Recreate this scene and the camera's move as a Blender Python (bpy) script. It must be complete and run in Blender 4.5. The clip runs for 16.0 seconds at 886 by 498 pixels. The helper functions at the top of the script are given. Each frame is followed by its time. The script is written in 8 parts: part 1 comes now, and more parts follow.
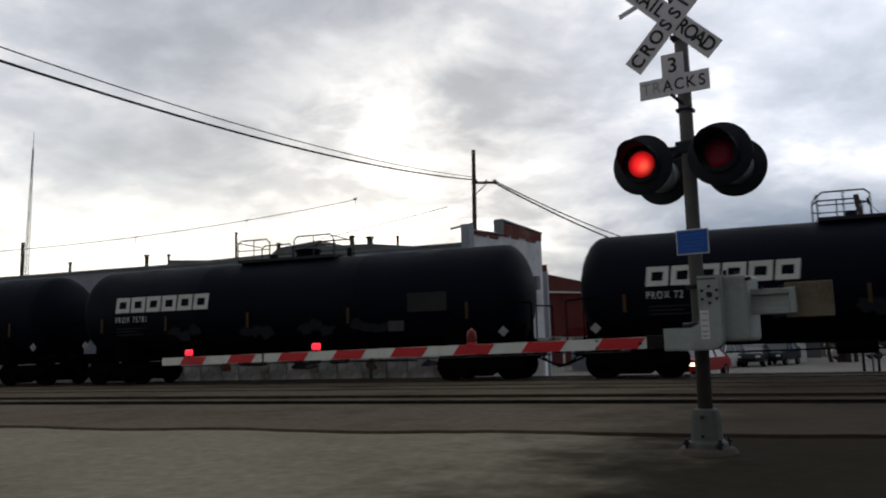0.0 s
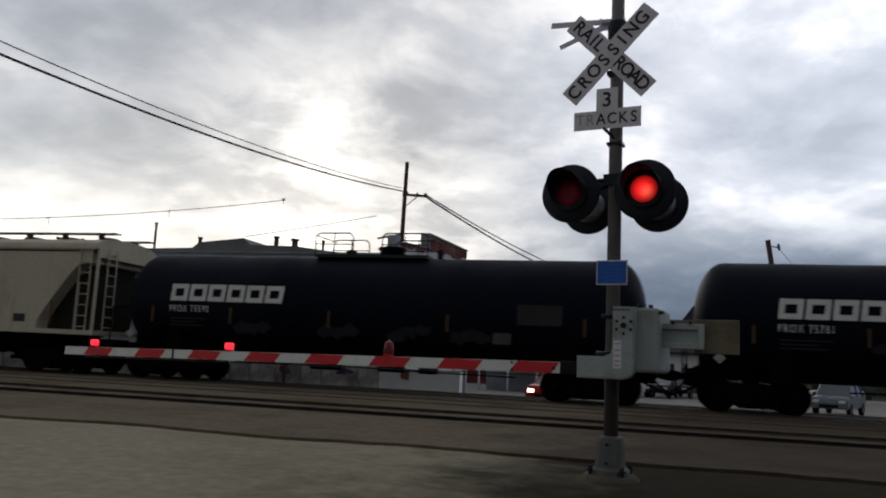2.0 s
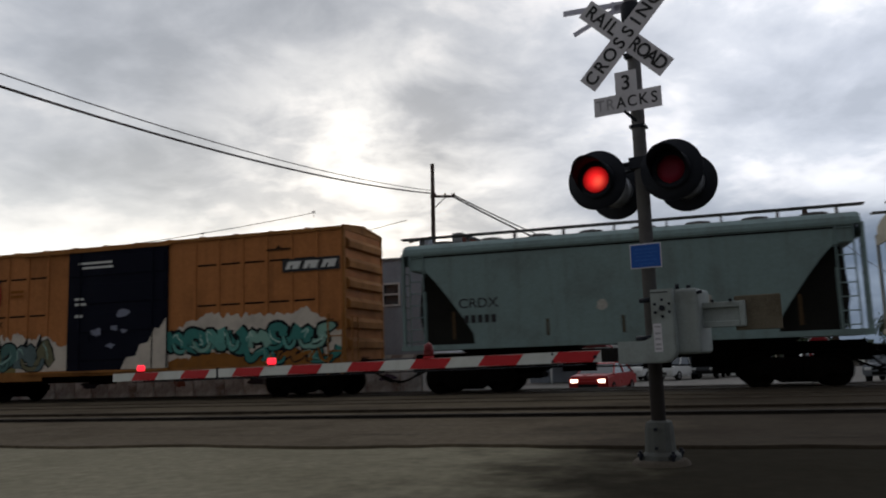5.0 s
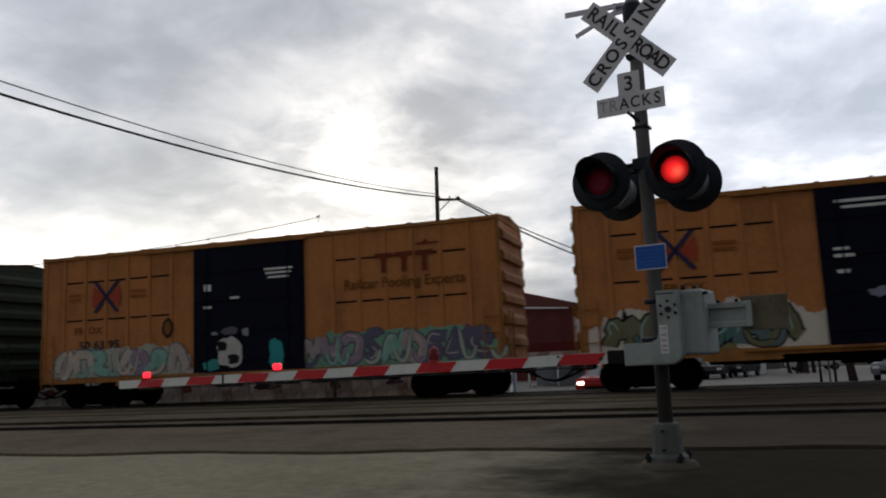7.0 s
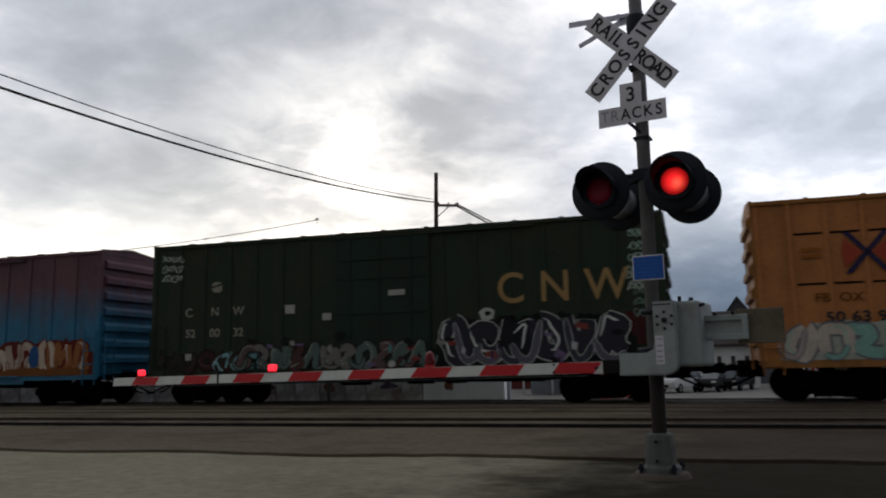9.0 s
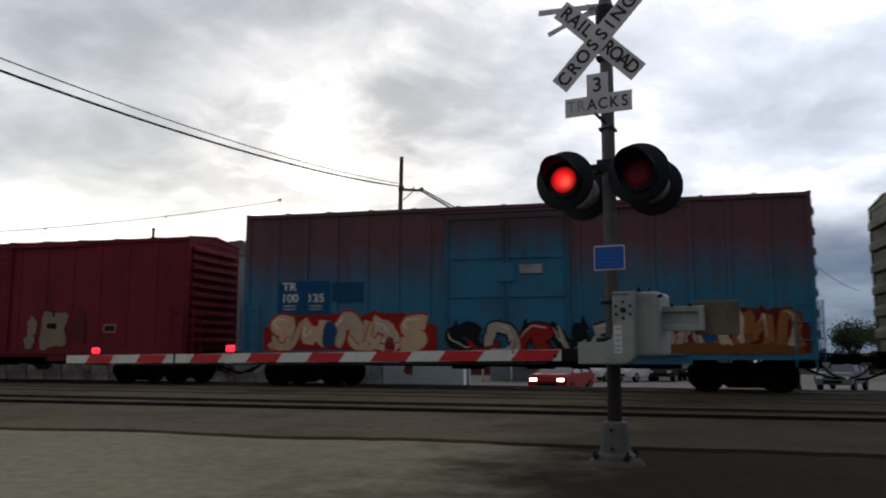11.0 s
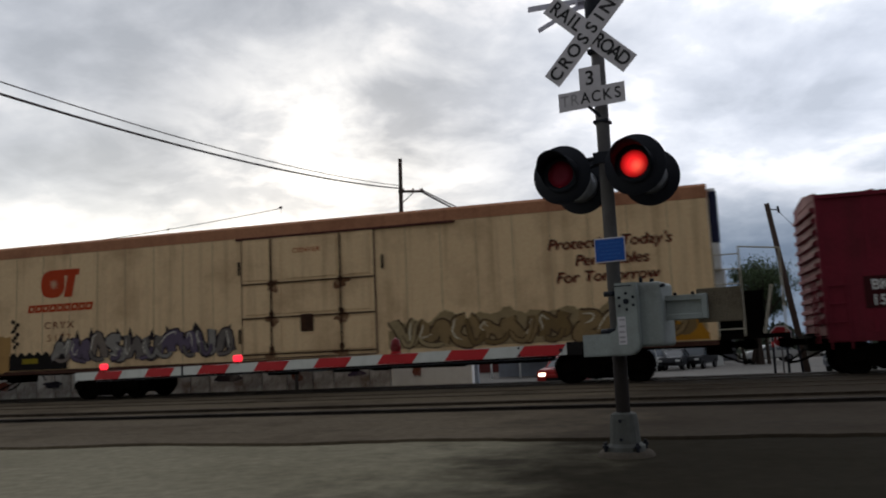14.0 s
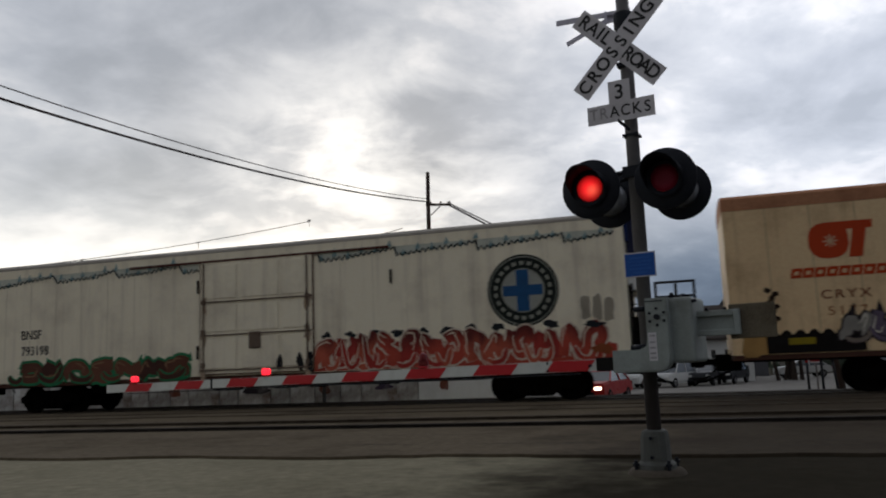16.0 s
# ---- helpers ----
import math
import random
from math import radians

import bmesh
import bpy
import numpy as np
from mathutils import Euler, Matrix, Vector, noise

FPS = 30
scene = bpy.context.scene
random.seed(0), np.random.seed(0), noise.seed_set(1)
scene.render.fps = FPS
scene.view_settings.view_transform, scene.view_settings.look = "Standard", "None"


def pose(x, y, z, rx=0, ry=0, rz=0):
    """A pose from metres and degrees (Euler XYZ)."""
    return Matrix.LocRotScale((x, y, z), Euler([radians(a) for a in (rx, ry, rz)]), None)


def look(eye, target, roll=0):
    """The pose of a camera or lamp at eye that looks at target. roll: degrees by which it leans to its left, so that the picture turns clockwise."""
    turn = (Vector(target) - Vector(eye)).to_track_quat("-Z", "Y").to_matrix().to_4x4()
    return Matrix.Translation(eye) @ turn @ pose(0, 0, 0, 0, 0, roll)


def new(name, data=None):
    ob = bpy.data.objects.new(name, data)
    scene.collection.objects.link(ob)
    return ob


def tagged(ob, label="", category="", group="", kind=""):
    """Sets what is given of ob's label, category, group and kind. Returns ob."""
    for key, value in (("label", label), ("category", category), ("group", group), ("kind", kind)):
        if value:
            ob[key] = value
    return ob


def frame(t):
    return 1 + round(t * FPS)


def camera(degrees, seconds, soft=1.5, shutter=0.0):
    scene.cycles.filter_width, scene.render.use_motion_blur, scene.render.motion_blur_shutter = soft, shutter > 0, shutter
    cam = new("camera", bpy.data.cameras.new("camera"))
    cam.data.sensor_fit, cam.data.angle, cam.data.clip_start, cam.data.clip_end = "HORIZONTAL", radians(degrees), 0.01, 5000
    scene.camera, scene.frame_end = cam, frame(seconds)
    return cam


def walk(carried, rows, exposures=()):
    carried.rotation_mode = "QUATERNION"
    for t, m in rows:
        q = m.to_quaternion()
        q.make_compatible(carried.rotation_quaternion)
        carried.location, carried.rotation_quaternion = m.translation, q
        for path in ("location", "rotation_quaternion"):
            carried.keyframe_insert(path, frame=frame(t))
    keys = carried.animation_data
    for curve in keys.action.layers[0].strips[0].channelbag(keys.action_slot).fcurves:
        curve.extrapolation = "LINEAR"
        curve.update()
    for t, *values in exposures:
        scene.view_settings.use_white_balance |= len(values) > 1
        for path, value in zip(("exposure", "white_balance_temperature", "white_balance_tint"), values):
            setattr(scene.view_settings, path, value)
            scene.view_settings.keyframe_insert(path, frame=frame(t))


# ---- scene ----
from functools import lru_cache

cam = camera(58.2, 16.0, soft=2.0, shutter=0.2)
PATH = [
    (0.0, pose(-0.026, -0.000, 1.044, 96.88, 1.64, -0.40)),
    (0.5, pose(-0.007, -0.008, 1.043, 97.36, 0.08, -3.85)),
    (1.0, pose(-0.014, -0.017, 1.045, 97.55, -1.36, -5.84)),
    (1.5, pose(-0.016, -0.003, 1.051, 97.56, -1.69, -6.59)),
    (2.0, pose(-0.022, -0.005, 1.052, 97.79, -2.65, -6.33)),
    (2.5, pose(-0.007, -0.002, 1.056, 96.96, -1.61, -5.05)),
    (3.0, pose(-0.001, -0.032, 1.051, 97.22, 0.34, -3.15)),
    (3.2, pose(0.009, -0.047, 1.053, 96.92, 1.42, -2.28)),
    (5.3, pose(-0.003, -0.003, 1.046, 97.81, 1.94, -3.35)),
    (5.5, pose(-0.000, 0.000, 1.050, 97.76, 2.08, -3.00)),
    (6.0, pose(0.003, 0.011, 1.048, 97.72, 2.07, -2.97)),
    (6.5, pose(-0.004, 0.014, 1.049, 97.65, 1.91, -2.83)),
    (7.0, pose(0.007, 0.005, 1.052, 98.00, 2.55, -2.87)),
    (7.5, pose(0.011, -0.001, 1.055, 98.37, 2.43, -2.97)),
    (8.0, pose(0.014, -0.000, 1.057, 97.95, 1.95, -3.50)),
    (8.5, pose(0.010, -0.000, 1.056, 98.36, 2.04, -3.76)),
    (9.0, pose(-0.003, -0.007, 1.045, 98.41, 1.10, -3.25)),
    (9.2, pose(0.002, 0.003, 1.047, 97.24, 1.35, -2.95)),
    (11.3, pose(0.001, 0.008, 1.046, 97.28, 0.13, -6.60)),
    (11.5, pose(0.004, 0.018, 1.053, 97.01, 0.83, -6.30)),
    (12.0, pose(0.002, 0.007, 1.048, 97.61, 0.30, -6.33)),
    (12.5, pose(-0.001, -0.008, 1.053, 97.70, 0.81, -6.07)),
    (13.0, pose(-0.001, -0.013, 1.051, 97.15, -0.14, -6.24)),
    (13.5, pose(0.005, -0.025, 1.049, 97.07, 1.04, -5.41)),
    (14.0, pose(0.021, -0.021, 1.046, 97.31, 2.57, -5.51)),
    (14.5, pose(0.021, -0.016, 1.054, 97.54, 2.45, -4.69)),
    (15.0, pose(0.021, -0.007, 1.060, 98.27, 1.88, -4.36)),
    (15.5, pose(0.024, -0.006, 1.056, 98.45, 1.70, -3.81)),
    (16.0, pose(0.014, -0.003, 1.063, 98.32, 2.23, -3.58)),
]
walk(cam, PATH, [(0.0, -0.08), (0.5, -0.18), (3.0, -0.18), (5.5, -0.22), (7.0, -0.08), (9.0, -0.08), (12.0, 0.03), (13.0, 0.03), (14.5, -0.12), (15.5, -0.23), (16.0, -0.23)])

# ---- sky and light ----
world = bpy.data.worlds.new("overcast_evening")
scene.world = world
world.use_nodes = True
SUN = Vector((-0.033, 0.982, 0.185)).normalized()


def build_sky():
    nt = world.node_tree
    nt.nodes.clear()
    add, link = nt.nodes.new, nt.links.new
    coord = add("ShaderNodeTexCoord")
    sky = add("ShaderNodeTexSky")
    sky.sky_type, sky.sun_disc = "NISHITA", False
    sky.sun_elevation, sky.sun_rotation = math.asin(SUN.z), math.atan2(SUN.x, SUN.y)
    sep = add("ShaderNodeSeparateXYZ")
    link(coord.outputs["Generated"], sep.inputs[0])

    def calc(op, a, b=None, clamp=False):
        n = add("ShaderNodeMath")
        n.operation, n.use_clamp = op, clamp
        for i, v in enumerate((a, b)):
            if v is None:
                continue
            if isinstance(v, (int, float)):
                n.inputs[i].default_value = v
            else:
                link(v, n.inputs[i])
        return n.outputs[0]

    def ramp(src, stops):
        n = add("ShaderNodeValToRGB")
        link(src, n.inputs[0])
        el = n.color_ramp.elements
        el[0].position, el[0].color = stops[0][0], (*stops[0][1], 1)
        el[1].position, el[1].color = stops[-1][0], (*stops[-1][1], 1)
        for p, c in stops[1:-1]:
            e = el.new(p)
            e.color = (*c, 1)
        return n.outputs[0]

    def mix(kind, f, a, b):
        n = add("ShaderNodeMixRGB")
        n.blend_type = kind
        for i, v in enumerate((f, a, b)):
            if isinstance(v, (int, float)):
                n.inputs[i].default_value = v
            elif isinstance(v, tuple):
                n.inputs[i].default_value = (*v, 1)
            else:
                link(v, n.inputs[i])
        return n.outputs[0]

    up = calc("MAXIMUM", sep.outputs[2], 0.0)
    # cloud deck: the direction met with a level layer
    deck = calc("ADD", up, 0.27)
    cx, cy = calc("DIVIDE", sep.outputs[0], deck), calc("DIVIDE", sep.outputs[1], deck)
    comb = add("ShaderNodeCombineXYZ")
    link(cx, comb.inputs[0])
    link(cy, comb.inputs[1])
    comb.inputs[2].default_value = 5.3

    def clouds(scale, detail, rough, distort):
        n = add("ShaderNodeTexNoise")
        link(comb.outputs[0], n.inputs["Vector"])
        n.inputs["Scale"].default_value = scale
        n.inputs["Detail"].default_value = detail
        n.inputs["Roughness"].default_value = rough
        n.inputs["Distortion"].default_value = distort
        return n.outputs[0]

    big, small = clouds(1.5, 7, 0.52, 0.25), clouds(4.6, 8, 0.55, 0.3)
    thick = calc("ADD", calc("MULTIPLY", big, 0.72), calc("MULTIPLY", small, 0.28))
    body = ramp(thick, [(0.38, (0.40, 0.43, 0.48)), (0.445, (0.50, 0.53, 0.585)), (0.50, (0.615, 0.64, 0.685)), (0.545, (0.82, 0.82, 0.84)), (0.61, (1.06, 1.05, 1.045))])
    # brightening round the veiled sun, wider along the horizon
    dot = add("ShaderNodeVectorMath")
    dot.operation = "DOT_PRODUCT"
    link(coord.outputs["Generated"], dot.inputs[0])
    dot.inputs[1].default_value = SUN
    near = calc("MAXIMUM", dot.outputs["Value"], 0.0)
    halo = calc("POWER", near, 60.0)
    wide = calc("POWER", near, 9.0)
    low = calc("POWER", calc("SUBTRACT", 1.0, up, True), 10.0)
    west = calc("MULTIPLY", calc("ADD", calc("MULTIPLY", sep.outputs[0], -1.9), 0.38, True), low)
    col = mix("MULTIPLY", 1.0, body, mix("MIX", wide, (0.92, 0.935, 0.97), (1.0, 0.985, 0.97)))
    col = mix("MIX", calc("MULTIPLY", low, 0.75, True), col, (0.27, 0.33, 0.40))
    col = mix("ADD", 1.0, col, mix("MULTIPLY", 1.0, (0.95, 0.86, 0.62), mix("MIX", calc("MULTIPLY", west, 1.5), (0, 0, 0), (1, 1, 1))))
    puff = add("ShaderNodeMapRange")
    link(small, puff.inputs[0])
    for i, v in zip((1, 2, 3, 4), (0.40, 0.60, 0.12, 1.0)):
        puff.inputs[i].default_value = v
    glow = calc("MULTIPLY", calc("MULTIPLY", halo, 0.50), puff.outputs[0])
    col = mix("ADD", 1.0, col, mix("MULTIPLY", 1.0, (1.0, 0.93, 0.80), mix("MIX", glow, (0, 0, 0), (1, 1, 1))))
    tint = mix("ADD", 0.004, col, sky.outputs[0])
    # thinner, brighter deck towards the east, over a blue-grey band of rain along its horizon
    east = add("ShaderNodeMapRange")
    east.interpolation_type = "SMOOTHSTEP"
    link(sep.outputs[0], east.inputs[0])
    for i, v in zip((1, 2, 3, 4), (0.02, 0.42, 0.0, 1.0)):
        east.inputs[i].default_value = v
    band = add("ShaderNodeMapRange")
    band.interpolation_type = "SMOOTHSTEP"
    link(up, band.inputs[0])
    for i, v in zip((1, 2, 3, 4), (0.09, 0.22, 1.0, 0.0)):
        band.inputs[i].default_value = v
    lift = calc("MULTIPLY", east.outputs[0], calc("SUBTRACT", 1.0, band.outputs[0]))
    tint = mix("MULTIPLY", 1.0, tint, mix("MIX", lift, (1, 1, 1), (1.42, 1.42, 1.44)))
    shower = add("ShaderNodeMapRange")
    shower.interpolation_type = "SMOOTHSTEP"
    link(sep.outputs[0], shower.inputs[0])
    for i, v in zip((1, 2, 3, 4), (0.08, 0.36, 0.0, 1.0)):
        shower.inputs[i].default_value = v
    tint = mix("MULTIPLY", calc("MULTIPLY", shower.outputs[0], band.outputs[0]), tint, (0.33, 0.40, 0.50))
    # the deck thickens away from the veiled sun
    away = add("ShaderNodeMapRange")
    link(dot.outputs["Value"], away.inputs[0])
    for i, v in zip((1, 2, 3, 4), (-0.4, 0.72, 0.35, 1.0)):
        away.inputs[i].default_value = v
    tint = mix("MULTIPLY", 1.0, tint, away.outputs[0])
    bg = add("ShaderNodeBackground")
    link(tint, bg.inputs[0])
    bg.inputs[1].default_value = 1.08
    out = add("ShaderNodeOutputWorld")
    link(bg.outputs[0], out.inputs[0])


build_sky()
sun = new("sun", bpy.data.lights.new("sun", "SUN"))
sun.data.energy, sun.data.angle, sun.data.color = 0.35, radians(22), (1.0, 0.93, 0.82)
sun.matrix_world = look(SUN * 50, (0, 0, 0))


# ---- materials ----
def rgb(h):
    """Linear colour from an sRGB hex string."""
    v = [int(h[i:i + 2], 16) / 255 for i in (0, 2, 4)]
    return tuple(c / 12.92 if c <= 0.04045 else ((c + 0.055) / 1.055) ** 2.4 for c in v)


@lru_cache(None)
def surface(name, colour, rough=0.6, metal=0.0, wear=None, amount=0.35, grain=0.12, scale=1.0, streak=0.0, bump=0.02, fade=None, spread=0.0):
    """Base colour with stains at two scales, optional run-down streaks, a faded upper part and fine relief."""
    m = bpy.data.materials.new(name)
    m.use_nodes = True
    nt = m.node_tree
    add, link = nt.nodes.new, nt.links.new
    bsdf = nt.nodes["Principled BSDF"]
    coord = add("ShaderNodeTexCoord")
    wear = wear or tuple(c * 0.45 for c in colour)

    def noise_at(sc, detail, stretch=(1, 1, 1)):
        mp = add("ShaderNodeMapping")
        link(coord.outputs["Object"], mp.inputs[0])
        mp.inputs["Scale"].default_value = stretch
        n = add("ShaderNodeTexNoise")
        link(mp.outputs[0], n.inputs["Vector"])
        n.inputs["Scale"].default_value = sc
        n.inputs["Detail"].default_value = detail
        n.inputs["Roughness"].default_value = 0.6
        return n.outputs[0]

    def span(src, a, b, lo=0.0, hi=1.0):
        n = add("ShaderNodeMapRange")
        link(src, n.inputs[0])
        for i, v in zip((1, 2, 3, 4), (a, b, lo, hi)):
            n.inputs[i].default_value = v
        return n.outputs[0]

    def mix(kind, f, a, b):
        n = add("ShaderNodeMixRGB")
        n.blend_type = kind
        for i, v in enumerate((f, a, b)):
            if isinstance(v, (int, float)):
                n.inputs[i].default_value = v
            elif isinstance(v, tuple):
                n.inputs[i].default_value = (*v, 1)
            else:
                link(v, n.inputs[i])
        return n.outputs[0]

    stain, fine = noise_at(0.9 * scale, 6), noise_at(16 * scale, 5)
    base = mix("MIX", 0.0, colour, colour)
    if fade:
        (top, z0, z1) = fade
        sp = add("ShaderNodeSeparateXYZ")
        link(coord.outputs["Object"], sp.inputs[0])
        ed = add("ShaderNodeMath")
        ed.operation = "MULTIPLY_ADD"
        link(noise_at(1.3, 6, (1.6, 1.6, 0.5)), ed.inputs[0])
        ed.inputs[1].default_value = 1.6
        link(sp.outputs[2], ed.inputs[2])
        base = mix("MIX", span(ed.outputs[0], z0 + 0.8, z1 + 0.8), colour, top)
    col = mix("MIX", span(stain, 0.48, 0.72, 0, amount), base, wear)
    if streak:
        run = noise_at(3.2, 5, (1.0, 1.0, 0.06))
        col = mix("MIX", span(run, 0.5, 0.75, 0, streak), col, wear)
    col = mix("OVERLAY", grain * 3, col, mix("MIX", span(fine, 0.3, 0.7), (0.35, 0.35, 0.35), (0.65, 0.65, 0.65)))
    if spread:
        info = add("ShaderNodeObjectInfo")
        geo = add("ShaderNodeNewGeometry")
        ad = add("ShaderNodeMath")
        ad.operation = "ADD"
        link(info.outputs["Random"], ad.inputs[0])
        link(geo.outputs["Random Per Island"], ad.inputs[1])
        col = mix("MULTIPLY", 1.0, col, mix("MIX", span(ad.outputs[0], 0, 2), (1 - spread,) * 3, (1 + spread,) * 3))
    link(col, bsdf.inputs["Base Color"])
    link(span(stain, 0.3, 0.7, max(0.02, rough - 0.1), min(1, rough + 0.14)), bsdf.inputs["Roughness"])
    bsdf.inputs["Metallic"].default_value = metal
    bsdf.inputs["Specular IOR Level"].default_value = 0.12 if rough > 0.6 else 0.25
    if bump:
        bp = add("ShaderNodeBump")
        bp.inputs["Strength"].default_value = 0.5
        bp.inputs["Distance"].default_value = bump
        link(fine, bp.inputs["Height"])
        link(bp.outputs[0], bsdf.inputs["Normal"])
    return m


@lru_cache(None)
def glowing(name, colour, strength):
    m = bpy.data.materials.new(name)
    m.use_nodes = True
    b = m.node_tree.nodes["Principled BSDF"]
    b.inputs["Base Color"].default_value = (*[c * 0.6 for c in colour], 1)
    b.inputs["Emission Color"].default_value = (*colour, 1)
    b.inputs["Emission Strength"].default_value = strength
    return m


@lru_cache(None)
def glass(name, colour=(0.05, 0.06, 0.07), rough=0.08):
    m = bpy.data.materials.new(name)
    m.use_nodes = True
    b = m.node_tree.nodes["Principled BSDF"]
    b.inputs["Base Color"].default_value = (*colour, 1)
    b.inputs["Roughness"].default_value = rough
    b.inputs["Specular IOR Level"].default_value = 0.6
    return m


M_ASPHALT = surface("worn_asphalt", (0.215, 0.195, 0.138), 0.9, 0, (0.135, 0.120, 0.082), 0.8, 0.22, 0.42, 0, 0.01)
M_OVERLAY = surface("patched_asphalt", (0.112, 0.090, 0.062), 0.92, 0, (0.045, 0.035, 0.024), 0.9, 0.25, 0.5, 0, 0.012)


def dark_over_asphalt(m, most, low, high):
    """A darker brown tone mixed into the asphalt round the signal and east of it, with a soft ragged margin."""
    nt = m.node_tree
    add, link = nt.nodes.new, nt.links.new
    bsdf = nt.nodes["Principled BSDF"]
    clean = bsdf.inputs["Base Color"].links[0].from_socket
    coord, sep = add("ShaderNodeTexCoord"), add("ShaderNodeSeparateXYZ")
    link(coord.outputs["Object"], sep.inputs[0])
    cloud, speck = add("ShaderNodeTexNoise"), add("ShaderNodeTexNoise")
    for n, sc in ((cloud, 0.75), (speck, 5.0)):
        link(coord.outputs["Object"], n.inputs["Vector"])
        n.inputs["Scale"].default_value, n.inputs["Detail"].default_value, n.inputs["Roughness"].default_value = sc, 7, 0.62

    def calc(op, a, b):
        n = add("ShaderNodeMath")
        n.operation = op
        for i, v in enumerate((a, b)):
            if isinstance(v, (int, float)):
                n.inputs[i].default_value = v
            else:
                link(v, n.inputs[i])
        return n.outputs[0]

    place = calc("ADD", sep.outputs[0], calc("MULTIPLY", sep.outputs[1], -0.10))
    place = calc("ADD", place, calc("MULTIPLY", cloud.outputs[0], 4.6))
    dark_mask = add("ShaderNodeMapRange")
    dark_mask.interpolation_type = "SMOOTHSTEP"
    link(place, dark_mask.inputs[0])
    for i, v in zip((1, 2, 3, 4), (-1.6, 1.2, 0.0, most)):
        dark_mask.inputs[i].default_value = v
    dark_tone, out = add("ShaderNodeMixRGB"), add("ShaderNodeMixRGB")
    link(speck.outputs[0], dark_tone.inputs[0])
    dark_tone.inputs[1].default_value, dark_tone.inputs[2].default_value = (*low, 1), (*high, 1)
    link(dark_mask.outputs[0], out.inputs[0])
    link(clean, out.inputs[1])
    link(dark_tone.outputs[0], out.inputs[2])
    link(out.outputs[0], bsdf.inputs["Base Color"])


dark_over_asphalt(M_ASPHALT, 0.97, (0.008, 0.0068, 0.0046), (0.030, 0.025, 0.017))
dark_over_asphalt(M_OVERLAY, 0.72, (0.012, 0.009, 0.007), (0.038, 0.030, 0.022))
M_OVERLAY.node_tree.nodes["Principled BSDF"].inputs["Specular IOR Level"].default_value = 0.04
M_ASPHALT.node_tree.nodes["Principled BSDF"].inputs["Specular IOR Level"].default_value = 0.015
M_DUSTYGAP = surface("dust_filled_gap", (0.060, 0.047, 0.034), 0.92, 0, (0.025, 0.019, 0.014), 0.9, 0.25, 1.6, 0, 0.01)
M_CONCRETE = surface("pale_concrete", (0.17, 0.16, 0.145), 0.9, 0, (0.11, 0.10, 0.085), 0.6, 0.15, 0.4, 0, 0.006)
M_TAR = surface("tar_black", (0.012, 0.011, 0.010), 0.8, 0, (0.03, 0.027, 0.024), 0.5, 0.1, 2)
M_RAIL = surface("rail_steel", (0.028, 0.023, 0.019), 0.6, 0.2, (0.012, 0.009, 0.008), 0.6, 0.15, 3)
M_RAILDULL = surface("rust_brown_rail", (0.088, 0.070, 0.052), 0.8, 0.1, (0.03, 0.022, 0.016), 0.6, 0.15, 3)
M_BALLAST = surface("dark_ballast", (0.045, 0.038, 0.033), 0.95, 0, (0.018, 0.015, 0.013), 0.8, 0.4, 3, 0, 0.05)
M_GALV = surface("galvanised_steel", (0.150, 0.146, 0.150), 0.6, 0.1, (0.09, 0.08, 0.075), 0.6, 0.1, 3, 0.35, 0.004)
M_CAST = surface("grey_painted_casting", (0.29, 0.325, 0.315), 0.6, 0.1, (0.15, 0.15, 0.135), 0.45, 0.1, 4, 0.3, 0.006)
M_BLACKPAINT = surface("matt_black_paint", (0.007, 0.009, 0.016), 0.55, 0, (0.014, 0.016, 0.024), 0.5, 0.1, 4)
M_DARKHARDWARE = surface("worn_black_hardware", (0.012, 0.011, 0.011), 0.85, 0, (0.03, 0.026, 0.022), 0.6, 0.2, 6)
M_SIGN = surface("weathered_white_sheeting", (0.60, 0.58, 0.62), 0.5, 0, (0.42, 0.40, 0.42), 0.5, 0.06, 5, 0.25, 0)
M_BLADEBACK = surface("bare_blade_metal", (0.50, 0.49, 0.58), 0.5, 0.2, (0.2, 0.19, 0.2), 0.5, 0.06, 5, 0.2, 0)
M_INK = surface("sign_black", (0.022, 0.021, 0.024), 0.6, 0, (0.05, 0.05, 0.05), 0.4, 0.1, 9, 0, 0)
M_INKFADED = surface("sun_bleached_sign_black", (0.30, 0.29, 0.31), 0.6, 0, (0.45, 0.44, 0.46), 0.8, 0.1, 14, 0, 0)
M_BLUE = surface("blue_sign_sheeting", (0.012, 0.085, 0.36), 0.45, 0, (0.01, 0.05, 0.22), 0.4, 0.06, 6, 0, 0)
M_REDSTRIPE = surface("red_reflective_tape", (0.46, 0.018, 0.025), 0.5, 0, (0.28, 0.02, 0.02), 0.4, 0.05, 6, 0, 0)
M_WHITESTRIPE = surface("white_reflective_tape", (0.58, 0.60, 0.58), 0.5, 0, (0.40, 0.41, 0.38), 0.5, 0.05, 5, 0.2, 0)
M_REDLAMP = glowing("lit_red_marker", (1.0, 0.02, 0.04), 1.8)


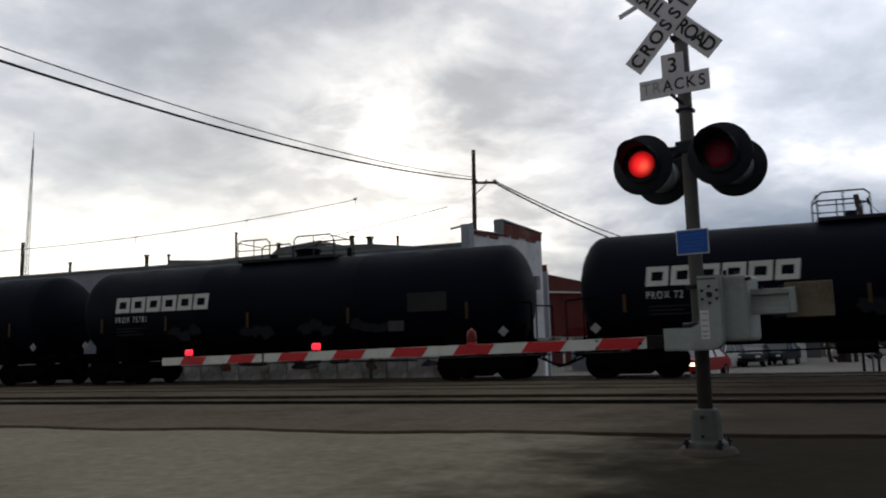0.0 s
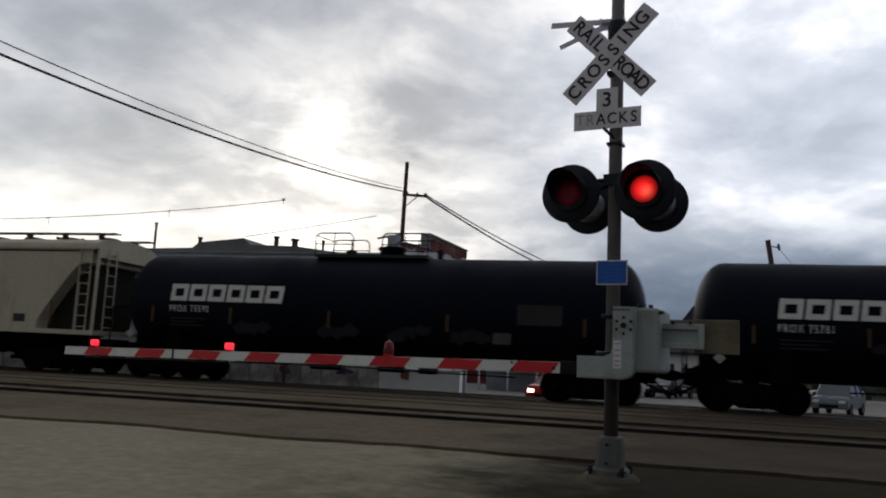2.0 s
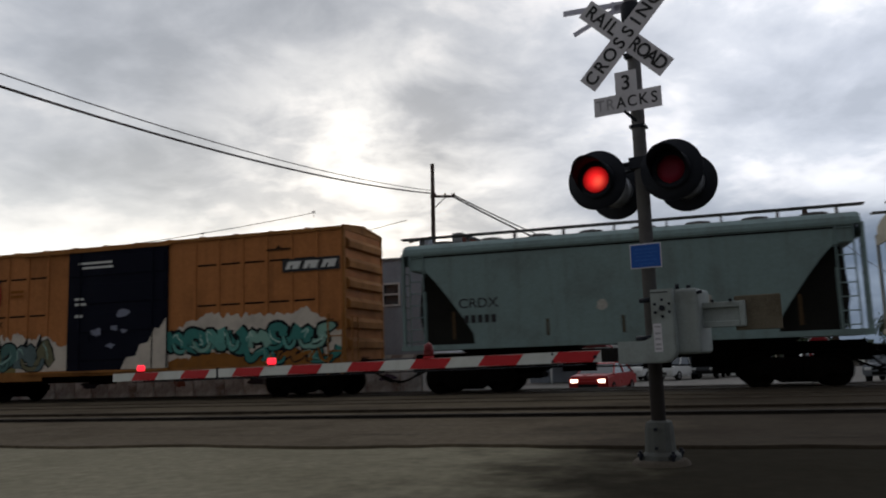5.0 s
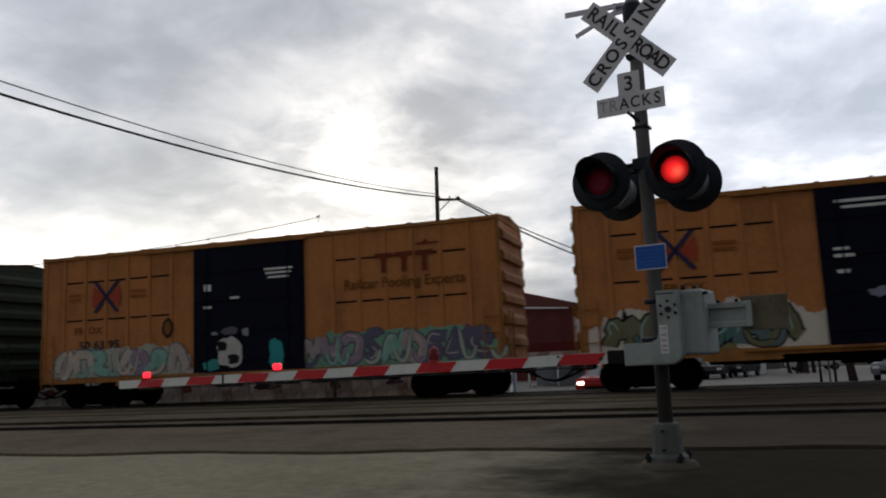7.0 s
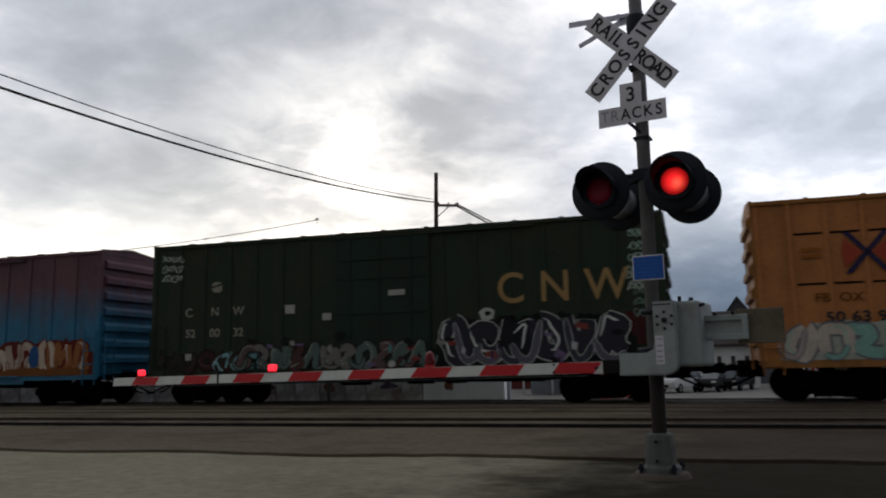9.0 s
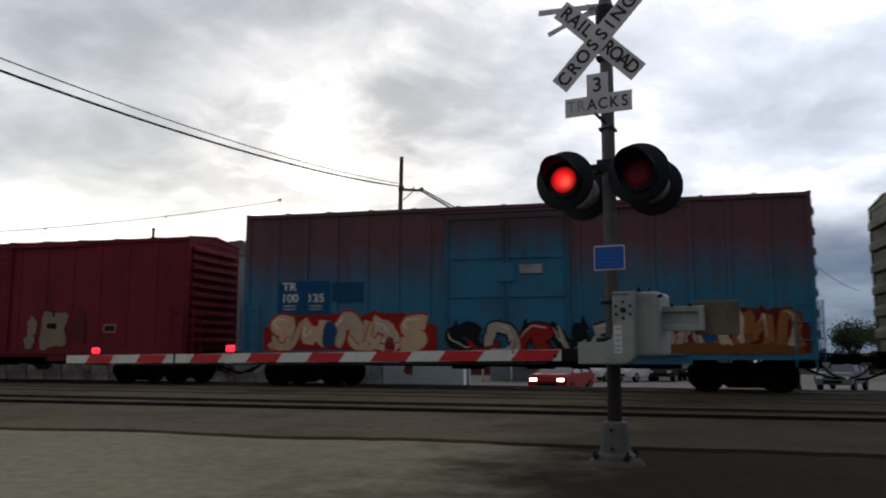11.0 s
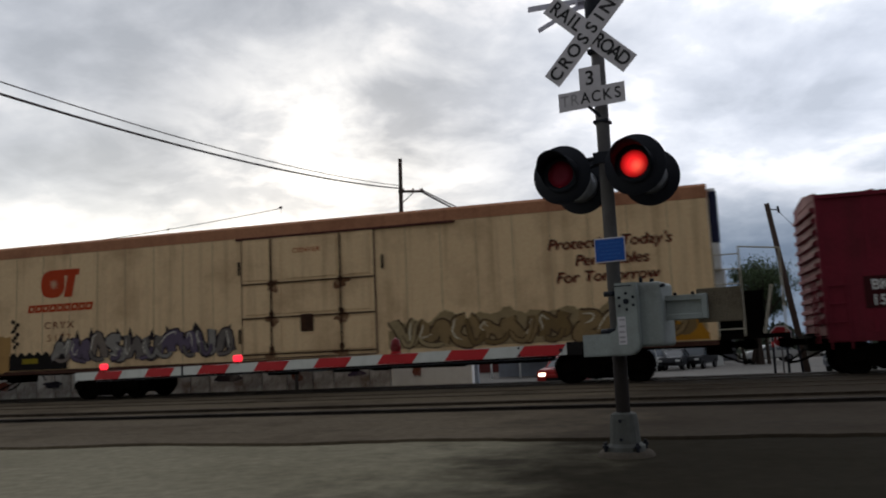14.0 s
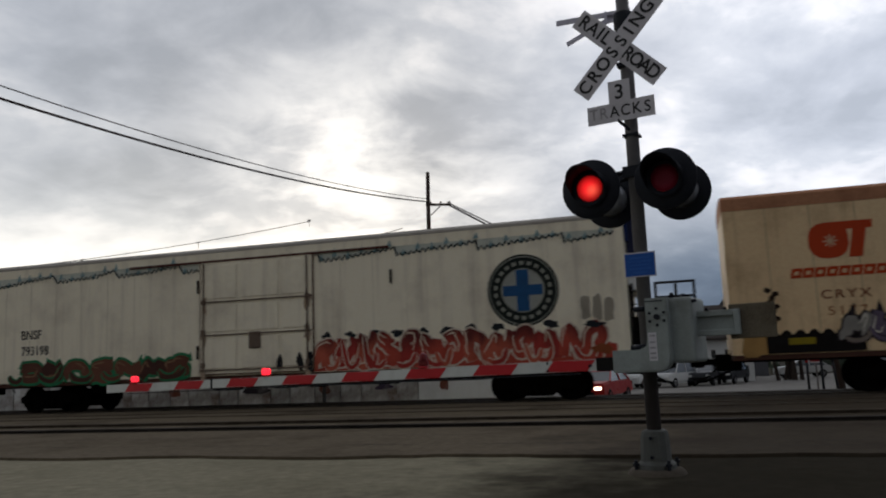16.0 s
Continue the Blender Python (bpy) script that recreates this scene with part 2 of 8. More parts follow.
def lit_lens():
    """A lit red lens, brightest over its lamp and falling off to the rim."""
    m = glowing("lit_red_roundel", (1.0, 0.018, 0.016), 1.0)
    nt = m.node_tree
    coord, dist, span = nt.nodes.new("ShaderNodeTexCoord"), nt.nodes.new("ShaderNodeVectorMath"), nt.nodes.new("ShaderNodeMapRange")
    dist.operation = "LENGTH"
    nt.links.new(coord.outputs["Object"], dist.inputs[0])
    nt.links.new(dist.outputs["Value"], span.inputs[0])
    for i, v in zip((1, 2, 3, 4), (0.02, 0.118, 1.5, 0.22)):
        span.inputs[i].default_value = v
    # a bright spot beside the filament, off the middle
    off = nt.nodes.new("ShaderNodeVectorMath")
    off.operation = "DISTANCE"
    off.inputs[1].default_value = (0.035, 0.0, -0.03)
    nt.links.new(coord.outputs["Object"], off.inputs[0])
    spot = nt.nodes.new("ShaderNodeMapRange")
    for i, v in zip((1, 2, 3, 4), (0.0, 0.085, 1.0, 0.0)):
        spot.inputs[i].default_value = v
    nt.links.new(off.outputs["Value"], spot.inputs[0])
    hue = nt.nodes.new("ShaderNodeMixRGB")
    hue.inputs[1].default_value, hue.inputs[2].default_value = (1.0, 0.016, 0.018, 1), (1.0, 0.11, 0.06, 1)
    nt.links.new(spot.outputs[0], hue.inputs[0])
    nt.links.new(hue.outputs[0], nt.nodes["Principled BSDF"].inputs["Emission Color"])
    nt.links.new(span.outputs[0], nt.nodes["Principled BSDF"].inputs["Emission Strength"])
    return m


M_LIT = lit_lens()
M_LENSOFF = glass("dark_red_lens", (0.20, 0.008, 0.028), 0.5)
M_LENSOFF.node_tree.nodes["Principled BSDF"].inputs["Specular IOR Level"].default_value = 0.2
M_WOOD = surface("weathered_pole_wood", (0.062, 0.044, 0.036), 0.9, 0, (0.03, 0.02, 0.016), 0.5, 0.2, 2, 0.5, 0.01)
M_WIRE = surface("cable_sheath", (0.03, 0.018, 0.018), 0.7, 0, None, 0.2, 0.05)
M_RUST = surface("rusty_plate", (0.085, 0.075, 0.053), 0.85, 0, (0.04, 0.03, 0.02), 0.7, 0.2, 4, 0.3)


# ---- mesh helpers ----
def box(bm, x0, x1, y0, y1, z0, z1, m=None):
    v = [bm.verts.new((x, y, z)) for x in (x0, x1) for y in (y0, y1) for z in (z0, z1)]
    if m is not None:
        for w in v:
            w.co = m @ w.co
    for f in ((0, 1, 3, 2), (4, 6, 7, 5), (0, 4, 5, 1), (2, 3, 7, 6), (0, 2, 6, 4), (1, 5, 7, 3)):
        bm.faces.new([v[i] for i in f])
    return bm


def rounded(bm, x0, x1, y0, y1, z0, z1, r=0.02, seg=2, m=None):
    b = bmesh.new()
    box(b, x0, x1, y0, y1, z0, z1)
    bmesh.ops.recalc_face_normals(b, faces=b.faces)
    bmesh.ops.bevel(b, geom=b.edges[:], offset=r, segments=seg, profile=0.5, affect="EDGES")
    join(bm, b, m)
    return bm


def join(bm, other, m=None):
    idx = {}
    for v in other.verts:
        idx[v] = bm.verts.new(m @ v.co if m is not None else v.co)
    for f in other.faces:
        try:
            g = bm.faces.new([idx[v] for v in f.verts])
            g.smooth = f.smooth
        except ValueError:
            pass
    other.free()


def tube(bm, p, q, r, n=8, r2=None, cap=True):
    p, q = Vector(p), Vector(q)
    d = (q - p).normalized()
    a = d.orthogonal().normalized()
    b = d.cross(a)
    r2 = r if r2 is None else r2
    rings = []
    for c, rad in ((p, r), (q, r2)):
        rings.append([bm.verts.new(c + (a * math.cos(k * math.tau / n) + b * math.sin(k * math.tau / n)) * rad) for k in range(n)])
    for k in range(n):
        f = bm.faces.new((rings[0][k], rings[0][(k + 1) % n], rings[1][(k + 1) % n], rings[1][k]))
        f.smooth = n > 6
    if cap:
        bm.faces.new(rings[0][::-1])
        bm.faces.new(rings[1])
    return bm


def pipe(bm, pts, r, n=6):
    """A tube through several points."""
    for a, b in zip(pts, pts[1:]):
        tube(bm, a, b, r, n)
    return bm


def prism(bm, pts, y0, y1, m=None):
    """A polygon in x, z, drawn out from y0 to y1."""
    a = [bm.verts.new((x, y0, z)) for x, z in pts]
    b = [bm.verts.new((x, y1, z)) for x, z in pts]
    if m is not None:
        for v in a + b:
            v.co = m @ v.co
    n = len(pts)
    bm.faces.new(a)
    bm.faces.new(b[::-1])
    for k in range(n):
        bm.faces.new((a[k], b[k], b[(k + 1) % n], a[(k + 1) % n]))
    return bm


def lathe(bm, prof, n=24, m=None, smooth=True):
    """A profile of (x, radius) turned round the x axis."""
    rings = []
    for x, r in prof:
        if r < 1e-5:
            rings.append([bm.verts.new((x, 0, 0))])
        else:
            rings.append([bm.verts.new((x, r * math.cos(k * math.tau / n), r * math.sin(k * math.tau / n))) for k in range(n)])
    if m is not None:
        for ring in rings:
            for v in ring:
                v.co = m @ v.co
    for a, b in zip(rings, rings[1:]):
        for k in range(n):
            j = (k + 1) % n
            vs = [a[k % len(a)], a[j % len(a)], b[j % len(b)], b[k % len(b)]]
            vs = list(dict.fromkeys(vs))
            if len(vs) > 2:
                f = bm.faces.new(vs)
                f.smooth = smooth
    return bm


def finish(name, bm, material):
    bmesh.ops.recalc_face_normals(bm, faces=bm.faces)
    me = bpy.data.meshes.new(name)
    bm.to_mesh(me)
    bm.free()
    if isinstance(material, (list, tuple)):
        for mm in material:
            me.materials.append(mm)
    else:
        me.materials.append(material)
    return me


def part(name, bm, material, parent, label="", m=None):
    ob = new(name, finish(name, bm, material))
    ob.parent = parent
    if m is not None:
        ob.matrix_basis = m
    if label:
        ob["label"] = label
    return ob


def thing(name, m, label, category, group="", kind=""):
    ob = new(name)
    ob.empty_display_size = 0.3
    ob.matrix_basis = m
    return tagged(ob, label, category, group, kind)


def words(text, height, material, parent, m, name="lettering", label="", wide=1.0, shear=0.0, bold=0.0, spacing=1.0, align="CENTER"):
    """Letters in the built-in font, as a thin mesh that faces -y."""
    cu = bpy.data.curves.new("font", "FONT")
    cu.body, cu.size, cu.shear, cu.offset = text, height / 0.73, shear, bold
    cu.align_x, cu.align_y, cu.space_character, cu.extrude = align, "CENTER", spacing, 0.001
    tmp = bpy.data.objects.new("font", cu)
    me = bpy.data.meshes.new_from_object(tmp)
    bpy.data.objects.remove(tmp)
    bpy.data.curves.remove(cu)
    me.transform(pose(0, 0, 0, 90, 0, 0) @ Matrix.Diagonal((wide, 1, 1, 1)))
    me.materials.clear()
    me.materials.append(material)
    if name in ("car_number", "car_mark") and len(text) > 1:
        return single_letters(me, material, name.split("_")[1] + "_letter", parent, m, label)
    ob = new(name, me)
    ob.parent, ob.matrix_basis = parent, m
    if label:
        ob["label"] = label
    return ob


def single_letters(me, material, name, parent, m, label):
    """Cuts a line of lettering into its letters, each an object of its own."""
    bm = bmesh.new()
    bm.from_mesh(me)
    spans, seen = [], set()
    for start in bm.verts:
        if start in seen:
            continue
        seen.add(start)
        island, todo = [], [start]
        while todo:
            v = todo.pop()
            island.append(v)
            for e in v.link_edges:
                w = e.other_vert(v)
                if w not in seen:
                    seen.add(w)
                    todo.append(w)
        spans.append([min(v.co.x for v in island), max(v.co.x for v in island), island])
    spans.sort(key=lambda g: g[0])
    groups = []
    for a, b, island in spans:
        if groups and a < groups[-1][1] - 0.004:
            groups[-1][1] = max(b, groups[-1][1])
            groups[-1][2] += island
        else:
            groups.append([a, b, list(island)])
    ob = None
    for a, b, group in groups:
        one = bmesh.new()
        at_vert = {v: one.verts.new(v.co) for v in group}
        for f in dict.fromkeys(f for v in group for f in v.link_faces):
            one.faces.new([at_vert[v] for v in f.verts])
        ob = part(name, one, material, parent, label, m)
    bm.free()
    bpy.data.meshes.remove(me)
    return ob


TRACK = pose(0, 0, 0, 0, 0, -20.80)      # x along the track, y across it


def on_track(u, c, z=0.0, turn=0.0):
    return TRACK @ pose(u, c, z, 0, 0, turn)


def fall(c):
    """Height of the ground at the distance c across the tracks."""
    if c < 24.5:
        return 0.0
    return -0.115 * (min(c, 32) - 24.5) - 0.0068 * max(0.0, min(c, 90) - 32)


# ---- ground ----
def build_ground():
    bm = bmesh.new()
    cs = [-1500, -300, -60, -10, 4, 9, 14, 20, 24.4, 27, 30, 35, 40, 50, 60, 75, 90, 130, 300, 1000, 3500]
    us = [-3000, -600, -150, -60, -30, -15, -8, 0, 8, 15, 30, 60, 150, 600, 3000]
    grid = [[bm.verts.new((u, c, fall(c))) for c in cs] for u in us]
    for i in range(len(us) - 1):
        for j in range(len(cs) - 1):
            bm.faces.new((grid[i][j], grid[i + 1][j], grid[i + 1][j + 1], grid[i][j + 1]))
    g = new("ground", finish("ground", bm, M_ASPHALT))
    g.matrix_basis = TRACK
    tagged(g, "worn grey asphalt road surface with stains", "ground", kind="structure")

    # thicker resurfaced strip between the road and the rails, with a broken near edge
    bm = bmesh.new()
    rng = random.Random(4)
    rows = []
    n = 260
    for i in range(n + 1):
        u = -42 + 84 * i / n
        edge = 9.02 + 0.22 * noise.noise((u * 0.55, 3.1, 0)) + 0.10 * noise.noise((u * 2.3, 8.2, 0)) + 0.035 * noise.noise((u * 9, 1.2, 0))
        rows.append([bm.verts.new((u, c, z)) for c, z in ((edge - 0.004, 0.0), (edge, 0.036), (edge + 0.5, 0.034), (13.05, 0.034))])
    for a, b in zip(rows, rows[1:]):
        for k in range(3):
            bm.faces.new((a[k], b[k], b[k + 1], a[k + 1]))
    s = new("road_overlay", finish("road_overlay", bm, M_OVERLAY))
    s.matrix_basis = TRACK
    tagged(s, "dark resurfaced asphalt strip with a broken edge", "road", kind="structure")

    # asphalt between and behind the first two tracks
    for c0, c1 in ((13.36, 14.70), (14.81, 17.50), (17.60, 19.00), (19.11, 21.0)):
        bm = bmesh.new()
        segs = 90
        pr = None
        for i in range(segs + 1):
            u = -45 + 90 * i / segs
            w = 0.006 * noise.noise((u * 0.8, c0, 0))
            cur = [bm.verts.new((u, c0, -0.01)), bm.verts.new((u, c0, 0.024 + w)), bm.verts.new((u, c1, 0.024 - w)), bm.verts.new((u, c1, -0.01))]
            if pr:
                for k in range(3):
                    bm.faces.new((pr[k], cur[k], cur[k + 1], pr[k + 1]))
            pr = cur
        s = new("crossing_panel", finish("crossing_panel", bm, M_OVERLAY))
        s.matrix_basis = TRACK
        tagged(s, "brown-grey asphalt crossing infill between rails", "road", kind="structure")
    bm = bmesh.new()
    box(bm, -60, 60, 21.0, 24.3, -0.02, 0.008)
    s = new("track_bed", finish("track_bed", bm, M_BALLAST))
    s.matrix_basis = TRACK
    tagged(s, "oily dark ballast bed under the train", "track bed", kind="structure")
    # pale lot beyond the tracks
    bm = bmesh.new()
    prev = None
    for c in (24.36, 27, 30, 35, 40, 50, 60, 75, 89):
        cur = [bm.verts.new((u, c, fall(c) + 0.012)) for u in (-60, -30, -8, 10, 40, 90)]
        if prev:
            for k in range(5):
                bm.faces.new((prev[k], prev[k + 1], cur[k + 1], cur[k]))
        prev = cur
    s = new("concrete_lot", finish("concrete_lot", bm, M_CONCRETE))
    s.matrix_basis = TRACK
    tagged(s, "pale concrete road and lot beyond the tracks", "pavement", kind="structure")
    # long cracks sealed with tar
    for c, u0, u1, wob, wid, seed in ((10.3, -30, 22, 0.09, 0.018, 1), (9.75, 0, 9, 0.05, 0.02, 5), (11.6, -18, -3, 0.06, 0.014, 7), (15.05, -34, -2, 0.03, 0.06, 2), (15.4, 1, 14, 0.03, 0.05, 3)):
        bm = bmesh.new()
        k = int((u1 - u0) * 5)
        prev = None
        z = 0.037
        for i in range(k + 1):
            u = u0 + (u1 - u0) * i / k
            y = c + wob * (noise.noise((u * 0.5, seed, 0)) + 0.5 * noise.noise((u * 2.6, seed, 3)))
            w = wid * max(0.1, 0.6 + noise.noise((u * 1.1, seed, 9)))
            cur = [bm.verts.new((u, y - w, z)), bm.verts.new((u, y + w, z))]
            if prev:
                bm.faces.new((prev[0], cur[0], cur[1], prev[1]))
            prev = cur
        s = new("road_crack", finish("road_crack", bm, M_TAR))
        s.matrix_basis = TRACK
        tagged(s, "dark crack running along the asphalt", "crack", "road cracks", "structure")


def build_rails():
    prof = [(-0.036, 0.0), (-0.036, 0.012), (-0.03, 0.018), (0.03, 0.018), (0.036, 0.012), (0.036, 0.0), (0.012, -0.02), (0.012, -0.11), (-0.012, -0.11), (-0.012, -0.02)]
    for centre, top in ((14.0, 0.07), (18.3, 0.028), (22.58, 0.012)):
        for side in (-1, 1):
            bm = bmesh.new()
            c = centre + side * 0.7525
            a = [bm.verts.new((-400, c + y, z + top)) for y, z in prof]
            b = [bm.verts.new((400, c + y, z + top)) for y, z in prof]
            for k in range(len(prof)):
                j = (k + 1) % len(prof)
                bm.faces.new((a[k], b[k], b[j], a[j]))
            r = new("rail", finish("rail", bm, M_RAIL if c < 14 else M_RAILDULL))
            r.matrix_basis = TRACK
            tagged(r, "steel rail sunk in the crossing surface", "rail", "railway rails", "structure")
            bm = bmesh.new()
            box(bm, -60, 60, c - 0.10, c + 0.12, -0.008, 0.006)
            r = new("flangeway", finish("flangeway", bm, M_TAR if c < 14 else M_DUSTYGAP))
            r.matrix_basis = TRACK
            tagged(r, "dark gap beside the rail", "rail gap", "rail gaps", "structure")


build_ground()
build_rails()


# ---- crossing signal with its gate ----
MAST = pose(2.42, 7.42, 0, 0, 0, -33.1)
ROUNDELS = []        # front roundels, in the order near side of the road, far side


def blade(bm, length, width, thick):
    """A sign blade with rounded corners, in x and z, at y = 0."""
    rounded(bm, -length / 2, length / 2, -thick, 0, -width / 2, width / 2, 0.003, 1)
    return bm


def build_signal():
    mast = thing("crossing_signal", MAST, "grey railroad crossing signal mast with crossbuck, red flashers and lowered gate", "crossing signal")
    bm = bmesh.new()
    lathe(bm, [(0.0, 0.27), (0.03, 0.255), (0.05, 0.235), (0.05, 0.0)], 20, pose(0, 0, 0, 0, -90, 0))
    part("footing", bm, surface("stained_footing", (0.085, 0.072, 0.056), 0.9, 0, (0.045, 0.037, 0.03), 0.7, 0.2, 5, 0, 0.02), mast, "low stained concrete footing")
    # flared base with its flat front and four feet
    bm = bmesh.new()
    prev = None
    for z, w in ((0.05, 0.175), (0.09, 0.172), (0.12, 0.135), (0.34, 0.122), (0.385, 0.112), (0.40, 0.085)):
        ring = []
        for k in range(16):
            an = math.tau * (k + 0.5) / 16
            x, y = math.cos(an), math.sin(an)
            q = w / max(abs(x), abs(y)) * 0.55 + w * 0.45
            ring.append(bm.verts.new((x * q, y * q, z)))
        if prev:
            for k in range(16):
                bm.faces.new((prev[k], prev[(k + 1) % 16], ring[(k + 1) % 16], ring[k]))
        prev = ring
    bm.faces.new(prev)
    base = part("base_casting", bm, surface("grimy_base_casting", (0.105, 0.110, 0.103), 0.75, 0.1, (0.05, 0.045, 0.038), 0.6, 0.15, 5, 0.4, 0.006), mast, "dull grey cast base")
    for x, y in ((-0.15, -0.15), (0.15, -0.15), (-0.15, 0.15), (0.15, 0.15)):
        bm = bmesh.new()
        tube(bm, (x, y, 0.05), (x, y, 0.135), 0.017, 6)
        tube(bm, (x, y, 0.085), (x, y, 0.11), 0.032, 6)
        part("anchor_bolt", bm, M_BLACKPAINT, base)
    for x, z in ((0.0, 0.33), (0.0, 0.16)):
        bm = bmesh.new()
        tube(bm, (x, -0.125, z), (x, -0.15, z), 0.016, 6)
        part("set_screw", bm, M_BLACKPAINT, base)
    bm = bmesh.new()
    lathe(bm, [(0.36, 0.067), (0.98, 0.067), (0.985, 0.0)], 20, pose(0, 0, 0, 0, -90, 0))
    part("lower_pole", bm, surface("dark_brown_steel", (0.024, 0.020, 0.018), 0.75, 0.1, (0.02, 0.016, 0.013), 0.6, 0.15, 4, 0.4, 0.004), mast, "grime-darkened lower pole")
    bm = bmesh.new()
    lathe(bm, [(0.986, 0.0), (0.987, 0.0655), (4.9, 0.064), (4.93, 0.05), (4.95, 0.0)], 20, pose(0, 0, 0, 0, -90, 0))
    part("mast_pole", bm, M_GALV, mast, "grey steel pole")
    bm = bmesh.new()
    lathe(bm, [(4.30, 0.09), (4.33, 0.098), (4.45, 0.098), (4.48, 0.09)], 16, pose(0, 0, 0, 0, -90, 0))
    part("pole_band", bm, M_BLACKPAINT, mast, "dark pole band")
    bm = tube(bmesh.new(), (0, 0, 4.9), (0, 0, 5.08), 0.075, 12)
    part("pole_cap", bm, M_BLACKPAINT, mast, "dark cap")

    # crossbuck
    buck = thing("crossbuck", pose(-0.04, -0.12, 4.10), "white crossbuck", "sign")
    for k in ("label", "category"):
        del buck[k]
    buck.parent = mast
    for long, ang, dy, order in ((1.10, 45.5, 0.0, 0), (1.17, -46, -0.012, 1)):
        bm = blade(bmesh.new(), long, 0.205, 0.006)
        b = part("blade", bm, M_SIGN, buck, "weathered white blade with black letters", pose(0, dy, 0, 0, ang, 0))
    # letters ride on the crossbuck, spread along each blade
    for ang, dy, spots in ((45.5, -0.0085, list(zip("RAIL", (-0.455, -0.335, -0.24, -0.16))) + list(zip("ROAD", (0.135, 0.245, 0.355, 0.462)))),
                           (-46, -0.0205, list(zip("CROSSING", (-0.50, -0.36, -0.215, -0.075, 0.06, 0.18, 0.31, 0.455))))):
        for ch, x in spots:
            words(ch, 0.135, M_INK, buck, pose(0, dy, 0, 0, ang, 0) @ pose(x, 0, 0), "letter", "", 0.95, 0, 0.004)
    for z in (-0.20, 0.10):
        part("bracket", box(bmesh.new(), -0.03, 0.05, 0.0, 0.10, z, z + 0.04), M_BLACKPAINT, buck)
    # back of the second crossbuck, which faces the other way
    rear = thing("rear_crossbuck", pose(-0.05, 0.11, 4.42), "", "sign")
    del rear["category"]
    rear.parent = mast
    for x0, z0, x1, z1, wide, y in ((-0.70, 0.19, 0.09, 0.13, 0.060, 0.02), (-0.60, -0.065, 0.02, 0.16, 0.050, 0.03)):
        long, lean = math.hypot(x1 - x0, z1 - z0), math.degrees(math.atan2(z0 - z1, x1 - x0))
        part("blade", blade(bmesh.new(), long, wide, 0.012), M_BLADEBACK, rear, "bare metal back of a blade", pose((x0 + x1) / 2, y, (z0 + z1) / 2, 0, lean, 0))
    for z in (0.045, 0.125):
        part("strap", box(bmesh.new(), -0.22, 0.06, -0.02, 0.0, z, z + 0.028), M_BLADEBACK, rear)
    part("stay", box(bmesh.new(), -0.165, -0.14, -0.03, -0.021, 0.03, 0.17), M_BLADEBACK, rear)
    # number-of-tracks plate, an inverted T
    plate = part("track_count_sign", prism(bmesh.new(), [(-0.40, 3.355), (0.27, 3.355), (0.27, 3.555), (0.04, 3.555), (0.04, 3.768), (-0.175, 3.768), (-0.175, 3.545), (-0.40, 3.545)], -0.106, -0.10), M_SIGN, mast, "weathered white track-count plate with fading letters")
    words("3", 0.15, M_INK, plate, pose(-0.068, -0.1075, 3.645), "letter", "", 1, 0, 0.003)
    for ch, x, mt in (("T", -0.335, M_INKFADED), ("R", -0.235, M_INKFADED), ("A", -0.125, M_INK), ("C", -0.015, M_INK), ("K", 0.095, M_INK), ("S", 0.20, M_INK)):
        words(ch, 0.115, mt, plate, pose(x, -0.1075, 3.452), "letter", "", 0.9, 0, 0.002)
    bm = bmesh.new()
    pipe(bm, [(-0.10, -0.10, 3.37), (0.0, -0.05, 3.26), (0.06, -0.02, 3.22)], 0.018)
    box(bm, -0.075, 0.075, -0.075, 0.075, 3.20, 3.225)
    part("sign_clamp", bm, M_BLACKPAINT, mast)
    # blue notice
    bm = bmesh.new()
    rounded(bm, -0.142, 0.158, -0.096, -0.09, 1.815, 2.052, 0.0028, 1)
    notice = part("blue_notice", bm, M_SIGN, mast, "small blue notice with a white border")
    bm = bmesh.new()
    box(bm, -0.132, 0.148, -0.0985, -0.096, 1.826, 2.041)
    part("notice_face", bm, M_BLUE, notice, "blue notice face")
    for z, w in ((2.0, 0.1), (1.965, 0.11), (1.93, 0.09), (1.895, 0.1), (1.86, 0.07)):
        bm = bmesh.new()
        box(bm, 0.008 - w, 0.008 + w, -0.100, -0.0985, z - 0.007, z + 0.007)
        part("text_bar", bm, surface("pale_blue_print", (0.018, 0.11, 0.42), 0.5), notice)

    # cross-arm and four flashers
    bm = bmesh.new()
    tube(bm, (-0.42, 0.0, 2.86), (0.42, 0.0, 2.86), 0.022, 10)
    tube(bm, (-0.36, 0.0, 2.74), (-0.05, 0.0, 2.80), 0.016, 8)
    tube(bm, (0.36, 0.0, 2.74), (0.05, 0.0, 2.80), 0.016, 8)
    box(bm, -0.095, 0.095, -0.09, 0.09, 2.79, 2.90)
    part("cross_arm", bm, M_BLACKPAINT, mast, "dark pipe cross-arm")
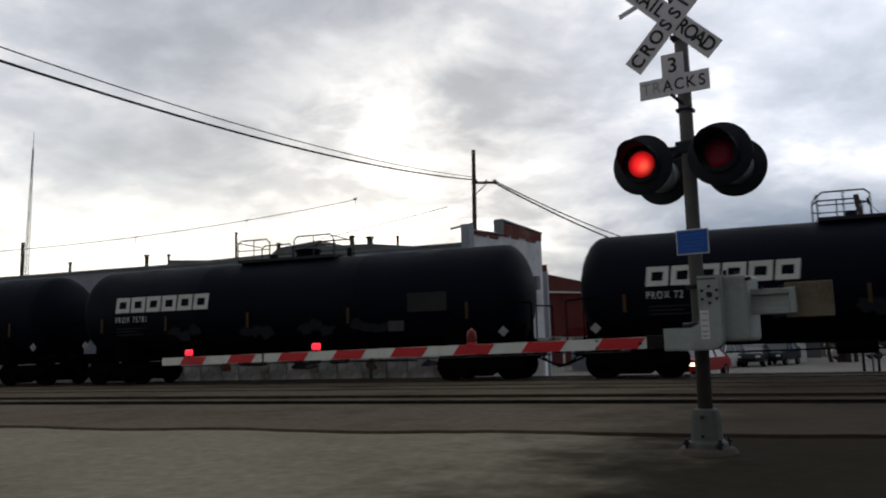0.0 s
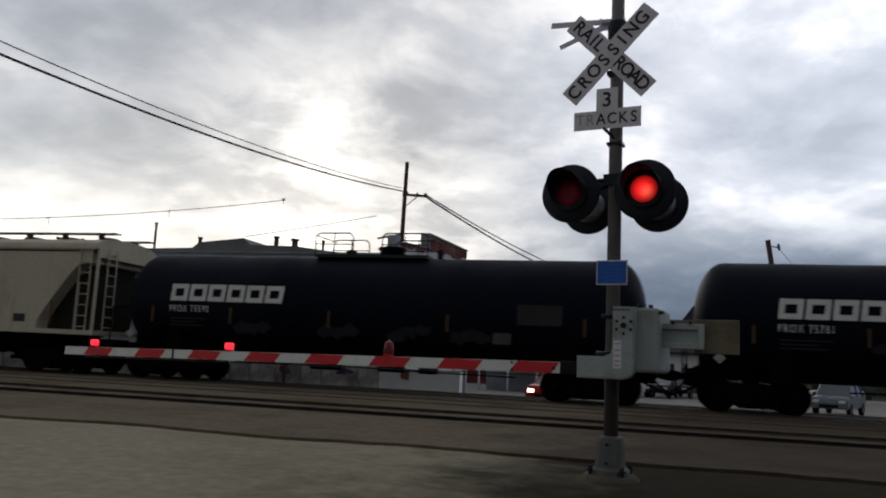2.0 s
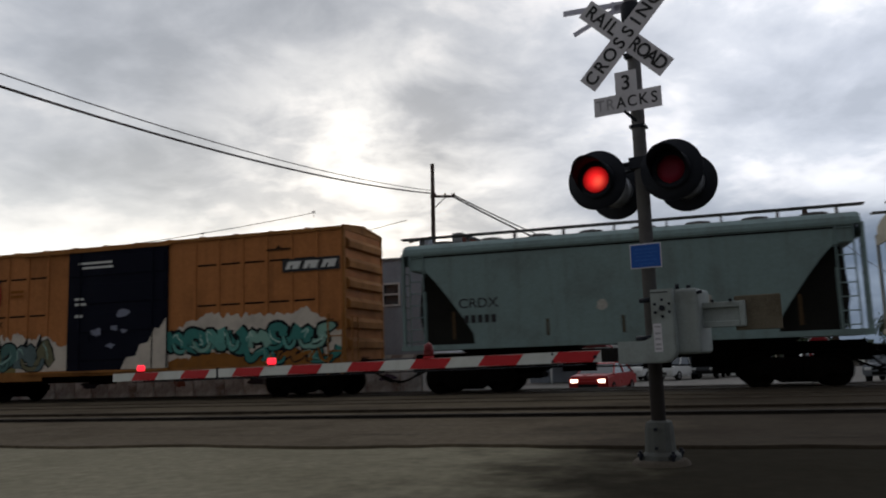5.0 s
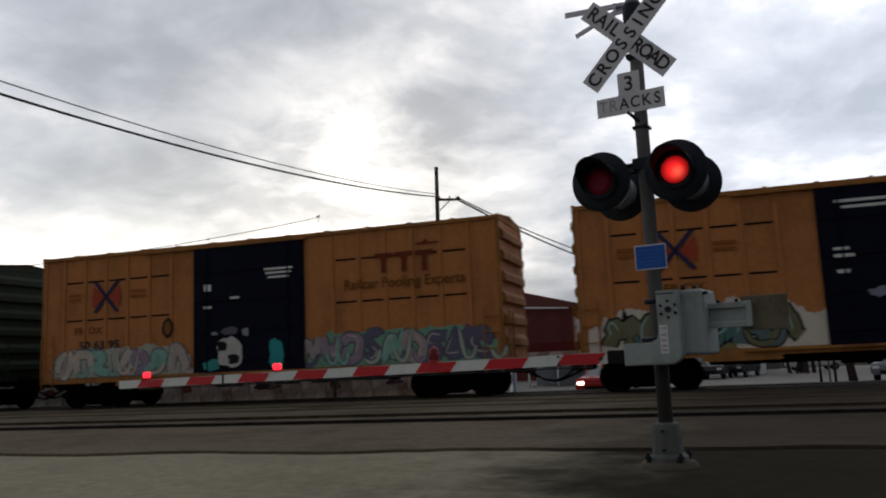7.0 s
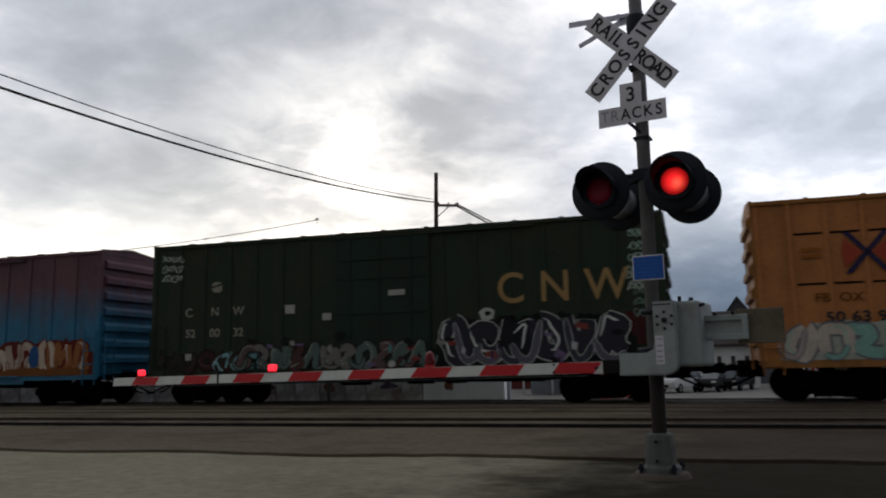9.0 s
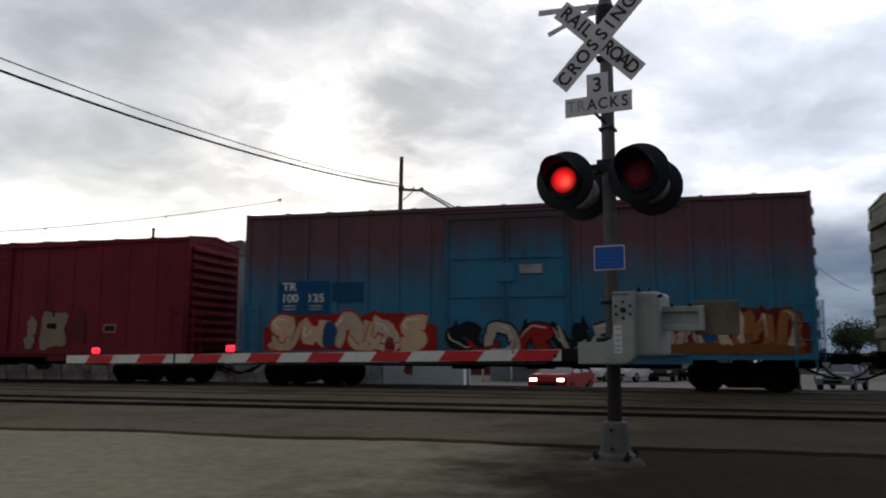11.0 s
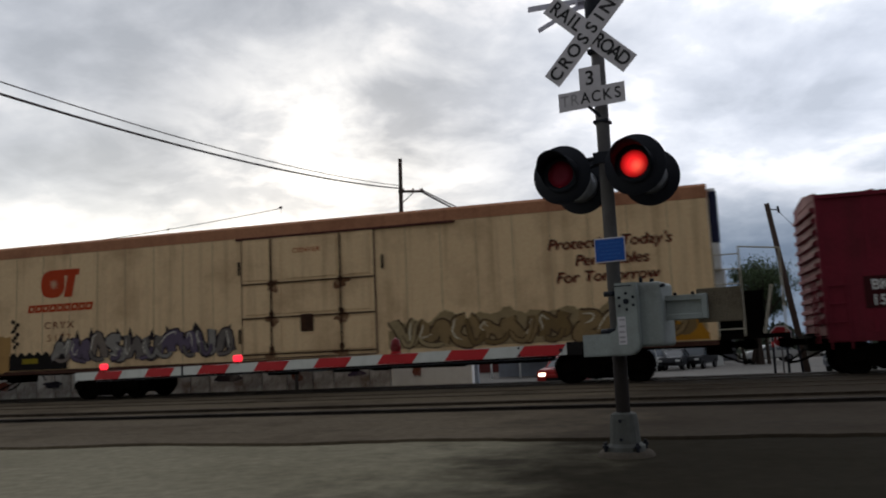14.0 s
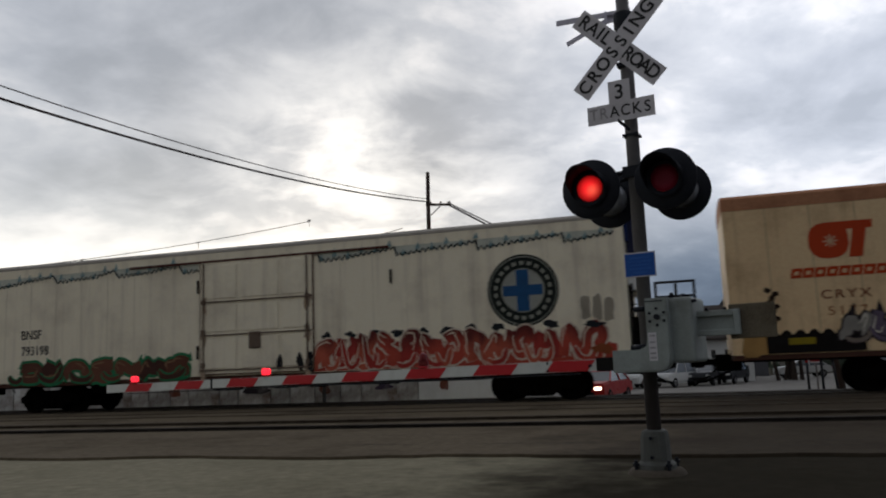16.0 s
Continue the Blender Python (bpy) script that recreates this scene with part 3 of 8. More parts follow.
    for x in (-0.385, 0.335):
        for face in (-1, 1):
            turn = pose(x, -0.10 if face < 0 else 0.33, 2.70 if face < 0 else 2.69, 0, 0, 0 if face < 0 else 180)
            bm = bmesh.new()
            lathe(bm, [(0.0, 0.0), (0.0, 0.10), (0.05, 0.155), (0.14, 0.165)], 28, pose(0, 0.0, 0, 0, 0, -90))
            lamp = part("flasher", bm, M_BLACKPAINT, mast, "black flasher head with round target", turn)
            bm = bmesh.new()
            lathe(bm, [(0.10, 0.12), (0.098, 0.285), (0.104, 0.292), (0.112, 0.288), (0.112, 0.135)], 40, pose(0, 0, 0, 0, 0, -90))
            part("target_disc", bm, M_BLACKPAINT, lamp)
            # visor: an open hood, longest above
            bm = bmesh.new()
            n = 30
            ra, rb = [], []
            for k in range(n + 1):
                an = radians(-48 + 276 * k / n)
                reach = 0.13 + 0.22 * max(0.0, math.sin(an)) ** 0.6 if math.sin(an) > 0 else 0.13 * (1 + math.sin(an) * 1.1)
                ra.append([bm.verts.new((r * math.cos(an), -0.11, r * math.sin(an))) for r in (0.176, 0.182)])
                rb.append([bm.verts.new((r * 0.98 * math.cos(an), -0.11 - reach, r * 0.98 * math.sin(an))) for r in (0.176, 0.182)])
            for k in range(n):
                for s in (0, 1):
                    f = bm.faces.new((ra[k][s], ra[k + 1][s], rb[k + 1][s], rb[k][s]))
                    f.smooth = True
                bm.faces.new((rb[k][0], rb[k + 1][0], rb[k + 1][1], rb[k][1]))
            part("visor", bm, M_BLACKPAINT, lamp)
            bm = bmesh.new()
            lathe(bm, [(0.146, 0.131), (0.150, 0.131), (0.150, 0.185), (0.146, 0.185)], 32, pose(0, 0, 0, 0, 0, -90))
            part("bezel", bm, M_BLACKPAINT, lamp)
            if face < 0:
                # a drum that shows its lit or its dark side
                bm = bmesh.new()
                lathe(bm, [(0.004, 0.0), (0.008, 0.06), (0.004, 0.128), (-0.004, 0.128), (-0.008, 0.06), (-0.004, 0.0)], 28, pose(0, 0, 0, 0, 0, -90))
                me = finish("roundel", bm, [M_LIT, M_LENSOFF])
                for p in me.polygons:
                    p.material_index = 0 if p.center.y < 0 else 1
                r = new("roundel", me)
                r.parent, r["label"] = lamp, "red roundel with a lit and a dark side"
                r.matrix_basis = pose(0, -0.138, 0)
                ROUNDELS.append(r)
            else:
                bm = bmesh.new()
                lathe(bm, [(0.13, 0.0), (0.138, 0.06), (0.13, 0.13)], 24, pose(0, 0, 0, 0, 0, -90))
                part("roundel", bm, M_LENSOFF, lamp)
                bm = bmesh.new()
                lathe(bm, [(-0.07, 0.12), (-0.07, 0.165), (0.09, 0.175), (0.09, 0.12)], 24, pose(0, 0, 0, 0, 0, -90))
                part("lamp_housing", bm, surface("bare_lamp_back", (0.30, 0.31, 0.33), 0.45, 0.3, (0.1, 0.1, 0.1), 0.5, 0.1, 6), lamp, "bare metal lamp housing")

    # gate machine
    mech = part("gate_machine", rounded(bmesh.new(), 0.205, 0.465, -0.13, 0.40, 1.0, 1.60, 0.035, 3), M_CAST, mast, "grey gate machine housing")
    bm = bmesh.new()
    pts = [(0.06, 1.60), (0.262, 1.60), (0.268, 1.10)]
    pts += [(0.268 - 0.12 + 0.12 * math.cos(radians(a)), 1.05 + 0.12 * math.sin(radians(a))) for a in range(0, -91, -15)]
    pts += [(-0.275, 0.93), (-0.275, 1.135), (-0.02, 1.135), (0.045, 1.165), (0.06, 1.23)]
    prism(bm, pts, -0.24, -0.13)
    bmesh.ops.recalc_face_normals(bm, faces=bm.faces)
    bmesh.ops.bevel(bm, geom=[e for e in bm.edges if abs(e.verts[0].co.y - e.verts[1].co.y) < 1e-4 and e.verts[0].co.y < -0.2], offset=0.012, segments=2, affect="EDGES")
    arm_bracket = part("arm_bracket", bm, M_CAST, mech, "grey cast arm bracket")
    part("cover_seam", box(bmesh.new(), 0.065, 0.225, -0.2425, -0.238, 1.565, 1.575), M_BLACKPAINT, mech)
    for k in range(6):
        an = math.tau * (k + 0.5) / 6
        cx, cz = 0.166 + 0.075 * math.cos(an), 1.425 + 0.075 * math.sin(an)
        part("bolt", tube(bmesh.new(), (cx, -0.238, cz), (cx, -0.252, cz), 0.014, 8), M_BLACKPAINT, mech)
    part("hub_nut", tube(bmesh.new(), (0.166, -0.238, 1.425), (0.166, -0.262, 1.425), 0.026, 10), M_BLACKPAINT, mech)
    bm = bmesh.new()
    box(bm, 0.074, 0.148, -0.243, -0.24, 1.03, 1.285)
    tag = part("warning_label", bm, M_SIGN, mech, "white printed label")
    for z in (1.26, 1.20, 1.15, 1.10, 1.06):
        bm = bmesh.new()
        box(bm, 0.085, 0.137, -0.2445, -0.243, z - 0.012, z + 0.006)
        part("text_bar", bm, M_INKFADED, mech)
    for p, q, r in (((0.28, -0.1, 1.60), (0.28, -0.1, 1.645), 0.018), ((0.36, 0.0, 1.60), (0.36, 0.0, 1.635), 0.022), ((0.44, -0.1, 1.55), (0.50, -0.12, 1.56), 0.016), ((-0.06, -0.16, 1.51), (0.075, -0.16, 1.51), 0.024), ((-0.10, -0.2, 1.155), (0.045, -0.2, 1.16), 0.026)):
        part("fitting", tube(bmesh.new(), p, q, r, 8), M_BLACKPAINT, mech, "black fitting")
    # counterweights behind the machine
    bm = bmesh.new()
    for z in (1.27, 1.445):
        rounded(bm, 0.45, 0.84, 0.02, 0.055, z - 0.035, z + 0.02, 0.006, 1)
    rounded(bm, 0.45, 0.84, 0.056, 0.075, 1.25, 1.465, 0.004, 1)
    rounded(bm, 0.79, 0.84, 0.0, 0.056, 1.235, 1.465, 0.006, 1)
    cw = part("counterweight_arm", bm, M_CAST, mech, "grey slotted counterweight arm")
    bm = bmesh.new()
    for k in range(3):
        rounded(bm, 0.74 + 0.01 * k, 1.135 - 0.012 * k, 0.08 + 0.03 * k, 0.107 + 0.03 * k, 1.20 + 0.005 * k, 1.512 - 0.004 * k, 0.006, 1)
    part("weight_plate", bm, surface("rusty_weight_steel", (0.150, 0.128, 0.092), 0.85, 0, (0.07, 0.055, 0.038), 0.7, 0.2, 4, 0.3), cw, "rust-stained steel weight plates")
    for x in (0.56, 0.72):
        part("weight_bolt", tube(bmesh.new(), (x, 0.0, 1.475), (x, 0.03, 1.475), 0.016, 6), M_BLACKPAINT, cw)

    # lowered arm: white tapering boom with slanted red bands
    def arm_z(a):
        k = (-a - 0.44) / 6.93
        return 1.012 - 0.09 * k, 0.054 - 0.001 * k

    bm = bmesh.new()
    secs = []
    for i in range(15):
        a = -0.30 - (7.37 - 0.30) * i / 14
        z, h = arm_z(a)
        secs.append([bm.verts.new(p) for p in ((a, -0.225, z - h), (a, -0.225, z + h), (a, -0.19, z + h), (a, -0.19, z - h))])
    for s, t in zip(secs, secs[1:]):
        for k in range(4):
            bm.faces.new((s[k], t[k], t[(k + 1) % 4], s[(k + 1) % 4]))
    bm.faces.new(secs[0])
    bm.faces.new(secs[-1][::-1])
    boom = part("gate_arm", bm, M_WHITESTRIPE, mast, "red and white striped gate arm, lowered")
    for k in range(8):
        a = -0.955 - 0.79 * k - 0.0105 * k * k
        w = 0.425 + 0.004 * k
        z, h = arm_z(a + w / 2)
        bm = bmesh.new()
        prism(bm, [(a, z - h + 0.002), (a + w, z - h + 0.002), (a + w + 0.085, z + h - 0.002), (a + 0.085, z + h - 0.002)], -0.2285, -0.2255)
        part("red_band", bm, M_REDSTRIPE, boom)
    bm = bmesh.new()
    z, h = arm_z(-5.41)
    box(bm, -5.425, -5.40, -0.232, -0.185, z - h - 0.012, z + h + 0.01)
    z, h = arm_z(-0.93)
    for dz in (-0.035, 0.035):
        tube(bm, (-0.93, -0.225, z + dz), (-0.93, -0.24, z + dz), 0.012, 6)
    tube(bm, (-0.50, -0.225, z), (-0.50, -0.245, z), 0.016, 6)
    tube(bm, (-0.6, -0.20, z - h - 0.02), (-7.0, -0.20, arm_z(-7.0)[0] - 0.075), 0.006, 5)
    part("arm_hardware", bm, M_BLACKPAINT, boom)
    z, h = arm_z(-0.40)
    part("arm_adaptor", rounded(bmesh.new(), -0.44, -0.277, -0.235, -0.18, z - h - 0.008, z + h + 0.012, 0.008, 1), M_DARKHARDWARE, boom, "black breakaway adaptor")
    for a, lit in ((-6.836, True), (-4.54, True), (-2.347, False)):
        z, h = arm_z(a)
        bm = bmesh.new()
        rounded(bm, a - 0.045, a + 0.045, -0.25, -0.165, z + h, z + h + 0.022, 0.006, 1)
        holder = part("lamp_holder", bm, M_REDSTRIPE, boom)
        bm = bmesh.new()
        rounded(bm, a - 0.055, a + 0.055, -0.235, -0.175, z + h + 0.022, z + h + 0.098, 0.018, 2)
        if not lit:
            lathe(bm, [(0, 0.05), (0.05, 0.045), (0.085, 0.0)], 12, pose(a, -0.205, z + h + 0.09, 0, -90, 0))
        part("arm_lamp", bm, M_REDLAMP if lit else surface("unlit_red_lamp", (0.16, 0.01, 0.012), 0.4), boom, "glowing red arm lamp" if lit else "unlit dark red arm lamp")
    return mast


build_signal()


# ---- buildings beyond the tracks ----
M_GREYWALL = surface("blue_grey_painted_wall", (0.30, 0.33, 0.37), 0.8, 0, (0.20, 0.21, 0.23), 0.6, 0.1, 0.9, 0.35, 0.006)
M_WHITEWALL = surface("flaking_whitewash", (0.56, 0.58, 0.60), 0.85, 0, (0.27, 0.25, 0.25), 0.75, 0.12, 1.1, 0.3, 0.01)
M_BRICKRED = surface("old_red_brick", (0.17, 0.055, 0.045), 0.9, 0, (0.30, 0.26, 0.25), 0.5, 0.2, 1.6, 0.15, 0.01, None, 0.25)
M_REDSIDING = surface("dark_red_siding", (0.115, 0.030, 0.027), 0.75, 0, (0.06, 0.016, 0.016), 0.5, 0.1, 0.8, 0.4)
M_REDROOF = surface("red_brown_metal_roof", (0.125, 0.045, 0.038), 0.65, 0, (0.07, 0.026, 0.022), 0.5, 0.1, 0.6, 0.3)
M_ROOFEDGE = surface("roof_edge_metal", (0.22, 0.24, 0.25), 0.7, 0, (0.11, 0.11, 0.11), 0.6)
M_GLASS = glass("window_glass")
M_TRIM = surface("white_trim", (0.62, 0.63, 0.62), 0.6, 0, (0.4, 0.4, 0.38), 0.4)
M_BLOCK = surface("painted_block", (0.58, 0.585, 0.58), 0.85, 0, (0.16, 0.11, 0.09), 0.95, 0.15, 1.3, 0.4, 0.012, None, 0.4)


def build_warehouse():
    """Long low grey building, then its taller whitewashed end wall with a stepped brick parapet."""
    house = thing("warehouse", on_track(0, 0), "long blue-grey warehouse with a whitewashed brick end wall", "building")
    # long front, with one window opening cut through
    bm = bmesh.new()
    wx0, wx1, wz0, wz1 = -10.75, -10.05, 2.95, 3.80
    for x0, x1, z0, z1 in ((-46, wx0, -0.9, 4.62), (wx1, -8.93, -0.9, 4.62), (wx0, wx1, -0.9, wz0), (wx0, wx1, wz1, 4.62)):
        box(bm, x0, x1, 27.0, 27.3, z0, z1)
    part("front_wall", bm, M_GREYWALL, house, "blue-grey painted wall")
    bm = bmesh.new()
    for x0, x1, z0, z1 in ((wx0, wx1, wz0, wz0 + 0.06), (wx0, wx1, wz1 - 0.06, wz1), (wx0, wx0 + 0.06, wz0, wz1), (wx1 - 0.06, wx1, wz0, wz1), (wx0, wx1, 3.35, 3.41)):
        box(bm, x0, x1, 26.96, 27.06, z0, z1)
    win = part("window", bm, M_TRIM, house, "white sash window")
    bm = bmesh.new()
    box(bm, wx0 + 0.05, wx1 - 0.05, 27.07, 27.08, wz0 + 0.05, wz1 - 0.05)
    part("pane", bm, M_GLASS, win)
    # roof: slightly raised stretches and a dark edge
    bm = bmesh.new()
    prism(bm, [(-46, 4.62), (-26.2, 4.62), (-26.2, 4.66), (-22.5, 4.7), (-22.4, 4.93), (-20.4, 4.80), (-17.4, 4.86), (-17.1, 5.08), (-15.2, 5.26), (-14.9, 5.0), (-13.0, 4.96), (-11.0, 4.72), (-8.93, 4.74), (-8.93, 4.55), (-46, 4.55)], 27.32, 33)
    part("roof", bm, surface("felt_roof", (0.16, 0.165, 0.17), 0.85, 0, (0.09, 0.09, 0.09), 0.6), house, "grey felt roof")
    bm = bmesh.new()
    box(bm, -46, -8.93, 26.93, 27.34, 4.62, 4.70)
    part("eave_trim", bm, M_ROOFEDGE, house)
    # vents and stacks on the roof
    for u, h, r in ((-24.6, 0.35, 0.08), (-23.4, 0.3, 0.05), (-19.9, 1.0, 0.05), (-17.8, 0.4, 0.07), (-14.4, 0.45, 0.09), (-13.6, 0.35, 0.12), (-29.0, 0.3, 0.06), (-12.4, 0.3, 0.05)):
        bm = bmesh.new()
        tube(bm, (u, 28.5, 4.7), (u, 28.5, 5.0 + h), r, 10)
        tube(bm, (u, 28.5, 5.0 + h), (u, 28.5, 5.06 + h), r * 1.5, 10)
        part("roof_vent", bm, M_RUST, house)
    # end wall, running back beside the road
    ang = 57.0 + 20.8
    d = Vector((math.cos(radians(ang)), math.sin(radians(ang)), 0))
    base = pose(-8.9, 27.0, 0, 0, 0, ang)
    bm = bmesh.new()
    prism(bm, [(0, -1.0), (5.9, -1.0), (5.9, 5.25), (3.2, 5.36), (2.6, 5.30), (2.6, 5.15), (0, 5.0)], 0, 0.3, base)
    part("end_wall", bm, M_WHITEWALL, house, "flaking whitewashed end wall")
    # brick parapet: courses of single bricks over the whitewash
    bm = bmesh.new()
    rng = random.Random(9)
    for row in range(9):
        z = 4.98 + row * 0.078
        x = 0.0 if row % 2 else -0.11
        while x < 5.9:
            x1 = x + 0.205
            lim = 5.12 + 0.035 * x if x < 2.45 else 5.78 - 0.05 * (x - 2.45)
            low = 4.97 + 0.05 * x + 0.22 * noise.noise((x * 1.5, row * 0.2, 2))
            if z + 0.07 < lim and z > low - 0.05:
                box(bm, max(x, 0), min(x1, 5.9), -0.02 - rng.random() * 0.008, 0.3, z, z + 0.068, base)
            x = x1 + 0.012
    part("brick_parapet", bm, M_BRICKRED, house, "exposed red brick parapet")["kind"] = "stuff"
    bm = bmesh.new()
    prism(bm, [(0, 4.95), (2.45, 5.08), (2.45, 5.70), (5.9, 5.52), (5.9, 5.2), (0, 4.9)], 0.01, 0.28, base)
    part("parapet_core", bm, surface("lime_mortar", (0.20, 0.14, 0.13), 0.95), house)
    bm = bmesh.new()
    prism(bm, [(-0.05, 5.12), (2.45, 5.205), (2.45, 5.26), (-0.05, 5.17)], -0.05, 0.34, base)
    prism(bm, [(2.42, 5.77), (5.95, 5.60), (5.95, 5.65), (2.42, 5.83)], -0.05, 0.34, base)
    box(bm, 2.40, 2.50, -0.05, 0.34, 5.2, 5.8, base)
    part("coping", bm, M_ROOFEDGE, house, "grey coping")
    bm = bmesh.new()
    box(bm, -0.16, 0.16, -0.06, 0.3, -1.0, 5.35, base)
    part("corner_pier", bm, M_GREYWALL, house, "grey corner pier")
    # meter boxes and a conduit on the end wall
    bm = bmesh.new()
    rounded(bm, 4.9, 5.25, -0.2, 0.0, 3.2, 3.75, 0.02, 1, base)
    box(bm, 5.06, 5.1, -0.06, 0.0, 0.0, 3.2, base)
    part("meter_box", bm, M_GALV, house, "grey meter box and conduit")
    # rear walls that close it
    bm = bmesh.new()
    box(bm, -46, -9.0, 39.5, 39.8, -1.2, 4.6)
    box(bm, -46.3, -46, 27.0, 39.8, -1.2, 4.6)
    part("back_wall", bm, M_GREYWALL, house)
    # painted block plinth that shows under the cars, each block its own piece
    plinth = tagged(new("plinth"), "stained painted concrete block plinth with graffiti traces", "wall", kind="structure")
    plinth.matrix_basis = on_track(0, 26.86)
    mesh = {}
    x, k = -36.0, 0
    rng = random.Random(21)
    while x < -9.6:
        w = rng.choice((0.8, 1.0, 1.35))
        h = rng.choice((0.80, 0.84, 0.88))
        key = (w, h)
        if key not in mesh:
            b = bmesh.new()
            rounded(b, 0.012, w - 0.012, -0.3, 0.1, -0.6, h, 0.02, 1)
            mesh[key] = finish("block", b, M_BLOCK)
        o = new("block", mesh[key])
        o.parent = plinth
        o.matrix_basis = pose(x, -0.03 * rng.random(), 0)
        x += w
    b = bmesh.new()
    rounded(b, x + 0.012, -6.25, -0.3, 0.1, -0.6, 0.63, 0.02, 1)
    part("end_block", b, surface("clean_white_block", (0.80, 0.82, 0.83), 0.8, 0, (0.55, 0.55, 0.55), 0.4, 0.1, 1.2, 0.25, 0.008), plinth, "clean white end block")
    for x, w, h, hexc in ((-25.5, 0.9, 0.45, "6a3a30"), (-23.2, 1.2, 0.35, "2a2730"), (-19.0, 0.7, 0.5, "7a4a3c"), (-15.4, 1.4, 0.4, "3a3338"), (-12.7, 0.6, 0.6, "6b3c2f"), (-10.4, 0.9, 0.35, "51465a"), (-29.5, 1.3, 0.4, "6d5a4c"), (-8.2, 0.5, 0.5, "7b4b40")):
        bm = bmesh.new()
        pts = []
        for q in range(18):
            an = math.tau * q / 18
            rr = 0.75 + 0.35 * noise.noise((math.cos(an) * 1.4 + x, math.sin(an) * 1.4, 5))
            pts.append((x + w / 2 * rr * math.cos(an), 0.42 + h / 2 * rr * math.sin(an)))
        prism(bm, pts, -0.345, -0.338)
        o = part("graffiti", bm, surface("faded_spray_" + hexc, rgb(hexc), 0.8, 0, (0.35, 0.33, 0.32), 0.6, 0.2, 2.5), plinth, "faded spray-paint patch")


def build_red_shop():
    """Dark red building whose roof falls towards the road."""
    shop = thing("red_shop", on_track(0, 73.6), "dark red sided building with a falling red-brown roof", "building")
    z0 = fall(73.6) - 0.3
    bm = bmesh.new()
    prism(bm, [(-28, z0), (-10.2, z0), (-10.2, 5.33), (-16, 5.68), (-28, 6.45)], 0, 0.3)
    part("wall", bm, M_REDSIDING, shop, "dark red siding")
    part("end_wall", box(bmesh.new(), -10.5, -10.2, 0.3, 12, z0, 5.3), M_REDSIDING, shop)
    part("far_wall", box(bmesh.new(), -28, -27.7, 0.3, 12, z0, 6.4), M_REDSIDING, shop)
    bm = bmesh.new()
    prism(bm, [(-28.4, 6.52), (-16, 5.72), (-9.9, 5.36), (-9.8, 5.58), (-16, 7.2), (-28.4, 10.4)], -0.25, 12.2)
    part("roof", bm, M_REDROOF, shop, "red-brown metal roof")
    bm = bmesh.new()
    prism(bm, [(-28.4, 6.38), (-16, 5.58), (-11.4, 5.31), (-11.4, 5.43), (-16, 5.72), (-28.4, 6.52)], -0.34, -0.26)
    part("fascia", bm, M_TRIM, shop, "pale fascia board")
    part("base_band", box(bmesh.new(), -17, -10.2, -0.06, 0, 1.30, 1.52), M_TRIM, shop, "pale band low on the wall")
    for k in range(11):
        x = -27.2 + k * 1.65
        part("siding_batten", box(bmesh.new(), x, x + 0.09, -0.04, 0, z0, 5.3 - 0.062 * (x + 10.2) * 0.95), M_REDSIDING, shop)
    part("chimney", box(bmesh.new(), -18.0, -17.5, 3, 3.5, 7.0, 8.6), M_REDROOF, shop)


def build_long_shed():
    """Low white building with a broad dark roof behind the parked cars."""
    shed = thing("long_shed", on_track(0, 68.5), "low white building with a broad dark roof and small windows", "building")
    z0 = fall(68.5) - 0.2
    lo, hi = -8.9, 4.7
    bm = bmesh.new()
    xs = [lo + 0.9 + 1.06 * k for k in range(12)]
    box(bm, lo, hi, 0, 0.3, z0, 0.75)
    box(bm, lo, hi, 0, 0.3, 1.45, 2.3)
    edges = [lo] + [v for x in xs for v in (x, x + 0.34)] + [hi]
    for x0, x1 in zip(edges[::2], edges[1::2]):
        box(bm, x0, x1, 0, 0.3, 0.75, 1.45)
    part("front_wall", bm, M_TRIM, shed, "white painted wall")
    for x in xs:
        w = part("window", box(bmesh.new(), x, x + 0.34, 0.1, 0.14, 0.75, 1.45), surface("window_frame_dark", (0.02, 0.02, 0.022), 0.5), shed, "small dark window")
        part("pane", box(bmesh.new(), x + 0.04, x + 0.30, 0.09, 0.096, 0.79, 1.41), M_GLASS, w)
    bm = bmesh.new()
    prism(bm, [(-0.5, 2.2), (4.5, 5.1), (9.5, 2.2), (9.5, 2.4), (4.5, 5.32), (-0.5, 2.4)], lo - 0.3, hi + 0.3, Matrix(((0, 1, 0, 0), (1, 0, 0, 0), (0, 0, 1, 0), (0, 0, 0, 1))))
    part("roof", bm, surface("dark_brown_shingle", (0.055, 0.046, 0.042), 0.9, 0, (0.03, 0.026, 0.024), 0.6, 0.2, 0.8), shed, "dark brown shingle roof")
    for x in (lo, hi - 0.3):
        bm = bmesh.new()
        prism(bm, [(0.3, z0), (9.0, z0), (9.0, 2.3), (4.5, 5.05), (0.3, 2.45)], x, x + 0.3, Matrix(((0, 1, 0, 0), (1, 0, 0, 0), (0, 0, 1, 0), (0, 0, 0, 1))))
        part("gable_wall", bm, M_TRIM, shed, "white gable wall")
    part("back_wall", box(bmesh.new(), lo + 0.3, hi - 0.3, 8.7, 9.0, z0, 2.25), M_TRIM, shed)
    part("porch_wall", box(bmesh.new(), lo - 1.0, lo - 0.35, -2.2, -1.9, z0, 4.2), M_TRIM, shed, "tall white end panel")


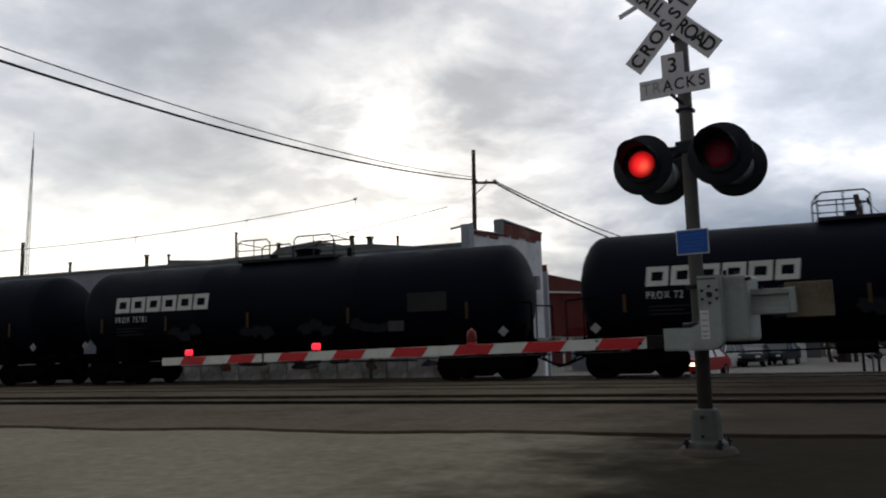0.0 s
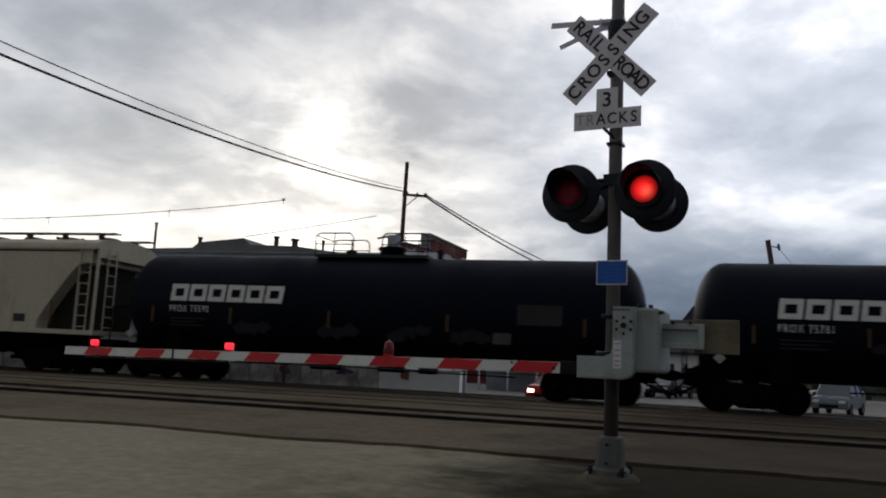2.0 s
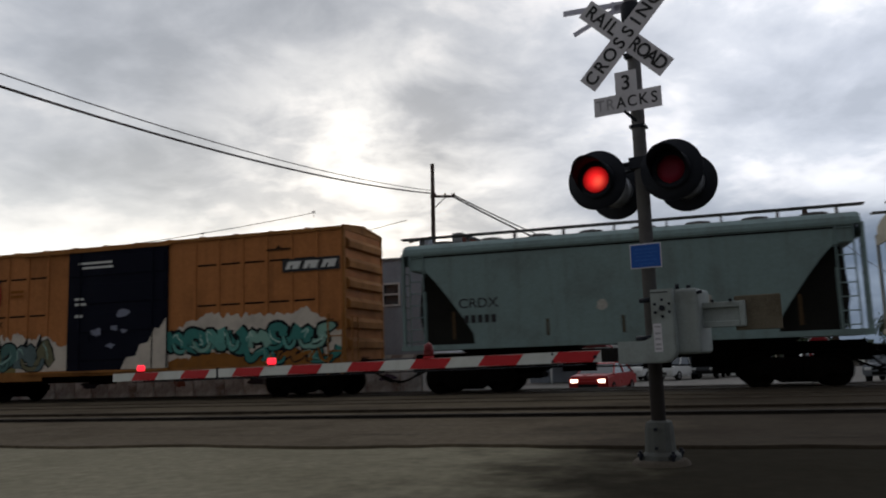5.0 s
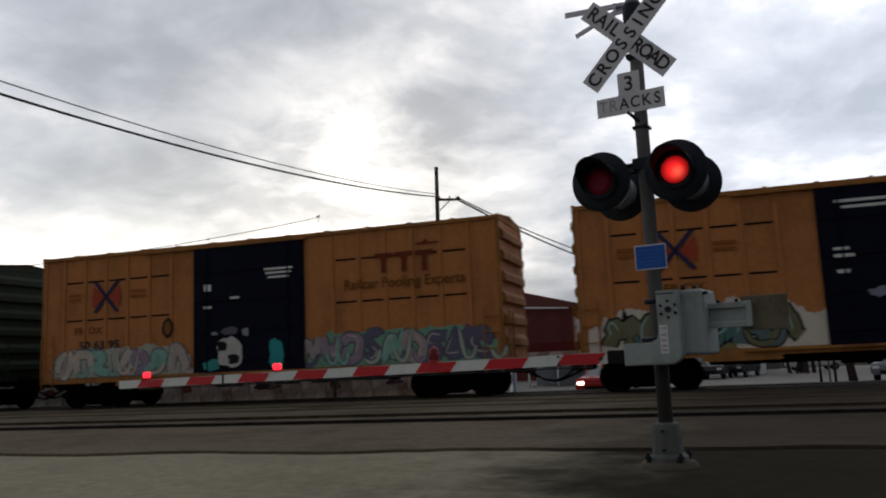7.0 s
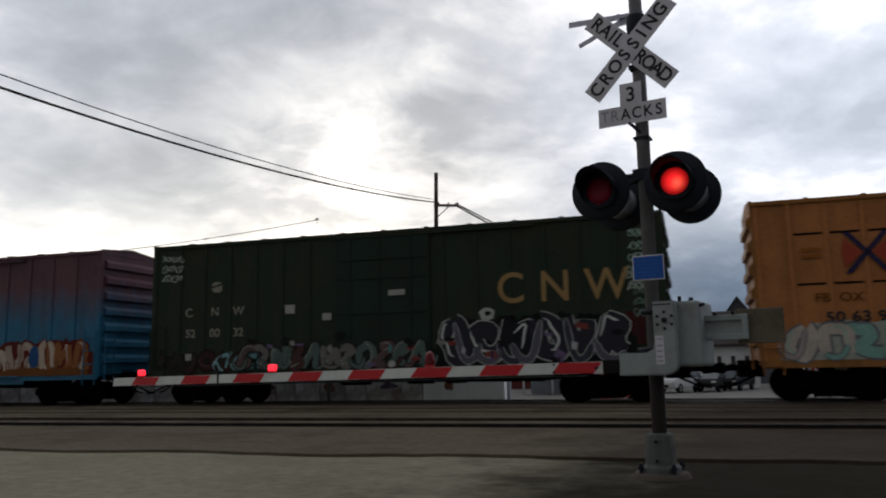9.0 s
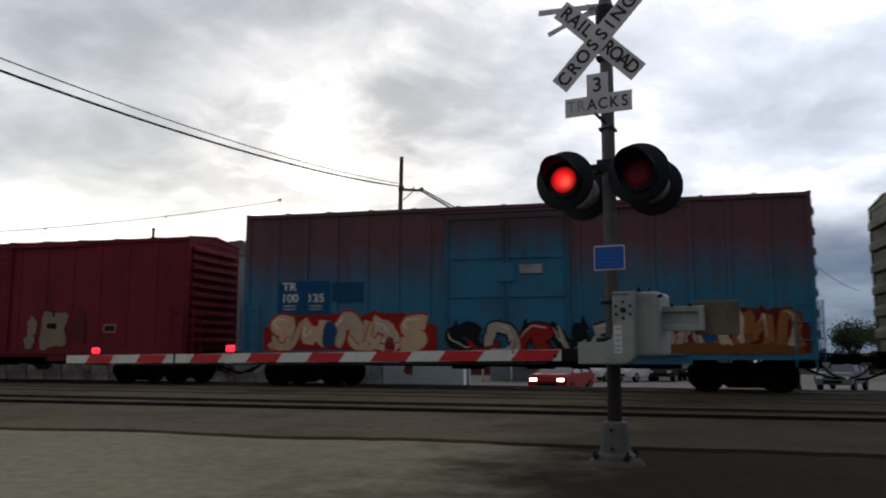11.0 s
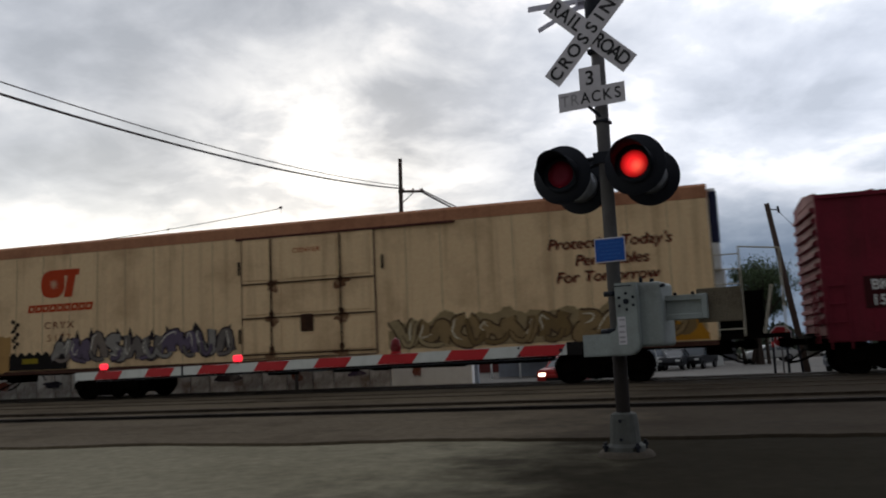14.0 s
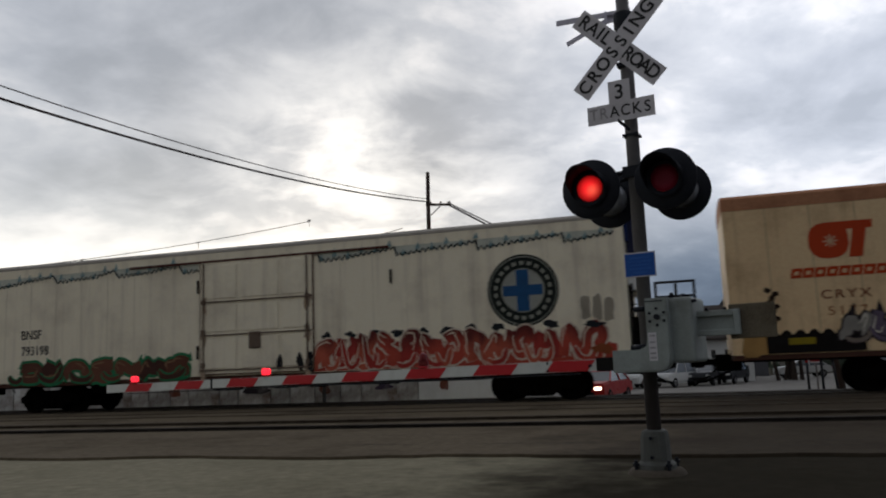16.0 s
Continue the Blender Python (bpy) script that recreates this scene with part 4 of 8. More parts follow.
def build_far_house():
    h = thing("gabled_house", on_track(4.2, 86.0, fall(86) - 0.7), "distant dark gabled house", "house")
    bm = bmesh.new()
    prism(bm, [(-3, 0), (3, 0), (3, 5), (0, 9.3), (-3, 5)], 0, 8)
    part("wall", bm, surface("dim_siding", (0.10, 0.10, 0.11), 0.9), h)
    bm = bmesh.new()
    for s in (-1, 1):
        prism(bm, [(0, 9.5), (0, 9.2), (s * 3.5, 4.3), (s * 3.6, 4.55)], -0.4, 8.4)
    part("roof", bm, surface("dark_shingle", (0.05, 0.05, 0.055), 0.9), h, "dark shingle roof")
    bm = bmesh.new()
    box(bm, -0.6, 0.6, -0.06, 0, 5.2, 6.6)
    part("window", bm, M_GLASS, h)


def build_canopy():
    c = thing("red_canopy", on_track(-8.3, 56, fall(56)), "small building with a red awning roof and white posts", "canopy")
    bm = bmesh.new()
    prism(bm, [(-3.5, 2.0), (3.0, 2.0), (2.2, 3.0), (-2.8, 3.0)], -1.5, 2.5)
    part("awning", bm, surface("red_awning", (0.10, 0.012, 0.012), 0.7, 0, (0.05, 0.01, 0.01), 0.4), c, "dull red awning")
    for x in (-3.2, -1.2, 0.8, 2.7):
        bm = bmesh.new()
        tube(bm, (x, -1.3, 0), (x, -1.3, 2.02), 0.07, 8)
        part("post", bm, M_TRIM, c)
    bm = bmesh.new()
    box(bm, -3.4, 2.9, 2.2, 2.5, -0.2, 2.1)
    part("back_wall", bm, M_GREYWALL, c)


build_warehouse()
build_red_shop()
build_long_shed()
build_far_house()
build_canopy()


# ---- poles and cables ----
def pole_with_arm():
    p = thing("utility_pole", pose(2.26, 47.1, -1.0, 0, 0.9, 0), "tall weathered wooden utility pole with a short crossarm", "utility pole")
    bm = bmesh.new()
    tube(bm, (0, 0, 0), (0, 0, 13.7), 0.17, 12, 0.115)
    part("shaft", bm, M_WOOD, p)
    bm = bmesh.new()
    box(bm, -0.15, 1.35, -0.06, 0.06, 11.62, 11.76)
    part("crossarm", bm, M_WOOD, p)
    bm = bmesh.new()
    tube(bm, (0.05, 0, 10.95), (0.75, 0, 11.62), 0.03, 6)
    part("brace", bm, M_WOOD, p)
    bm = bmesh.new()
    tube(bm, (-1.45, 0, 8.9), (-0.1, 0, 9.22), 0.06, 6)
    part("lower_arm", bm, M_RUST, p, "rusty lower bracket arm")
    for x in (0.15, 0.75, 1.3):
        bm = bmesh.new()
        lathe(bm, [(0, 0.03), (0.04, 0.06), (0.1, 0.05), (0.16, 0.0)], 10, pose(x, 0, 11.76, 0, -90, 0))
        part("insulator", bm, surface("glazed_insulator", (0.12, 0.09, 0.08), 0.3), p)


def cable(p, q, sag, r, label="dark overhead cable"):
    p, q = Vector(p), Vector(q)
    cu = bpy.data.curves.new("cable", "CURVE")
    cu.dimensions, cu.bevel_depth, cu.bevel_resolution = "3D", r, 1
    s = cu.splines.new("POLY")
    n = 36
    s.points.add(n)
    for i in range(n + 1):
        k = i / n
        a = p.lerp(q, k)
        s.points[i].co = (a.x, a.y, a.z - 4 * sag * k * (1 - k), 1)
    cu.materials.append(M_WIRE)
    o = new("overhead_cable", cu)
    tagged(o, label, "cable", "overhead cables", "structure")
    return o


def build_poles():
    pole_with_arm()
    cable((2.37, 47.0, 10.86), (-12.53, 19.58, 9.12), 0.60, 0.04)
    cable((2.45, 47.0, 11.02), (-12.53, 19.58, 9.52), 0.60, 0.02)
    cable((3.59, 47.0, 10.68), (24.2, 78.9, 8.8), 0.55, 0.055)
    cable((3.59, 47.0, 10.80), (24.6, 78.9, 9.5), 0.6, 0.04)
    cable((-37.8, 69.0, 10.24), (-6.73, 69.0, 13.98), 0.52, 0.03, "thin distant cable")
    cable((-9.6, 67.0, 10.3), (1.2, 67.0, 12.75), 0.05, 0.03, "thin distant cable")
    for x, y, z in ((-26.1, 69.0, 11.0), (-16.4, 69.0, 12.22), (-6.9, 69.0, 13.9)):
        o = thing("cable_spacer", pose(x, y, z), "small dark fitting on the distant cable", "cable fitting", "cable fittings")
        bm = bmesh.new()
        tube(bm, (-0.15, 0, 0.1), (0.15, 0, 0.2), 0.05, 6)
        tube(bm, (0.02, 0, -0.4), (0.02, 0, 0.15), 0.02, 5)
        part("clip", bm, M_WIRE, o)
    # stout leaning pole on the other side of the road
    p = thing("leaning_pole", pose(22.35, 38.9, -1.0, 0, -8.6, 0), "leaning dark wooden pole with a small bracket", "utility pole")
    bm = bmesh.new()
    tube(bm, (0, 0, 0), (0, 0, 9.0), 0.17, 12, 0.13)
    part("shaft", bm, M_WOOD, p)
    bm = bmesh.new()
    tube(bm, (0, 0, 8.7), (0.55, 0, 8.55), 0.03, 6)
    tube(bm, (0.55, 0, 8.4), (0.55, 0, 8.75), 0.06, 6)
    part("bracket", bm, M_BLACKPAINT, p)
    cable((21.5, 38.9, 7.6), (40, 60, 6.0), 0.6, 0.015)
    # short pole and lattice tower far along the track
    p = thing("short_pole", pose(-24.9, 47.8, -1.0), "plain dark pole beyond the warehouse", "utility pole")
    bm = bmesh.new()
    tube(bm, (0, 0, 0), (0.05, 0, 8.9), 0.13, 10, 0.10)
    part("shaft", bm, M_WOOD, p)
    t = thing("lattice_tower", pose(-73.5, 142, -2.3, 0, 1.4, 0), "slender grey lattice radio tower", "radio tower")
    for k in range(3):
        an = math.tau * k / 3
        bm = bmesh.new()
        tube(bm, (0.75 * math.cos(an), 0.75 * math.sin(an), 0), (0.12 * math.cos(an), 0.12 * math.sin(an), 41), 0.07, 6, 0.04)
        part("leg", bm, M_ROOFEDGE, t)
    bm = bmesh.new()
    for i in range(34):
        z0, z1 = i * 1.2, (i + 1) * 1.2
        r0, r1 = 0.75 - 0.63 * z0 / 41, 0.75 - 0.63 * z1 / 41
        for k in range(3):
            a, b = math.tau * k / 3, math.tau * (k + 1) / 3
            tube(bm, (r0 * math.cos(a), r0 * math.sin(a), z0), (r1 * math.cos(b), r1 * math.sin(b), z1), 0.03, 4, None, False)
            tube(bm, (r0 * math.cos(a), r0 * math.sin(a), z0), (r0 * math.cos(b), r0 * math.sin(b), z0), 0.03, 4, None, False)
    part("bracing", bm, M_ROOFEDGE, t)["kind"] = "stuff"
    bm = bmesh.new()
    tube(bm, (0, 0, 41), (0, 0, 44), 0.05, 6)
    part("antenna", bm, M_ROOFEDGE, t)


build_poles()


# ---- train ----
RAIL_TOP = 0.03
MID = 22.58          # distance of the third track's centre line
CARS = []            # (object, place along the track at 8 s)
WHEELS = []

# grime and wheel steel, blackened further to hold the shade below the cars
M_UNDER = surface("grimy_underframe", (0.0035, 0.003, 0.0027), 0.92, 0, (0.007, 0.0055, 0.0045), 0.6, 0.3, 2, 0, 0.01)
M_WHEEL = surface("shade_black_wheel_steel", (0.004, 0.0034, 0.003), 0.85, 0, (0.009, 0.007, 0.0055), 0.5, 0.2, 3)
M_TANK = surface("black_tank_paint", (0.0028, 0.0042, 0.0105), 0.62, 0, (0.006, 0.007, 0.0105), 0.6, 0.12, 0.7, 0.5, 0.004)
M_TANKRAIL = surface("black_pipe", (0.014, 0.015, 0.018), 0.5)
M_WORDS = surface("white_stencil", (0.62, 0.62, 0.60), 0.6, 0, (0.4, 0.4, 0.38), 0.5, 0.08, 3, 0.2, 0)
M_WORDSDIM = surface("dulled_stencil", (0.30, 0.30, 0.29), 0.7, 0, (0.12, 0.12, 0.12), 0.7, 0.1, 6, 0.2, 0)
M_REFLECT = surface("yellow_reflector", (0.060, 0.033, 0.010), 0.6, 0, (0.05, 0.03, 0.012), 0.6, 0.1, 8)
M_ORANGE = surface("faded_orange_paint", (0.42, 0.165, 0.055), 0.65, 0, (0.17, 0.075, 0.03), 0.55, 0.12, 0.7, 0.4, 0.005)
M_ORANGEEND = surface("orange_end_paint", (0.32, 0.14, 0.04), 0.7, 0, (0.09, 0.04, 0.02), 0.6, 0.12, 1.2, 0.4, 0.005)
M_NAVY = surface("navy_door_paint", (0.0028, 0.004, 0.0125), 0.65, 0, (0.008, 0.008, 0.014), 0.5, 0.12, 1, 0.3)
M_CNW = surface("dark_green_paint", (0.022, 0.034, 0.022), 0.65, 0, (0.045, 0.035, 0.022), 0.6, 0.15, 0.8, 0.5, 0.005)
M_CNWDOOR = surface("dark_green_door", (0.016, 0.032, 0.024), 0.65, 0, (0.03, 0.022, 0.018), 0.5, 0.15, 1, 0.4)
M_TR = surface("blue_paint_fading_to_rust", (0.022, 0.140, 0.240), 0.6, 0, (0.05, 0.045, 0.06), 0.45, 0.15, 0.8, 0.5, 0.005, ((0.115, 0.050, 0.062), 2.6, 3.9))
M_TRDOOR = surface("blue_door_paint", (0.020, 0.145, 0.265), 0.6, 0, (0.06, 0.04, 0.045), 0.5, 0.15, 1, 0.4, 0.005, ((0.070, 0.045, 0.06), 3.5, 4.4))
M_OXIDE = surface("oxide_red_paint", (0.165, 0.016, 0.030), 0.62, 0, (0.055, 0.016, 0.017), 0.5, 0.12, 0.7, 0.4, 0.005)
M_CREAM = surface("grimy_cream_paint", (0.72, 0.525, 0.305), 0.6, 0, (0.33, 0.20, 0.11), 0.55, 0.1, 0.8, 0.6, 0.004)
M_RUSTBAND = surface("rusty_roof_band", (0.42, 0.20, 0.11), 0.75, 0, (0.20, 0.08, 0.05), 0.6, 0.15, 1.1, 0.4)
M_WHITECAR = surface("grimy_white_paint", (0.84, 0.77, 0.61), 0.55, 0, (0.40, 0.34, 0.27), 0.5, 0.08, 0.7, 0.45, 0.004)
M_BEIGE = surface("dusty_beige_paint", (0.43, 0.395, 0.315), 0.65, 0, (0.27, 0.24, 0.185), 0.5, 0.1, 0.8, 0.4, 0.004)
M_SAGE = surface("dusty_grey_green_paint", (0.185, 0.255, 0.25), 0.65, 0, (0.11, 0.115, 0.11), 0.5, 0.1, 0.8, 0.45, 0.004)
M_REEFUNIT = surface("white_unit_panel", (0.76, 0.77, 0.77), 0.45, 0, (0.42, 0.41, 0.39), 0.4, 0.05, 2, 0.3)
M_DARKGAP = surface("shadowed_steel", (0.012, 0.011, 0.011), 0.9)
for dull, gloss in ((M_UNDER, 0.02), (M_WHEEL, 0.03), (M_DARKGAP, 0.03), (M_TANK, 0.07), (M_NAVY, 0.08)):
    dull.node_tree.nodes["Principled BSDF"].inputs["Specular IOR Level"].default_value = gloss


@lru_cache(None)
def wheelset_mesh():
    bm = bmesh.new()
    turn = pose(0, 0, 0, 0, 0, 90)
    for s in (-1, 1):
        prof = [(0.66, 0.0), (0.66, 0.09), (0.70, 0.11), (0.705, 0.32), (0.685, 0.345), (0.685, 0.445), (0.715, 0.45), (0.725, 0.425), (0.81, 0.415), (0.815, 0.35), (0.775, 0.32), (0.77, 0.13), (0.83, 0.11), (0.84, 0.0)]
        lathe(bm, [(s * x, r) for x, r in prof], 28, turn)
        for k in range(3):
            an = math.tau * k / 3
            tube(bm, (0.24 * math.cos(an), s * 0.765, 0.24 * math.sin(an)), (0.24 * math.cos(an), s * 0.785, 0.24 * math.sin(an)), 0.03, 6)
    tube(bm, (0, -1.05, 0), (0, 1.05, 0), 0.08, 10)
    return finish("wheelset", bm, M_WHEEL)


@lru_cache(None)
def side_frame_mesh():
    bm = bmesh.new()
    prism(bm, [(-1.15, 0.34), (-1.15, 0.52), (-0.95, 0.60), (-0.55, 0.72), (0.55, 0.72), (0.95, 0.60), (1.15, 0.52), (1.15, 0.34), (0.95, 0.28), (0.72, 0.34), (0.42, 0.12), (-0.42, 0.12), (-0.72, 0.34), (-0.95, 0.28)], -0.07, 0.07)
    for s in (-1, 1):
        tube(bm, (s * 0.89, -0.13, 0.42), (s * 0.89, 0.05, 0.42), 0.115, 12)
    for k in (-0.2, 0.0, 0.2):
        tube(bm, (k, -0.10, 0.16), (k, -0.10, 0.46), 0.075, 8)
    rounded(bm, -0.32, 0.32, -0.12, 0.05, 0.46, 0.62, 0.02, 1)
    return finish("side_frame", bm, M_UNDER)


@lru_cache(None)
def bolster_mesh():
    bm = bmesh.new()
    rounded(bm, -0.2, 0.2, -1.1, 1.1, 0.5, 0.72, 0.02, 1)
    tube(bm, (0, 0, 0.7), (0, 0, 0.86), 0.2, 12)
    for s in (-1, 1):
        box(bm, s * 0.5 - 0.03, s * 0.5 + 0.03, -0.9, 0.9, 0.36, 0.46)
    return finish("bolster", bm, M_UNDER)


@lru_cache(None)
def coupler_mesh():
    bm = bmesh.new()
    rounded(bm, -0.25, 0.42, -0.08, 0.08, 0.76, 0.92, 0.015, 1)
    rounded(bm, 0.38, 0.66, -0.15, 0.12, 0.70, 0.98, 0.05, 2)
    rounded(bm, 0.60, 0.74, -0.17, -0.06, 0.72, 0.96, 0.03, 1)
    return finish("coupler", bm, M_UNDER)


@lru_cache(None)
def draft_mesh():
    """Striker casting round the coupler, with the uncoupling lever across the end."""
    bm = bmesh.new()
    rounded(bm, -0.55, 0.10, -0.36, 0.36, 0.60, 1.04, 0.03, 1)
    pipe(bm, [(0.05, -1.35, 0.62), (0.12, -1.30, 0.80), (0.16, -0.35, 0.86), (0.30, -0.06, 0.95)], 0.02)
    pipe(bm, [(-0.3, 0.34, 0.64), (0.05, 0.42, 0.48), (0.35, 0.40, 0.36), (0.60, 0.36, 0.33)], 0.032)
    return finish("draft_gear", bm, M_UNDER)


@lru_cache(None)
def hose_mesh():
    bm = bmesh.new()
    pts = [(-0.2, -0.3, 0.78), (0.1, -0.32, 0.70), (0.3, -0.3, 0.50), (0.5, -0.28, 0.38), (0.66, -0.27, 0.35)]
    pipe(bm, pts, 0.03)
    return finish("air_hose", bm, M_DARKGAP)


def linked(name, me, parent, m):
    o = new(name, me)
    o.parent, o.matrix_basis = parent, m
    return o


def running_gear(car, half, inset, reach=0.0, rear=None, deep=False):
    """Two trucks, couplers, hoses and a centre sill with brake gear. reach: how far the couplers stand off the ends. rear: the rear truck's own inset."""
    for s in (-1, 1):
        truck = new("truck")
        truck.empty_display_size = 0.2
        truck.parent, truck.matrix_basis = car, pose(s * (half - (inset if s > 0 or rear is None else rear)), 0, 0)
        for k in (-1, 1):
            linked("side_frame", side_frame_mesh(), truck, pose(0, k * 1.0, 0, 0, 0, 0 if k < 0 else 180))
        linked("bolster", bolster_mesh(), truck, pose(0, 0, 0))
        for k in (-1, 1):
            w = linked("wheelset", wheelset_mesh(), truck, pose(k * 0.89, 0, 0.42))
            WHEELS.append((w, k))
        flip = 0 if s > 0 else 180
        linked("coupler", coupler_mesh(), car, pose(s * (half + reach - 0.1), 0, 0.0, 0, 0, flip))
        linked("draft_gear", draft_mesh(), car, pose(s * (half + reach - 0.1), 0, 0.0, 0, 0, flip))
        linked("air_hose", hose_mesh(), car, pose(s * (half + reach - 0.15), 0 if s > 0 else 0.0, 0.0, 0, 0, flip))
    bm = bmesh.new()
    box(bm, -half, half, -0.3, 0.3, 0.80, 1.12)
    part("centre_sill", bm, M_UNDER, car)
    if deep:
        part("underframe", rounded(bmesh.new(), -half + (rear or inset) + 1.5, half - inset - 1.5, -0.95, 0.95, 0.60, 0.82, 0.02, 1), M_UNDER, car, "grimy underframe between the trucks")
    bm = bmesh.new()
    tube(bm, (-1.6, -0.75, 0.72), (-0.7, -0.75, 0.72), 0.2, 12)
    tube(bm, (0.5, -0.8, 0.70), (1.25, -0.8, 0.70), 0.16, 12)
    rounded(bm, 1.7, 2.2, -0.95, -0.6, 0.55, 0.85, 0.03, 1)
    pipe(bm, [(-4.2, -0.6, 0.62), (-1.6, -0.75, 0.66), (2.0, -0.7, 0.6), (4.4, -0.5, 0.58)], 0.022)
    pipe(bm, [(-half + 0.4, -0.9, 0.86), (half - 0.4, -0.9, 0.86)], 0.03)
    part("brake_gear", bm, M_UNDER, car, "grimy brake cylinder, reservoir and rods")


def ladder(car, x, y, z0, z1, width, material, rungs, name="ladder", along="x"):
    bm = bmesh.new()
    for s in (0, width):
        a, b = ((x + s, y, z0), (x + s, y, z1)) if along == "x" else ((x, y + s, z0), (x, y + s, z1))
        tube(bm, a, b, 0.022, 5)
    for k in range(rungs):
        z = z0 + (z1 - z0) * (k + 0.5) / rungs
        a, b = ((x, y, z), (x + width, y, z)) if along == "x" else ((x, y, z), (x, y + width, z))
        tube(bm, a, b, 0.016, 5)
    return part(name, bm, material, car)


def new_car(name, u0, u1, label, category, group="passing freight cars"):
    mid = (u0 + u1) / 2
    car = thing(name, on_track(mid, MID, RAIL_TOP), label, category, group)
    CARS.append((car, mid))
    return car, (u1 - u0) / 2, mid


def flat_shape(name, pts, y, material, parent, label="", thick=0.003):
    bm = bmesh.new()
    prism(bm, pts, y - thick, y)
    return part(name, bm, material, parent, label)


def outline(cx, cz, w, h, seed, rough=0.18, n=22, power=3.0, lean=0.0):
    """A lumpy rounded block as a list of (x, z)."""
    pts = []
    for k in range(n):
        an = math.tau * k / n
        c, s = math.cos(an), math.sin(an)
        q = (abs(c) ** power + abs(s) ** power) ** (-1 / power)
        q *= 1 + rough * noise.noise((c * 1.7 + seed * 7.1, s * 1.7, seed * 3.3))
        pts.append((cx + c * q * w / 2 + lean * s * h, cz + s * q * h / 2))
    return pts


def ragged(x0, x1, z0, z1, seed, freq=2.2, depth=0.3, step=0.06):
    """A strip with a torn upper edge."""
    pts = [(x1, z0), (x0, z0)]
    n = max(8, int((x1 - x0) / step))
    for i in range(n + 1):
        x = x0 + (x1 - x0) * i / n
        k = min(1.0, 6 * i / n, 6 * (n - i) / n)
        z = z1 - depth * (0.5 + 0.5 * noise.noise((x * freq, seed, 0)) + 0.35 * noise.noise((x * freq * 4, seed, 4))) - (1 - k) * (z1 - z0) * 0.35
        pts.append((x, z))
    return pts


def ribbon(bm, pts, width, y, creep=0.0016, ends=1.0):
    """A flat painted stroke along points in x, z, thinning to ends of its width; it rises a little towards its end, so that crossings lie apart."""
    n = len(pts) - 1
    rows = []
    for i, (x, z) in enumerate(pts):
        a, b = pts[max(0, i - 1)], pts[min(n, i + 1)]
        dx, dz = b[0] - a[0], b[1] - a[1]
        d = math.hypot(dx, dz) or 1.0
        k = i / n
        w = width / 2 * (ends + (1 - ends) * min(1.0, 5 * k, 5 * (1 - k)))
        f = y - creep * k
        rows.append([bm.verts.new(p) for p in ((x - dz / d * w, f, z + dx / d * w), (x + dz / d * w, f, z - dx / d * w), (x + dz / d * w, f + 0.0012, z - dx / d * w), (x - dz / d * w, f + 0.0012, z + dx / d * w))])
    for a, b in zip(rows, rows[1:]):
        for k in range(4):
            bm.faces.new((a[k], b[k], b[(k + 1) % 4], a[(k + 1) % 4]))
    bm.faces.new(rows[0])
    bm.faces.new(rows[-1][::-1])
    return bm


def eased(pts, times=2):
    """The same line with its corners cut."""
    for _ in range(times):
        out = [pts[0]]
        for a, b in zip(pts, pts[1:]):
            out += [(0.75 * a[0] + 0.25 * b[0], 0.75 * a[1] + 0.25 * b[1]), (0.25 * a[0] + 0.75 * b[0], 0.25 * a[1] + 0.75 * b[1])]
        pts = out + [pts[-1]]
    return pts


def swash(kind):
    """One-stroke letter-like figures in a unit square."""
    if kind == 0:
        return [(0.42, 0.42), (-0.1, 0.5), (-0.42, 0.25), (0.0, 0.02), (0.42, -0.22), (0.1, -0.5), (-0.42, -0.4)]
    if kind == 1:
        return [(-0.42, -0.5), (-0.38, 0.48), (0.02, 0.05), (0.36, -0.48), (0.44, 0.52)]
    if kind == 2:
        return [(-0.46, -0.5), (-0.32, 0.5), (0.0, -0.2), (0.32, 0.5), (0.46, -0.5)]
    if kind == 3:
        return [(-0.45, -0.5), (-0.1, 0.5), (0.16, 0.5), (0.45, -0.52)]
    if kind == 4:
        return [(0.08, 0.5), (-0.44, 0.3), (-0.42, -0.34), (0.02, -0.52), (0.44, -0.3), (0.42, 0.32), (0.16, 0.5)]
    if kind == 5:
        return [(0.44, 0.3), (0.05, 0.52), (-0.44, 0.2), (-0.38, -0.34), (0.05, -0.52), (0.46, -0.3), (0.1, -0.02)]
    if kind == 6:
        return [(-0.4, 0.5), (-0.42, -0.3), (0.0, -0.54), (0.4, -0.3), (0.42, 0.52)]
    return [(-0.38, -0.52), (-0.36, 0.46), (0.26, 0.46), (0.38, 0.14), (-0.08, 0.0), (0.46, -0.52)]


